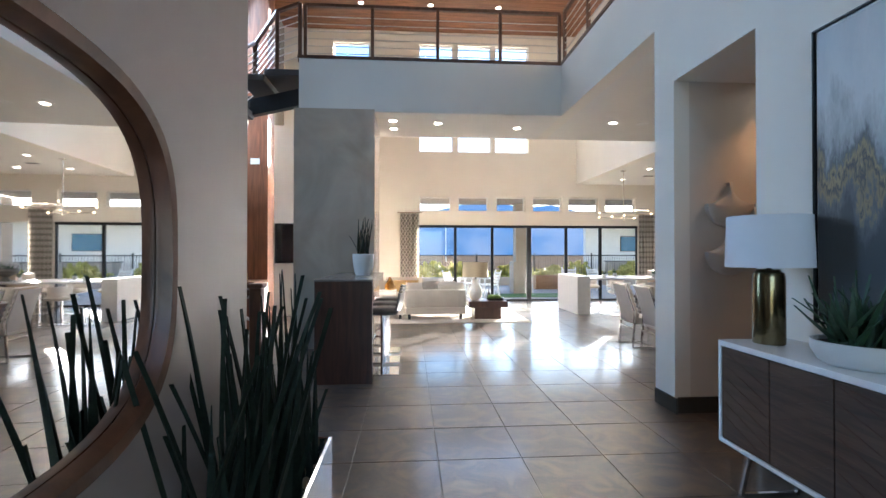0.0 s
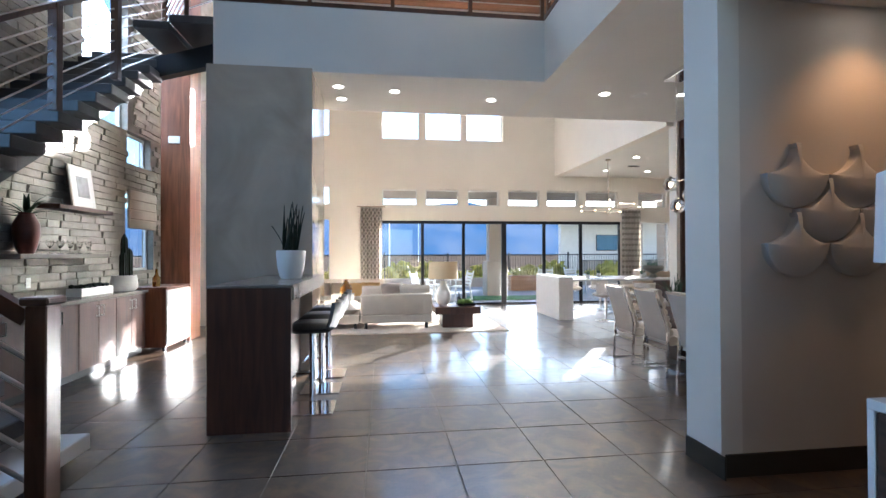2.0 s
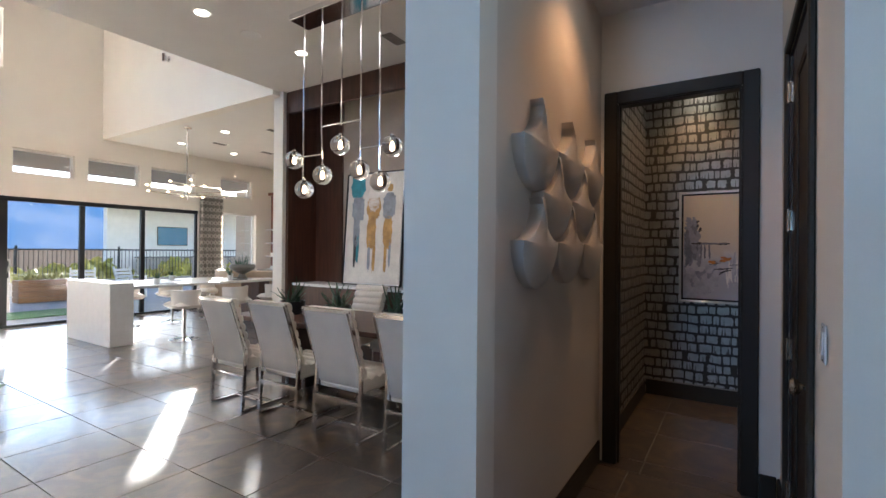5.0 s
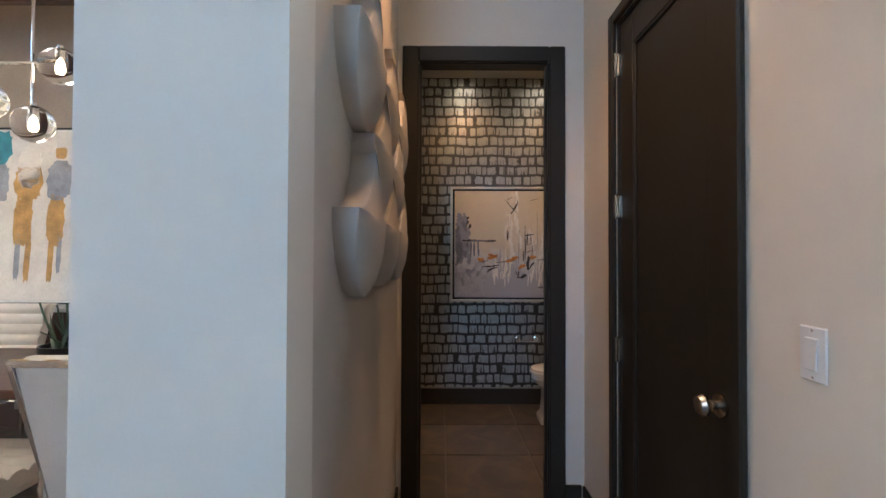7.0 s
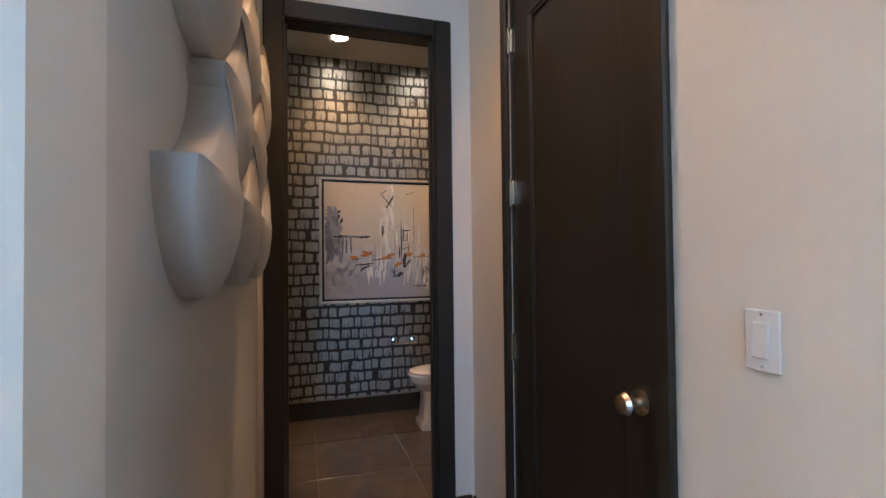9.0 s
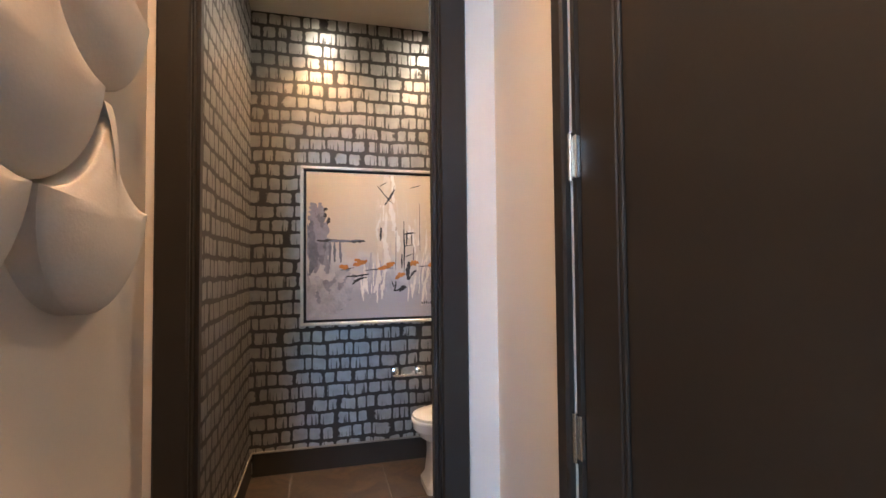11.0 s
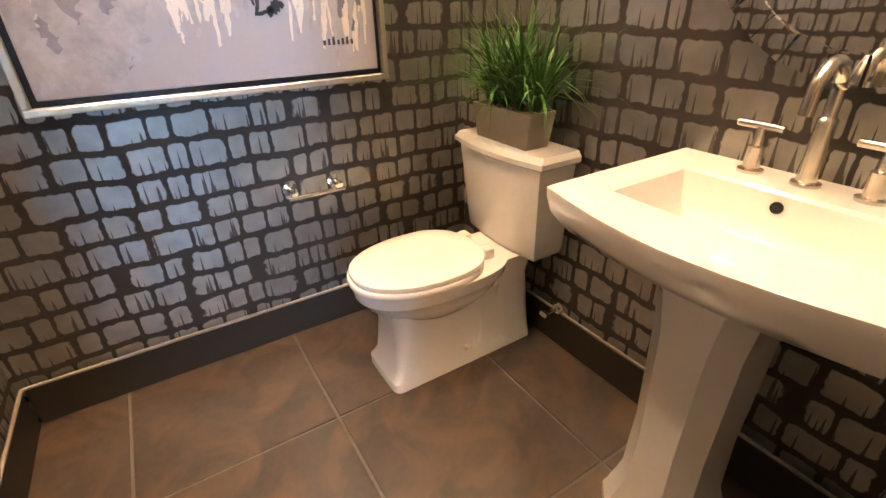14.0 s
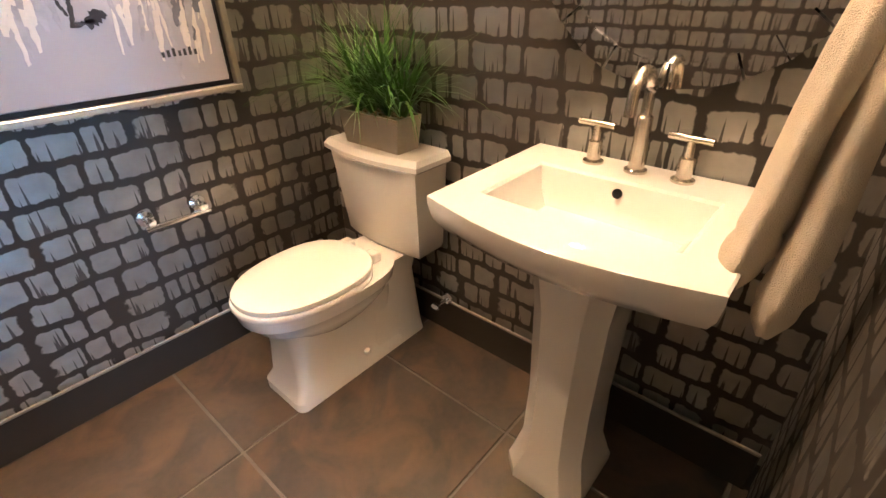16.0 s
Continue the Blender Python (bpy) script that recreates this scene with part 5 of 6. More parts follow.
for i, (x, y, z, e) in enumerate(((1.0, 8.0, SOFFIT - 0.03, 20), (4.2, 6.5, SOFFIT - 0.03, 32), (7.2, 11.4, 3.6, 40))):
    lamp("ceiling_lamp", "SPOT", (x, y, z), (x, y + 0.01, 0), e, (1.0, 0.9, 0.77), 0.4, 150, 0.5)


def grille(x, y, z, turn=0):
    g = thing("air_vent", "white slotted ceiling air vent", "air vent", "ceiling vents", at=(x, y, z), turn=turn)
    part("frame", box(-0.16, 0.16, -0.09, 0.09, -0.008, 0.0, 0.002), VINYL, g)
    for i in range(5):
        part("slat", box(-0.14, 0.14, -0.07 + 0.028 * i, -0.056 + 0.028 * i, -0.014, -0.006), GROUT, g)


for x, y, z in ((5.0, 6.35, SOFFIT), (6.7, 10.5, 3.66), (6.8, 12.4, 3.66), (7.9, 12.3, 3.66)):
    grille(x, y, z)
sp = solid("ceiling_speaker", lathe([(0, -0.006), (0.1, -0.006), (0.105, 0.0), (0, 0.0)], 32), VINYL, "flush round white speaker in the ceiling", "speaker", at=(4.15, 7.6, SOFFIT))
for y in (10.2, 11.6):
    s = thing("wall_spotlight", "small chrome spotlight on the upper wall", "wall light", "wall spotlights", at=(5.365, y, 4.75))
    part("backplate", disc(0.05, 0, 0.015, 18), CHROME, s).matrix_basis = pose(0, 0, 0, 0, -90)
    part("barrel", rod([(-0.09, 0, -0.07), (-0.09, 0, 0.07)], 0.035, 14), CHROME, s)
    part("neck", rod([(0, 0, 0), (-0.09, 0, 0)], 0.012), CHROME, s)
pic = thing("upper_picture", "dark framed picture high on the white wall", "picture", at=(5.36, 10.9, 5.3))
part("frame", box(-0.04, 0.0, -0.42, 0.42, -0.3, 0.3, 0.004), BLACK, pic)
part("print", box(-0.044, -0.041, -0.2, 0.12, -0.26, 0.1), WHITE_LACQUER, pic)

# ---- entry ----
def super_ring(a, b, n, y, k=56):
    return [(y, a * math.copysign(abs(math.cos(t)) ** (2 / n), math.cos(t)), b * math.copysign(abs(math.sin(t)) ** (2 / n), math.sin(t))) for t in [2 * math.pi * i / k for i in range(k)]]


mirror = thing("wall_mirror", "large rounded wall mirror in a reddish-brown wood frame", "mirror", at=(-0.585, 0.62, 1.47))
FRAMEWOOD = streaked("mirror_frame_wood", (0.05, 0.019, 0.009), (0.14, 0.055, 0.026), 0.35, (4, 4, 1), 0, 2.5, 1.2, 0.06)
part("glass", loft([super_ring(0.590, 0.418, 3.2, 0.0), super_ring(0.590, 0.418, 3.2, 0.014)]), MIRROR, mirror)
part("frame", loft([super_ring(0.618, 0.455, 3.2, 0.0), super_ring(0.630, 0.465, 3.2, 0.025), super_ring(0.630, 0.465, 3.2, 0.05), super_ring(0.620, 0.455, 3.2, 0.06), super_ring(0.600, 0.428, 3.2, 0.055), super_ring(0.588, 0.416, 3.2, 0.03), super_ring(0.588, 0.416, 3.2, 0.016)], False), FRAMEWOOD, mirror, smooth=40)
mirror.matrix_basis = pose(-0.555, 0.62, 1.47, 0, 0, 2.6)

pl = thing("snake_plant_planter", "tall mirror-clad rectangular planter of dark snake plants", "potted plant", at=(-0.41, 1.66, 0))
part("trough", loft([round_rect(0.31, 1.20, 0.004, 0.0), round_rect(0.31, 1.20, 0.004, 0.56), round_rect(0.285, 1.175, 0.004, 0.565), round_rect(0.27, 1.16, 0.004, 0.56), round_rect(0.27, 1.16, 0.004, 0.48)]), CHROME, pl)
part("soil", box(-0.134, 0.134, -0.579, 0.579, 0.44, 0.475), SOIL, pl)
rp = random.Random(21)
for k in range(64):
    q = bmesh.new()
    bmesh.ops.create_icosphere(q, subdivisions=1, radius=rp.uniform(0.012, 0.02))
    part("pebble", q, PEBBLE, pl, smooth=True).location = (rp.uniform(-0.12, 0.12), rp.uniform(-0.56, 0.56), 0.483)
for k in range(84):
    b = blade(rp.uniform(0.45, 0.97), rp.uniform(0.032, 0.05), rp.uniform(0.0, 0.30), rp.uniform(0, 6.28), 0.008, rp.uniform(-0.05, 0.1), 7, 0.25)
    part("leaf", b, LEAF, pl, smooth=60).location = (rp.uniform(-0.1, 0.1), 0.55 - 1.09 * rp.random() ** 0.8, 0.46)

con = thing("console_cabinet", "walnut-fronted console cabinet with white top and chrome legs", "cabinet", at=(2.1, 1.70, 0))
part("top_panel", box(0.0, 0.48, -1.0, 1.0, 0.905, 0.94, 0.003), WHITE_LACQUER, con, "white lacquer top")
part("base_panel", box(0.0, 0.48, -1.0, 1.0, 0.30, 0.325, 0.003), WHITE_LACQUER, con, "white lacquer shell")
for y in (-1.0, 0.975):
    part("side_panel", box(0.0, 0.48, y, y + 0.025, 0.325, 0.905, 0.003), WHITE_LACQUER, con, "white lacquer shell")
part("body", box(0.02, 0.47, -0.975, 0.975, 0.325, 0.905), WALNUT, con)
for i in range(5):
    y0 = 0.972 - 0.389 * (i + 1)
    d = part("door", box(0.004, 0.022, y0 + 0.003, y0 + 0.386, 0.33, 0.90, 0.002), WALNUT_FLAT, con, "walnut veneer door")
    for k in range(7):
        z0 = 0.34 + 0.08 * k
        q = bar((0.003, y0 + 0.02, min(0.89, z0 + (0.14 if i % 2 else 0))), (0.003, y0 + 0.37, min(0.89, z0 + (0 if i % 2 else 0.14))), 0.003, 0.003)
        part("veneer_joint", q, WALNUT, d)
for y in (0.80, -0.80):
    for x in (0.06, 0.42):
        part("leg", bar((x, y, 0.30), (x + (0.0), y + (0.08 if y > 0 else -0.08), 0.0), 0.022, 0.022), CHROME, con, "slim chrome leg")
    part("leg_bar", bar((0.06, y + (0.08 if y > 0 else -0.08), 0.011), (0.42, y + (0.08 if y > 0 else -0.08), 0.011), 0.022, 0.02), CHROME, con)
tl = thing("table_lamp", "antique brass cylinder lamp with wide white drum shade", "table lamp", at=(2.33, 2.56, 0.94))
part("lamp_body", lathe([(0, 0), (0.085, 0), (0.087, 0.006), (0.087, 0.40), (0.08, 0.43), (0.064, 0.44), (0.06, 0.452), (0, 0.455)], 40), BRASS, tl, "brass column base", smooth=30)
part("neck", rod([(0, 0, 0.45), (0, 0, 0.50)], 0.016), BRASS, tl)
part("shade", lathe([(0.232, 0.465), (0.222, 0.775), (0.218, 0.775), (0.228, 0.465)], 56), SHADE, tl, "white fabric drum shade", smooth=30)
part("shade_top", lathe([(0, 0.757), (0.219, 0.76)], 40), SHADE, tl)


def bowl_plant(name, label, at, r, h, n, leaf, lr, seed, mat=POT, pot_profile=None, lean=(0.15, 1.1), wid=0.028, curl=0.25):
    t = thing(name, label, "potted plant", at=at)
    prof = pot_profile or [(0, 0), (r * 0.7, 0), (r * 0.86, h * 0.18), (r, h * 0.6), (r, h), (r * 0.93, h), (r * 0.9, h * 0.8), (0, h * 0.78)]
    part("pot", lathe(prof, 40), mat, t, smooth=35)
    part("soil", disc(r * 0.9, h * 0.78, h * 0.84, 28), SOIL, t)
    rr = random.Random(seed)
    for k in range(n):
        b = blade(rr.uniform(*leaf), rr.uniform(0.7, 1.1) * wid, rr.uniform(*lean), rr.uniform(0, 6.28), 0.006, rr.uniform(-curl, curl), 6, 0.3)
        part("leaf", b, lr, t, smooth=60).location = (rr.uniform(-0.45, 0.45) * r, rr.uniform(-0.45, 0.45) * r, h * 0.8)
    return t


bowl_plant("agave_bowl", "spiky green agave in a low white bowl", (2.34, 1.98, 0.94), 0.205, 0.12, 66, (0.22, 0.38), AGAVE, 5, lean=(0.1, 0.95), wid=0.042)
A2 = art("storm_abstract", [(0.0, (0.05, 0.05, 0.05)), (0.09, (0.10, 0.10, 0.10)), (0.14, (0.24, 0.175, 0.085)), (0.18, (0.06, 0.058, 0.055)), (0.22, (0.30, 0.225, 0.11)), (0.26, (0.11, 0.11, 0.105)), (0.36, (0.34, 0.34, 0.33)), (0.55, (0.55, 0.55, 0.54)), (1.0, (0.42, 0.45, 0.47))], 2.0, 6.0, 16.0, (3, 1, 0.8))
framed("painting", "tall grey and gold abstract painting in a thin black frame", 1.60, 1.75, A2, BLACK, WHITE_LACQUER, 0.012, 0.045, pose(2.597, 1.69, 1.95, 0, 0, -90))
cord = solid("lamp_cord", rod([(2.42, 2.36, 0.946), (2.46, 2.27, 0.945), (2.54, 2.22, 0.946), (2.58, 2.15, 0.945)], 0.003, 6), POT, "thin white lamp cord on the console", "cord")

# ---- bar ----
bar_t = thing("bar_counter", "tall dark walnut bar counter with a grey stone top", "counter", at=(0, 0, 0))
part("end_panel", box(-0.94, -0.29, 5.20, 5.26, 0.0, 1.168, 0.003), WALNUT, bar_t, "dark walnut end panel")
part("base", box(-0.93, -0.56, 5.26, 7.20, 0.0, 1.168), WALNUT, bar_t)
part("worktop", box(-0.945, -0.275, 5.195, 7.20, 1.169, 1.19, 0.003), STONE_TOP, bar_t, "polished grey stone top")
part("top_apron", box(-0.32, -0.28, 5.27, 7.20, 1.06, 1.168), STONE_TOP, bar_t)
bowl_plant("snake_plant", "dark snake plant in a tapered white pot on the bar", (-0.50, 6.3, 1.19), 0.148, 0.29, 24, (0.3, 0.56), LEAF, 9, POT,
           [(0, 0), (0.095, 0), (0.112, 0.02), (0.135, 0.12), (0.148, 0.25), (0.146, 0.285), (0.136, 0.29), (0.13, 0.25), (0, 0.24)], (0.0, 0.22), 0.05)


def bar_stool(at):
    t = thing("bar_stool", "black leather swivel bar stool on a chrome column", "bar stool", "bar stools", at=at, turn=0)
    part("foot_plate", box(-0.2, 0.2, -0.2, 0.2, 0.0, 0.015, 0.004), CHROME, t, "square chrome foot plate")
    part("column", rod([(0, 0, 0.015), (0, 0, 0.72)], 0.03, 18), CHROME, t, smooth=40)
    part("foot_rest", rod([(0, 0, 0.33), (-0.16, 0, 0.33), (-0.16, 0.13, 0.33), (-0.16, -0.13, 0.33)], 0.011), CHROME, t)
    q = cushion(0.42, 0.42, 0.10)
    part("seat", q, BLACK_LEATHER, t, smooth=50).location = (0, 0, 0.72)
    rings = []
    for z, x, w in ((0.76, 0.185, 0.19), (0.84, 0.215, 0.2), (0.93, 0.235, 0.195), (1.0, 0.245, 0.18)):
        rings.append([(x + dx - 0.05 * abs(y / w) ** 2 * 1.0, y, z) for dx, y in ((0, -w), (0, -w * 0.5), (0, 0), (0, w * 0.5), (0, w), (0.03, w), (0.035, w * 0.5), (0.035, 0), (0.035, -w * 0.5), (0.03, -w))])
    part("backrest", loft(rings), BLACK_LEATHER, t, smooth=50)
    return t


s0 = bar_stool((-0.20, 5.75, 0))
for y in (6.38, 7.0):
    copy_thing(s0, pose(-0.20, y, 0))

# ---- wet bar against the stone wall ----
def cabinet_unit(y0, y1):
    c = thing("base_cabinet", "dark walnut base cabinet with two flat doors", "cabinet", "bar cabinets", at=(-3.0, (y0 + y1) / 2, 0))
    w = y1 - y0
    part("body", box(-0.60, -0.02, -w / 2, w / 2, 0.10, 0.885), WALNUT, c)
    part("kick_board", box(-0.58, -0.07, -w / 2, w / 2, 0.0, 0.10), BLACK, c)
    for a, b, hy in ((-w / 2 + 0.003, -0.002, -0.05), (0.002, w / 2 - 0.003, 0.05)):
        d = part("door", box(-0.02, 0.0, a, b, 0.105, 0.88, 0.002), WALNUT, c)
        part("handle", rod([(0.0, hy, 0.70), (0.03, hy, 0.70), (0.03, hy, 0.82), (0.0, hy, 0.82)], 0.006, 8), STEEL, d, "steel bar handle")


for a, b in ((5.6, 6.35), (6.35, 7.1), (7.1, 7.85), (7.85, 8.6)):
    cabinet_unit(a, b)
solid("bar_worktop", box(-3.62, -2.97, 5.58, 8.62, 0.888, 0.93, 0.004), STONE_TOP, "grey stone worktop along the stone wall", "worktop")
for y0, y1, z, mat, lab in ((6.75, 8.35, 1.40, STONE_TOP, "floating grey shelf holding glasses on the stone wall"), (7.35, 8.45, 2.0, WALNUT, "floating dark wood shelf on the stone wall")):
    solid("wall_shelf", box(-3.62, -3.36, y0, y1, z, z + 0.055, 0.004), mat, lab, "shelf")
for k in range(9):
    g = solid("wine_glass", lathe([(0, 0), (0.032, 0), (0.03, 0.004), (0.004, 0.008), (0.004, 0.07), (0.02, 0.085), (0.036, 0.12), (0.033, 0.165), (0.031, 0.165), (0.034, 0.12), (0.018, 0.088), (0, 0.084)], 18), CLEAR, "clear stemmed wine glass on a shelf", "glass", "wine glasses", (-3.47 + 0.06 * (k % 2), 7.35 + 0.09 * k, 1.456), smooth=40)
vase = thing("oxblood_vase", "dark red-brown urn holding leafy stems on a shelf", "vase", at=(-3.48, 7.0, 1.456))
part("urn", lathe([(0, 0), (0.07, 0), (0.10, 0.08), (0.125, 0.22), (0.12, 0.33), (0.08, 0.42), (0.07, 0.44), (0.075, 0.455), (0.065, 0.455), (0.06, 0.42), (0, 0.40)], 30), TERRACOTTA, vase, smooth=40)
rv = random.Random(3)
for k in range(22):
    part("leaf", blade(rv.uniform(0.18, 0.4), 0.05, rv.uniform(0.1, 1.2), rv.uniform(0, 6.28), 0.003, 0.5, 6, 0.4), AGAVE, vase, smooth=60).location = (0, 0, 0.42)
ph = thing("framed_photo", "grey abstract print in a white mat leaning on the shelf", "picture", at=(-3.46, 8.0, 2.056))
ph.matrix_basis = pose(-3.46, 8.0, 2.056, 0, -8, 0)
part("frame", box(-0.025, 0.0, -0.24, 0.24, 0.0, 0.56, 0.003), SILVER, ph)
part("mat", box(0.001, 0.004, -0.22, 0.22, 0.02, 0.54), WHITE_LACQUER, ph)
part("print", box(0.005, 0.007, -0.12, 0.12, 0.14, 0.42), art("print_grey", [(0, (0.05, 0.05, 0.05)), (0.5, (0.3, 0.3, 0.29)), (1, (0.6, 0.6, 0.58))], 5, 1, 12), ph)
tr = thing("succulent_trough", "pale rectangular trough of dark succulents on the worktop", "planter", at=(-3.25, 7.75, 0.93))
part("trough", box(-0.09, 0.09, -0.33, 0.33, 0.0, 0.10, 0.005), POT, tr)
bm = bmesh.new()
for k in range(70):
    q = bmesh.new()
    bmesh.ops.create_icosphere(q, subdivisions=1, radius=rv.uniform(0.018, 0.032))
    join(bm, q, Matrix.Translation((rv.uniform(-0.07, 0.07), rv.uniform(-0.3, 0.3), rv.uniform(0.10, 0.125))))
part("succulents", bm, LEAF, tr)
cactus = thing("cactus", "columnar green cactus in a rounded white pot", "potted plant", at=(-3.2, 8.42, 0.93))
part("pot", lathe([(0, 0), (0.13, 0), (0.165, 0.04), (0.17, 0.12), (0.15, 0.22), (0.14, 0.22), (0.14, 0.19), (0, 0.19)], 32), POT, cactus, smooth=40)
for x, y, h in ((0, 0, 0.62), (0.03, 0.07, 0.42), (0.02, -0.07, 0.36)):
    rings = []
    for i in range(9):
        f = i / 8
        r = 0.042 * (1 if f < 0.8 else math.sqrt(max(0.02, 1 - ((f - 0.8) / 0.2) ** 2)))
        rings.append([(x + r * (1 + 0.14 * math.cos(8 * a)) * math.cos(a), y + r * (1 + 0.14 * math.cos(8 * a)) * math.sin(a), 0.19 + h * f) for a in [2 * math.pi * k / 32 for k in range(32)]])
    part("stem", loft(rings), LEAF, cactus, smooth=50)
solid("gold_bottle", lathe([(0, 0), (0.05, 0), (0.055, 0.02), (0.055, 0.13), (0.02, 0.19), (0.018, 0.26), (0.022, 0.27), (0, 0.27)], 24), AMBER, "gold glass bottle beside the cactus", "bottle", at=(-2.96, 8.84, 0.955), smooth=40)
sb = thing("sideboard", "pale sunlit sideboard with diagonal grooves and wood sides", "sideboard", at=(-2.76, 9.10, 0))
part("body", box(-0.42, 0.0, -0.42, 0.40, 0.06, 0.93), CHERRY, sb)
part("top", box(-0.43, 0.02, -0.435, 0.415, 0.93, 0.955, 0.004), CHERRY, sb)
for i in range(2):
    d = part("door", box(0.001, 0.02, -0.41 + 0.405 * i, -0.01 + 0.405 * i, 0.09, 0.91, 0.003), WHITE_LACQUER, sb, "cream grooved door")
    for k in range(5):
        part("groove", bar((0.021, -0.39 + 0.405 * i, 0.16 + 0.14 * k), (0.021, -0.03 + 0.405 * i, min(0.89, 0.31 + 0.14 * k)), 0.004, 0.008), GROUT, d)
for y in (-0.38, 0.36):
    for x in (-0.38, -0.04):
        part("leg", box(x - 0.02, x + 0.02, y - 0.02, y + 0.02, 0, 0.06), BLACK, sb)
for y in (6.75, 7.2):
    o = thing("wall_outlet", "white power outlet plate on the stone wall", "outlet", at=(-3.6, y, 1.12))
    part("plate", box(0, 0.008, -0.036, 0.036, -0.058, 0.058, 0.002), WHITE_LACQUER, o)
    for z in (-0.024, 0.024):
        part("socket", box(0.008, 0.010, -0.016, 0.016, z - 0.014, z + 0.014, 0.002), VINYL, o)
tvw = thing("wall_television", "black framed flat television on the white den wall", "television", at=(-2.62, 11.19, 1.25))
part("bezel", box(-0.45, 0.45, -0.05, 0.0, 0, 0.95, 0.006), BLACK, tvw)
part("screen", box(-0.42, 0.42, -0.054, -0.051, 0.03, 0.92), plain("dark_screen", (0.01, 0.012, 0.015), 0.06), tvw)
ks = solid("keypad", box(-3.1, -2.92, 9.53, 9.548, 3.3, 3.42, 0.004), VINYL, "small pale vent plate on the wooden pier", "vent")

# ---- dining ----
def dining_chair(at, turn):
    t = thing("dining_chair", "ivory channel-tufted leather dining chair on a chrome sled frame", "chair", "chairs round the table", at=at, turn=turn)
    for y in (-0.235, 0.235):
        part("rear_leg", bar((0.0, y, 0.0), (0.035, y, 0.56), 0.02, 0.028), CHROME, t)
        part("back_rail", bar((0.035, y, 0.55), (-0.115, y, 1.0), 0.02, 0.028), CHROME, t)
        part("front_leg", bar((0.50, y, 0.0), (0.47, y, 0.44), 0.02, 0.028), CHROME, t)
        part("floor_rail", bar((0.0, y, 0.012), (0.50, y, 0.012), 0.02, 0.022), CHROME, t)
    part("stretcher", bar((0.015, -0.235, 0.30), (0.015, 0.235, 0.30), 0.02, 0.028), CHROME, t)
    part("stretcher", bar((0.25, -0.235, 0.012), (0.25, 0.235, 0.012), 0.02, 0.022), CHROME, t)
    part("top_bar", bar((-0.115, -0.245, 1.0), (-0.115, 0.245, 1.0), 0.02, 0.026), CHROME, t)

    def pad(fn, n, depth, w):
        rings = []
        for i in range(n * 4 + 1):
            f = i / (n * 4)
            bulge = depth * (0.72 + 0.28 * abs(math.sin(math.pi * n * f)) ** 0.6)
            (x, z), (nx, nz) = fn(f)
            rings.append([(x + nx * k, y, z + nz * k) for y, k in ((-w, 0), (-w, bulge * 0.8), (-w * 0.9, bulge), (w * 0.9, bulge), (w, bulge * 0.8), (w, 0))])
        return loft(rings)

    part("backrest", pad(lambda f: ((0.05 - 0.16 * f, 0.47 + 0.53 * f), (0.95, 0.3)), 7, 0.085, 0.225), LEATHER, t, smooth=50)
    part("back_panel", loft([[(x - 0.012, y, z) for y in (-0.222, 0.222)] + [(x + 0.004, y, z) for y in (0.222, -0.222)] for x, z in ((0.10, 0.36), (0.055, 0.42), (0.035, 0.5), (-0.105, 0.99))]), LEATHER, t, smooth=50)
    part("seat", pad(lambda f: ((0.06 + 0.48 * f, 0.40), (0.0, 1.0)), 5, 0.09, 0.23), LEATHER, t, smooth=50)
    part("seat_base", box(0.05, 0.52, -0.225, 0.225, 0.365, 0.405, 0.01), LEATHER, t)
    return t


c0 = dining_chair((3.67, 5.82, 0), 0)
for x, y, a in ((3.68, 6.52, 0), (3.63, 7.16, 0), (3.67, 5.10, 0), (5.42, 5.55, 180), (5.42, 6.30, 180), (5.42, 7.05, 180)):
    copy_thing(c0, pose(x, y, 0, 0, 0, a))
dt = thing("dining_table", "long dark wood dining table on a plinth base", "table", at=(4.55, 6.35, 0))
part("tabletop", box(-0.50, 0.50, -1.45, 1.45, 0.715, 0.76, 0.005), WALNUT, dt)
for y in (-0.8, 0.8):
    part("plinth", box(-0.22, 0.22, y - 0.12, y + 0.12, 0.0, 0.715, 0.006), WALNUT, dt)
part("foot_bar", box(-0.06, 0.06, -0.7, 0.7, 0.05, 0.13), CHROME, dt)
for y in (7.25, 6.58, 5.85):
    bowl_plant("aloe_bowl", "green aloe in a dark round bowl on the table", (4.45, y, 0.76), 0.13, 0.14, 24, (0.16, 0.30), AGAVE, int(y * 10), BLACK, None, (0.1, 1.0), 0.028)
ledge = thing("dining_ledge", "long wall-side console with pale stone top", "console", at=(5.87, 6.6, 0))
part("body", box(-0.2, 0.24, -2.1, 2.1, 0.0, 0.93), WALNUT, ledge)
part("top", box(-0.23, 0.245, -2.12, 2.12, 0.93, 0.965, 0.004), WHITE_LACQUER, ledge)
slab("niche_side_panel", 5.56, 6.115, 8.70, 8.747, 0.0, SOFFIT - 0.004, WALNUT)
slab("niche_header_panel", 5.56, 5.62, 4.4, 8.70, 3.42, SOFFIT - 0.004, WALNUT)
slab("niche_wood_strip", 6.09, 6.116, 8.15, 8.70, 0.97, 3.72, WALNUT)
FIG = framed("painting", "white canvas with abstract teal, grey and ochre upright shapes", 1.04, 1.56, plain("warm_white_canvas", (0.66, 0.62, 0.57), 0.6, 0, 0.12, 5, 40, 0.15), BLACK, WHITE_LACQUER, 0.014, 0.04, pose(5.97, 7.42, 1.745, 0, 0, -90) @ pose(0, 0, 0, -4, 0, 0))
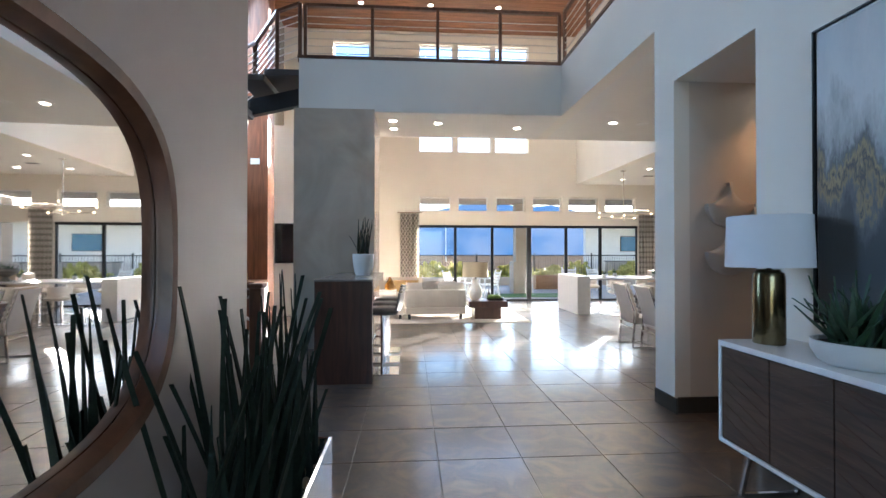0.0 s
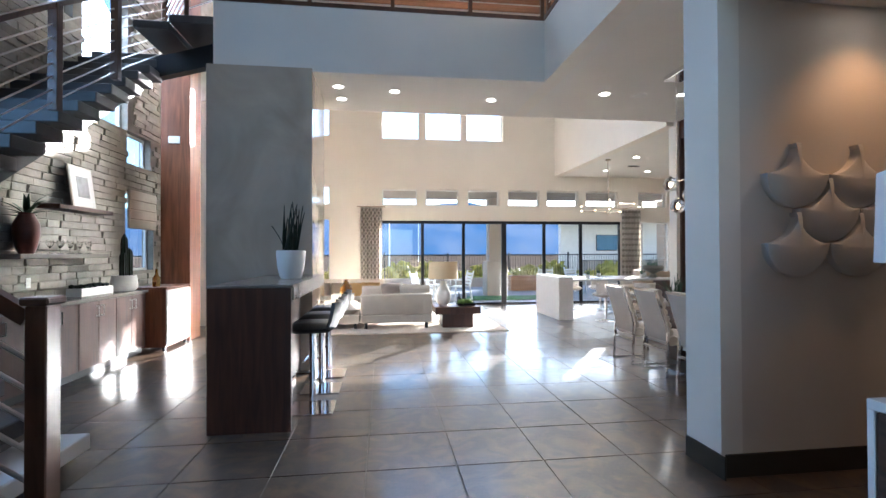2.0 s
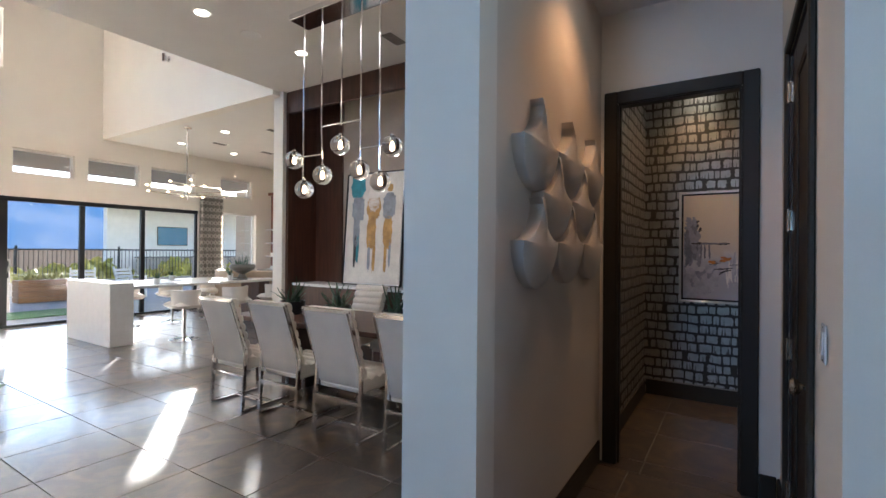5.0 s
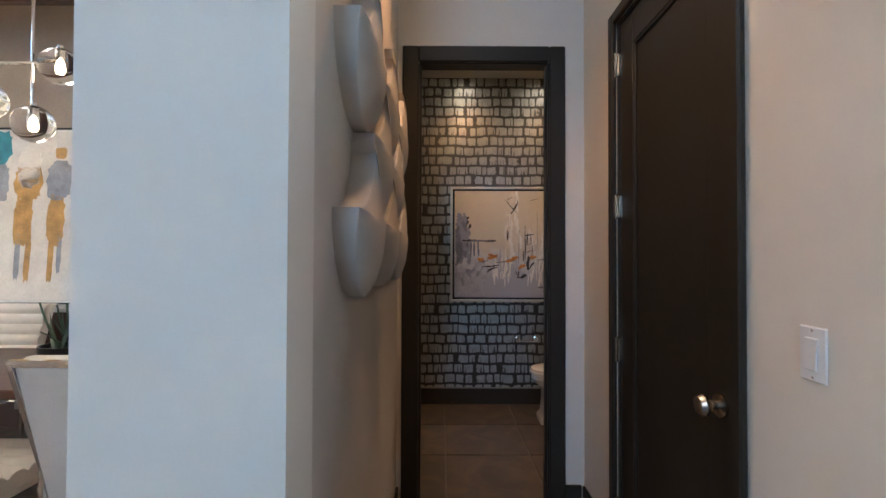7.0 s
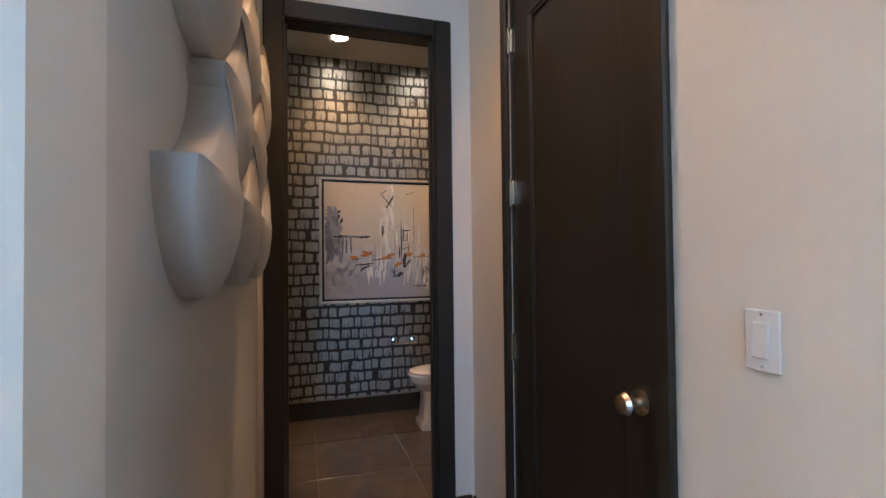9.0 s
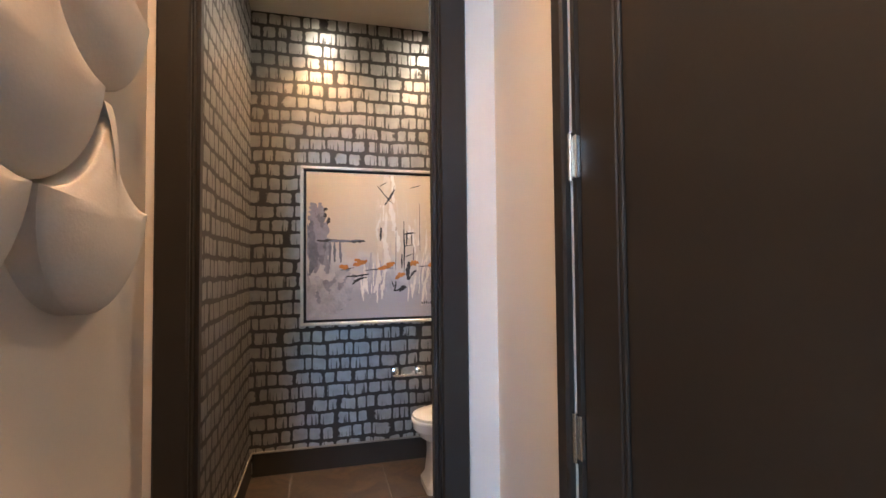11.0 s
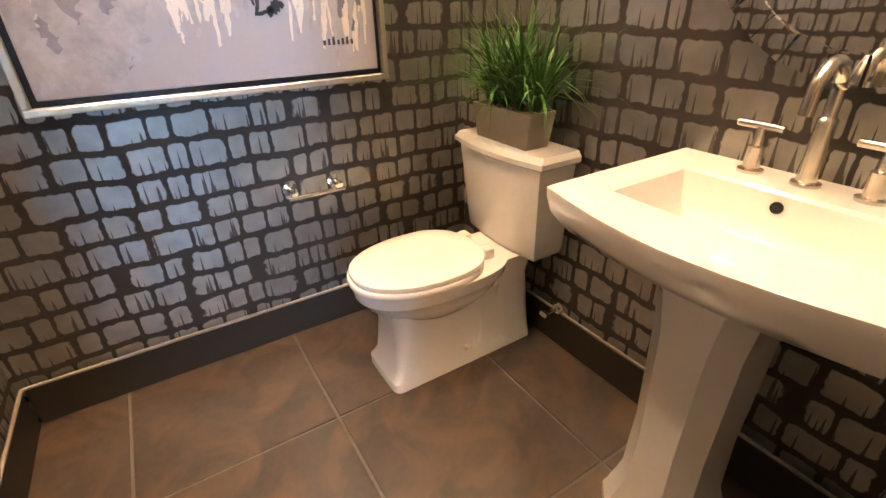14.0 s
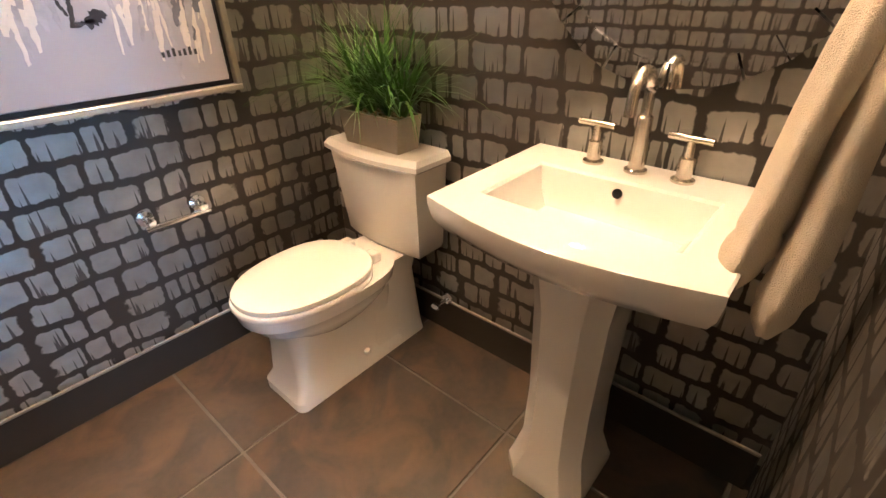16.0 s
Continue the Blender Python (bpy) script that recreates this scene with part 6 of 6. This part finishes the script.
TEALP = plain("teal_stroke", (0.03, 0.22, 0.28), 0.5, 0, 0.3, 10, 60, 0.2)
OCHREP = plain("ochre_stroke", (0.46, 0.26, 0.08), 0.5, 0, 0.35, 10, 60, 0.2)
SLATEP = plain("slate_stroke", (0.26, 0.28, 0.32), 0.5, 0, 0.3, 10, 60, 0.2)
for i, (x, z, w, h, m) in enumerate(((-0.30, 0.60, 0.26, 0.30, TEALP), (-0.28, 0.28, 0.22, 0.34, SLATEP), (-0.30, -0.02, 0.12, 0.42, SLATEP), (-0.31, -0.32, 0.05, 0.44, INK), (-0.26, -0.28, 0.05, 0.40, TEALP), (0.0, 0.42, 0.2, 0.36, WHITEP), (0.0, 0.28, 0.24, 0.30, OCHREP), (-0.02, -0.06, 0.16, 0.44, OCHREP), (-0.05, -0.38, 0.05, 0.40, SLATEP), (0.04, -0.38, 0.05, 0.42, OCHREP), (0.27, 0.30, 0.22, 0.34, SLATEP), (0.27, 0.55, 0.10, 0.10, OCHREP), (0.26, -0.05, 0.15, 0.44, OCHREP), (0.24, -0.38, 0.05, 0.42, OCHREP), (0.31, -0.34, 0.04, 0.36, SLATEP), (0.12, 0.62, 0.2, 0.12, WHITEP))):
    stroke(FIG, x, z, w, h, m, -0.0355, 0.12, 50 + i)

pen = thing("pendant_light", "linear chrome pendant with clear glass globes and lit bulbs", "pendant light", at=(4.2, 6.33, SOFFIT))
part("canopy", box(-0.12, 0.12, -0.57, 0.57, -0.06, 0.0, 0.004), CHROME, pen, "polished chrome canopy")
for y, zb in ((0.49, 2.12), (0.24, 2.6), (-0.02, 2.6), (-0.26, 2.25), (-0.48, 2.13)):
    part("stem", rod([(0, y, -0.06), (0, y, zb - SOFFIT)], 0.008, 8), CHROME, pen)
for a, b, z in ((0.62, 0.24, 2.36), (0.24, -0.26, 2.62), (-0.26, -0.62, 2.36)):
    part("arm", rod([(0, a, z - SOFFIT), (0, b, z - SOFFIT)], 0.009, 8), CHROME, pen)
part("stem", rod([(0, 0.24, 2.6 - SOFFIT), (0, 0.22, 2.25 - SOFFIT)], 0.008, 8), CHROME, pen)
for y, z in ((6.95, 2.34), (6.80, 2.04), (6.55, 2.16), (6.32, 2.42), (6.08, 2.17), (5.84, 2.05), (5.71, 2.34)):
    q = bmesh.new()
    bmesh.ops.create_uvsphere(q, u_segments=28, v_segments=18, radius=0.092)
    g = part("globe", q, CLEAR, pen, "clear glass globe", smooth=True)
    g.location = (0, y - 6.33, z - SOFFIT)
    g.visible_shadow = False
    part("socket", rod([(0, 0, 0.03), (0, 0, 0.105)], 0.016, 12), CHROME, g)
    part("bulb", lathe([(0, -0.03), (0.012, -0.024), (0.016, -0.01), (0.010, 0.02), (0, 0.032)], 12), BULB_GLOW, g, "glowing bulb", smooth=True)

# ---- living room ----
rug = thing("area_rug", "ivory woven rug under the sofas", "rug", at=(0, 0, 0))
part("rug_field", box(-2.0, 2.75, 9.72, 13.3, 0.0, 0.018, 0.006), RUG, rug)
part("binding", box(-2.02, 2.77, 9.70, 9.72, 0.0, 0.016), LINEN, rug)


def sofa(name, at, turn, w, d, label, back=True, arm_l=True, arm_r=True):
    s = thing(name, label, "sofa", at=at, turn=turn)
    part("base", box(-w / 2, w / 2, -d / 2, d / 2, 0.12, 0.27, 0.02, 2), LINEN, s)
    n = max(1, round(w / 0.85))
    for i in range(n):
        q = cushion(w / n - 0.02, d - 0.22, 0.17, 0.22)
        part("seat_cushion", q, LINEN, s, smooth=60).location = (-w / 2 + (i + 0.5) * w / n, 0.1, 0.26)
    if back:
        part("backrest", box(-w / 2, w / 2, -d / 2, -d / 2 + 0.2, 0.27, 0.66, 0.03, 3), LINEN, s, smooth=40)
        for i in range(n):
            part("back_cushion", cushion(w / n - 0.03, 0.42, 0.17, 0.3), LINEN, s, smooth=60).matrix_basis = pose(-w / 2 + (i + 0.5) * w / n, -d / 2 + 0.33, 0.58, 76, 0, 0)
    for f, x in ((arm_l, -w / 2), (arm_r, w / 2 - 0.18)):
        if f:
            part("armrest", box(x + (0.005 if x > 0 else -0.005), x + (0.185 if x > 0 else 0.175), -d / 2 - 0.004, d / 2 + 0.004, 0.268, 0.58, 0.03, 3), LINEN, s, smooth=40)
    for x in (-w / 2 + 0.1, w / 2 - 0.1):
        for y in (-d / 2 + 0.1, d / 2 - 0.1):
            part("leg", box(x - 0.03, x + 0.03, y - 0.03, y + 0.03, 0.0, 0.12), BLACK, s)
    return s


sofa("sofa", (0.70, 10.62, 0.018), 0, 1.35, 1.0, "oatmeal linen sofa with its back to the room", True, False, True)
ch = thing("sofa_chaise", "oatmeal linen chaise with loose seat pad", "chaise", at=(-0.48, 10.75, 0.018))
part("base", box(-0.48, 0.48, -0.55, 0.55, 0.1, 0.27, 0.02, 2), LINEN, ch)
part("seat_cushion", cushion(0.94, 1.08, 0.2, 0.2), LINEN, ch, smooth=60).location = (0, 0, 0.26)
for x in (-0.4, 0.4):
    for y in (-0.45, 0.45):
        part("leg", box(x - 0.03, x + 0.03, y - 0.03, y + 0.03, 0, 0.1), BLACK, ch)
sofa("sofa", (-0.55, 12.75, 0.018), 180, 2.1, 0.95, "oatmeal linen sofa facing into the room with cushions")
for x, y, z, a, m, lab in ((-1.05, 12.72, 0.50, 15, LINEN_DARK, "taupe"), (-0.55, 12.70, 0.50, -10, LINEN_DARK, "taupe"), (-0.15, 12.66, 0.50, 8, OCHRE, "ochre"), (0.15, 12.72, 0.50, -16, OCHRE, "ochre"), (0.62, 10.42, 0.62, 20, LINEN_DARK, "taupe"), (0.95, 10.45, 0.6, -12, LINEN, "oatmeal")):
    c = solid("throw_cushion", cushion(0.46, 0.46, 0.16, 0.45), m, "soft %s throw cushion on the sofa" % lab, "cushion", "throw cushions", smooth=60)
    c.matrix_basis = pose(x, y, z, 68, 0, a)
et = thing("end_table", "low dark block end table with a thick overhanging top", "table", at=(1.88, 10.42, 0.018))
part("pedestal", box(-0.30, 0.30, -0.26, 0.26, 0.0, 0.26, 0.008), WALNUT, et)
part("tabletop", box(-0.44, 0.44, -0.34, 0.34, 0.26, 0.40, 0.01), WALNUT, et)
l2 = thing("gourd_lamp", "cream ceramic gourd lamp with beige drum shade", "table lamp", at=(1.63, 10.42, 0.418))
part("lamp_body", lathe([(0, 0), (0.085, 0), (0.13, 0.06), (0.165, 0.16), (0.15, 0.26), (0.085, 0.37), (0.06, 0.45), (0.065, 0.49), (0, 0.5)], 36), CERAMIC, l2, smooth=40)
part("shade", lathe([(0.295, 0.53), (0.28, 0.86), (0.276, 0.86), (0.291, 0.53)], 44), BEIGE_SHADE, l2, "beige fabric drum shade", smooth=30)
part("shade_top", lathe([(0, 0.845), (0.277, 0.85)], 36), BEIGE_SHADE, l2)
part("stem", rod([(0, 0, 0.48), (0, 0, 0.6)], 0.012), BRASS, l2)
ms = thing("moss_tray", "dark tray of bright green moss mounds", "tray", at=(2.08, 10.38, 0.418))
part("tray", loft([round_rect(0.34, 0.26, 0.05, 0.0), round_rect(0.40, 0.30, 0.06, 0.05), round_rect(0.37, 0.27, 0.06, 0.05), round_rect(0.33, 0.24, 0.05, 0.02)]), BLACK, ms)
rm = random.Random(31)
for k in range(8):
    q = bmesh.new()
    bmesh.ops.create_icosphere(q, subdivisions=3, radius=rm.uniform(0.06, 0.085))
    for v in q.verts:
        v.co *= 1 + 0.14 * noise.noise(v.co * 30 + Vector((k, 0, 0)))
    q.transform(Matrix.Diagonal((1, 1, 0.75, 1)))
    part("moss_mound", q, MOSS, ms, smooth=60).location = (rm.uniform(-0.12, 0.12), rm.uniform(-0.08, 0.08), 0.07)
bt = solid("dark_bottle", lathe([(0, 0), (0.04, 0), (0.042, 0.12), (0.012, 0.17), (0.012, 0.24), (0, 0.24)], 20), BLACK, "small dark bottle on the end table", "bottle", at=(1.98, 10.62, 0.418), smooth=40)
sd = thing("side_table", "small white side table with a shelf niche", "table", at=(-0.45, 12.0, 0.018))
part("body", box(-0.24, 0.24, -0.22, 0.22, 0.0, 0.52, 0.006), WHITE_LACQUER, sd)
solid("amber_jug", lathe([(0, 0), (0.11, 0), (0.14, 0.05), (0.135, 0.13), (0.07, 0.24), (0.035, 0.30), (0.04, 0.33), (0.03, 0.33), (0.026, 0.30), (0, 0.29)], 30), AMBER, "amber glass jug on a side table", "jug", at=(-0.38, 11.95, 0.538), smooth=40)


def trellis():
    m = bpy.data.materials.new("trellis_fabric")
    m.use_nodes = True
    n, l = nodes_of(m)
    b = n["Principled BSDF"]
    sep = n.new("ShaderNodeSeparateXYZ")
    l.new(n.new("ShaderNodeTexCoord").outputs["Object"], sep.inputs[0])

    def op(kind, a, c):
        x = n.new("ShaderNodeMath")
        x.operation = kind
        for i, v in enumerate((a, c)):
            if isinstance(v, (int, float)):
                x.inputs[i].default_value = v
            else:
                l.new(v, x.inputs[i])
        return x.outputs[0]

    u, v = op("PINGPONG", sep.outputs[0], 0.05), op("PINGPONG", sep.outputs[2], 0.08)
    s = op("ADD", op("MULTIPLY", u, 20.0), op("MULTIPLY", v, 12.5))
    d = op("ABSOLUTE", op("SUBTRACT", s, 1.0), 0)
    line = op("LESS_THAN", d, 0.3)
    nz = n.new("ShaderNodeTexNoise")
    nz.inputs["Scale"].default_value = 120
    mix = n.new("ShaderNodeMix")
    mix.data_type = "RGBA"
    mix.inputs["A"].default_value, mix.inputs["B"].default_value = (0.30, 0.275, 0.24, 1), (0.60, 0.56, 0.49, 1)
    l.new(line, mix.inputs["Factor"])
    l.new(mix.outputs["Result"], b.inputs["Base Color"])
    b.inputs["Roughness"].default_value = 0.9
    bp = n.new("ShaderNodeBump")
    bp.inputs["Strength"].default_value = 0.2
    l.new(nz.outputs["Fac"], bp.inputs["Height"])
    l.new(bp.outputs[0], b.inputs["Normal"])
    return m


CURTAIN = trellis()
for x0, x1 in ((-0.16, 0.42), (7.36, 7.96)):
    c = thing("curtain", "grey trellis-patterned curtain hanging in folds", "curtain", "curtains", at=((x0 + x1) / 2, FAR - 0.09, 0.0))
    w = (x1 - x0) / 2
    bm = bmesh.new()
    cols = []
    for i in range(61):
        f = i / 60
        cols.append([bm.verts.new((-w + 2 * w * f, 0.035 * math.sin(f * 6 * 2 * math.pi) * (0.8 + 0.2 * k), 0.01 + (2.69 * k))) for k in (0, 0.3, 0.6, 1.0)])
    for a, b in zip(cols, cols[1:]):
        for j in range(3):
            bm.faces.new((a[j], b[j], b[j + 1], a[j + 1]))
    bmesh.ops.solidify(bm, geom=bm.faces[:], thickness=0.004)
    part("drape", bm, CURTAIN, c, smooth=60)
    part("rod", rod([(-w - 0.06, 0, 2.73), (w + 0.06, 0, 2.73)], 0.012), NICKEL, c)
    for s in (-1, 1):
        part("finial", lathe([(0, 0), (0.02, 0.005), (0.022, 0.02), (0, 0.035)], 14), NICKEL, c).matrix_basis = pose(s * (w + 0.06), 0, 2.73, 0, 90 * s, 0)
        part("bracket", rod([(s * w, 0, 2.73), (s * w, 0.085, 2.73)], 0.008), NICKEL, c)

# ---- kitchen ----
kt = thing("waterfall_table", "pale stone table with a thick waterfall end slab", "table", at=(4.2, 10.88, 0))
part("end_slab", box(0.0, 0.32, 0.0, 1.5, 0.0, 0.93, 0.006), plain("pale_quartz", (0.60, 0.58, 0.55), 0.3, 0, 0.05, 10, 150, 0.01), kt)
part("tabletop", box(0.32, 3.0, 0.02, 1.48, 0.83, 0.87, 0.006), plain("table_quartz", (0.5, 0.48, 0.45), 0.3, 0, 0.05, 10, 150, 0.01), kt)
part("far_leg", box(2.7, 2.95, 0.3, 1.2, 0.0, 0.83, 0.006), WALNUT, kt)


def tub_stool(at, turn):
    t = thing("counter_stool", "ivory tub counter stool on a chrome pedestal", "stool", "counter stools", at=at, turn=turn)
    part("foot_disc", lathe([(0, 0), (0.22, 0), (0.22, 0.01), (0.04, 0.02), (0, 0.02)], 30), CHROME, t)
    part("column", rod([(0, 0, 0.015), (0, 0, 0.52)], 0.028, 16), CHROME, t)
    part("seat", cushion(0.46, 0.44, 0.12, 0.25), LEATHER, t, smooth=60).location = (0, 0, 0.5)
    rings = []
    for z in (0.56, 0.68, 0.80):
        k = 0.23 + 0.05 * (z - 0.56)
        out = [(k * math.cos(a), k * math.sin(a), z) for a in [math.pi * (0.55 + 0.9 * i / 12) for i in range(13)]]
        rings.append(out + [(x * 0.86, y * 0.86, z) for x, y, _ in out[::-1]])
    part("tub_back", loft(rings), LEATHER, t, smooth=50)
    return t


st = tub_stool((5.15, 10.65, 0), 90)
for x in (6.0, 6.85):
    copy_thing(st, pose(x, 10.65, 0, 0, 0, 90))
for x in (5.2, 6.0, 6.8):
    copy_thing(st, pose(x, 12.65, 0, 0, 0, -90))
for x, y in ((5.0, 11.2), (5.6, 11.9), (6.3, 11.2), (6.7, 11.8)):
    bowl_plant("small_succulent", "small succulent in a white cup on the table", (x, y, 0.87), 0.05, 0.09, 12, (0.07, 0.16), AGAVE, int(x * 10), POT, None, (0.0, 0.7), 0.018)
    pm = solid("place_mat", disc(0.17, 0.0, 0.006, 28), BLACK, "round dark place mat on the table", "place mat", "place mats", (x + 0.15, y - 0.02, 0.87))
bq = thing("banquette", "curved tan upholstered banquette beyond the table", "bench", at=(7.9, 12.2, 0))
rings = []
for z in (0.0, 0.45, 0.9, 1.0):
    out = [(1.1 * math.cos(a), 1.1 * math.sin(a), z) for a in [math.pi * (0.75 + 0.8 * i / 16) for i in range(17)]]
    rings.append(out + [(x * 0.84, y * 0.84, z) for x, y, _ in out[::-1]])
part("back", loft(rings), plain("tan_upholstery", (0.42, 0.32, 0.23), 0.8, 0, 0.08), bq, smooth=40)
rings = [[(0.92 * x / 1.1, 0.92 * y / 1.1, z) for x, y in [(1.1 * math.cos(a), 1.1 * math.sin(a)) for a in [math.pi * (0.75 + 0.8 * i / 16) for i in range(17)]] + [(0.5 * math.cos(a), 0.5 * math.sin(a)) for a in [math.pi * (1.55 - 0.8 * i / 16) for i in range(17)]]] for z in (0.0, 0.45)]
part("seat", loft(rings), LEATHER, bq, smooth=40)
bowl_plant("bowl_planter", "dark rounded bowl planter of succulents on a pedestal", (6.72, 11.45, 0.87), 0.24, 0.28, 22, (0.12, 0.28), AGAVE, 77, plain("bronze_bowl", (0.12, 0.11, 0.09), 0.4, 0, 0.2), [(0, 0), (0.10, 0), (0.09, 0.02), (0.05, 0.09), (0.12, 0.13), (0.22, 0.18), (0.245, 0.23), (0.22, 0.28), (0.2, 0.28), (0.2, 0.24), (0, 0.22)], (0.0, 0.9), 0.03)
cd = thing("chandelier", "branching nickel chandelier with small lit bulbs", "chandelier", at=(5.75, 11.7, 3.66))
part("canopy", lathe([(0, 0), (0.07, 0), (0.065, -0.02), (0, -0.025)], 24), NICKEL, cd)
part("stem", rod([(0, 0, 0), (0, 0, -1.32)], 0.012), NICKEL, cd)
for k, (a, z, r) in enumerate(((0.2, -1.05, 0.75), (1.2, -1.22, 0.6), (2.2, -1.08, 0.7), (3.3, -1.26, 0.72), (4.3, -1.05, 0.62), (5.3, -1.2, 0.75))):
    for s, rr2 in ((1, r), (-1, r * 0.45)):
        e = (s * rr2 * math.cos(a), s * rr2 * math.sin(a), z + 0.02)
        am = part("arm", rod([(0, 0, z), e], 0.008, 8), NICKEL, cd)
        part("bulb", lathe([(0, -0.028), (0.013, -0.022), (0.019, -0.006), (0.013, 0.02), (0, 0.032)], 12), BULB_GLOW, am, "lit bulb", smooth=True).matrix_basis = Matrix.Translation(e) @ pose(0, 0, 0, 0, 90, math.degrees(a) + (180 if s < 0 else 0))
kc = thing("tall_cabinet", "tall cherry wood kitchen cabinet with open shelves", "cabinet", at=(9.3, 13.2, 0))
part("body", box(-0.05, 0.29, -0.7, 0.7, 0.0, 2.9), CHERRY, kc)
part("cornice", box(-0.12, 0.29, -0.75, 0.75, 2.9, 2.98, 0.01), CHERRY, kc)
for z in (0.9, 1.25, 1.6, 1.95):
    part("shelf", box(-0.25, -0.05, -0.65, 0.65, z, z + 0.03), WHITE_LACQUER, kc)
for k in range(8):
    part("shelf_dish", lathe([(0, 0), (0.05, 0), (0.07, 0.08), (0.066, 0.08), (0, 0.01)], 16), CERAMIC, kc).location = (-0.15, -0.5 + 0.33 * (k % 4), 0.93 if k < 4 else 1.28)
kcn = thing("kitchen_counter", "grey kitchen counter along the window wall", "counter", at=(8.5, 13.75, 0))
part("base", box(-0.6, 1.05, -0.3, 0.38, 0.0, 0.87), CHERRY, kcn)
part("worktop", box(-0.63, 1.07, -0.33, 0.38, 0.87, 0.91, 0.004), STONE_TOP, kcn)

# ---- ledger stone on the stair wall ----
stone_wall = bpy.data.objects["wall_stone"]
rs = random.Random(17)
shapes = []
for k in range(14):
    w, h = rs.uniform(0.16, 0.42), 0.095
    bm = box(0.0, rs.uniform(0.022, 0.05), -w / 2, w / 2, 0.003, h - 0.003, 0.006)
    for v in bm.verts:
        v.co += Vector((rs.uniform(-0.006, 0.006), rs.uniform(-0.004, 0.004), rs.uniform(-0.003, 0.003))) if v.co.x > 0.01 else Vector((0, 0, 0))
    shapes.append((w, link("stone", bm, STONE)))
rest2 = bmesh.new()
singles = 0
for row in range(78):
    z, y = 0.93 + 0.095 * row, 4.0 + rs.uniform(0, 0.3)
    while y < 11.1:
        w, me = shapes[rs.randrange(len(shapes))]
        c = y + w / 2
        y += w + 0.004
        if any(a - w / 2 < c < b + w / 2 and lo - 0.09 < z < hi for a, b, lo, hi in ((4.3, 5.7, 1.4, 4.1), (9.38, 10.15, 2.93, 3.46), (9.34, 10.26, 1.17, 2.50), (7.25, 8.05, 4.6, 7.2), (8.25, 9.4, 3.45, 7.2))):
            continue
        if singles < 290 and z < 3.3 and 6.6 < c < 9.4:
            ob = new("stone", me)
            ob.location, ob.parent = (-3.66, c, z), stone_wall
            singles += 1
        else:
            q = bmesh.new()
            q.from_mesh(me)
            q.transform(Matrix.Translation((-3.66, c, z)))
            tmp = bpy.data.meshes.new("tmp")
            q.to_mesh(tmp)
            q.free()
            rest2.from_mesh(tmp)
            bpy.data.meshes.remove(tmp)
me2 = bpy.data.meshes.new("far_stones")
rest2.to_mesh(me2)
rest2.free()
me2.materials.append(STONE)
fs = new("far_stones", me2)
fs.parent = stone_wall
fs["kind"] = "stuff"

# ---- floor tiles, pieces last ----
SIZE, GAP = 0.61, 0.007
floor = tagged(new("floor", link("floor", box(-3.66, 9.6, -2.5, FAR + 0.02, -0.2, -0.006), GROUT)), kind="structure")
shared = link("tile", box(-(SIZE - GAP) / 2, (SIZE - GAP) / 2, -(SIZE - GAP) / 2, (SIZE - GAP) / 2, -0.012, 0.0, 0.0015), TILE)
rest = bmesh.new()


def tile(x0, x1, y0, y1, near):
    if x1 - x0 < 0.02 or y1 - y0 < 0.02:
        return
    cx, cy, w, d = (x0 + x1) / 2, (y0 + y1) / 2, x1 - x0 - GAP, y1 - y0 - GAP
    if not near:
        box(cx - w / 2, cx + w / 2, cy - d / 2, cy + d / 2, -0.012, 0.0, bm=rest)
        return
    full = SIZE > 0.6 and abs(x1 - x0 - SIZE) < 1e-6 and abs(y1 - y0 - SIZE) < 1e-6
    me = shared if full else link("tile", box(-w / 2, w / 2, -d / 2, d / 2, -0.012, 0.0, 0.0015), TILE)
    ob = new("tile", me)
    ob.location, ob.parent = (cx, cy, 0), floor


for i in range(-7, 16):
    for j in range(-12, 17):
        x0, y0 = 0.34 + SIZE * i, 4.43 + SIZE * j
        x0, x1, y0, y1 = max(-3.66, x0), min(9.6, x0 + SIZE), max(-2.5, y0), min(FAR, y0 + SIZE)
        if x1 > 4.36 and y1 > 2.2 and y0 < 4.05:
            x1 = min(x1, 4.36)
        if x1 > x0 and y1 > y0:
            cx, cy = (x0 + x1) / 2, (y0 + y1) / 2
            tile(x0, x1, y0, y1, -3.0 < cx < 4.8 and 0.6 < cy < 10.6)
SIZE, GAP = 0.594, 0.010
for i in range(-3, 2):
    for j in range(-2, 3):
        tile(max(4.36, 5.742 + SIZE * i), min(6.28, 5.742 + SIZE * (i + 1)), max(2.28, 3.158 + SIZE * j), min(4.03, 3.158 + SIZE * (j + 1)), True)
r = part("far_tiles", rest, TILE, floor)
r["kind"] = "stuff"
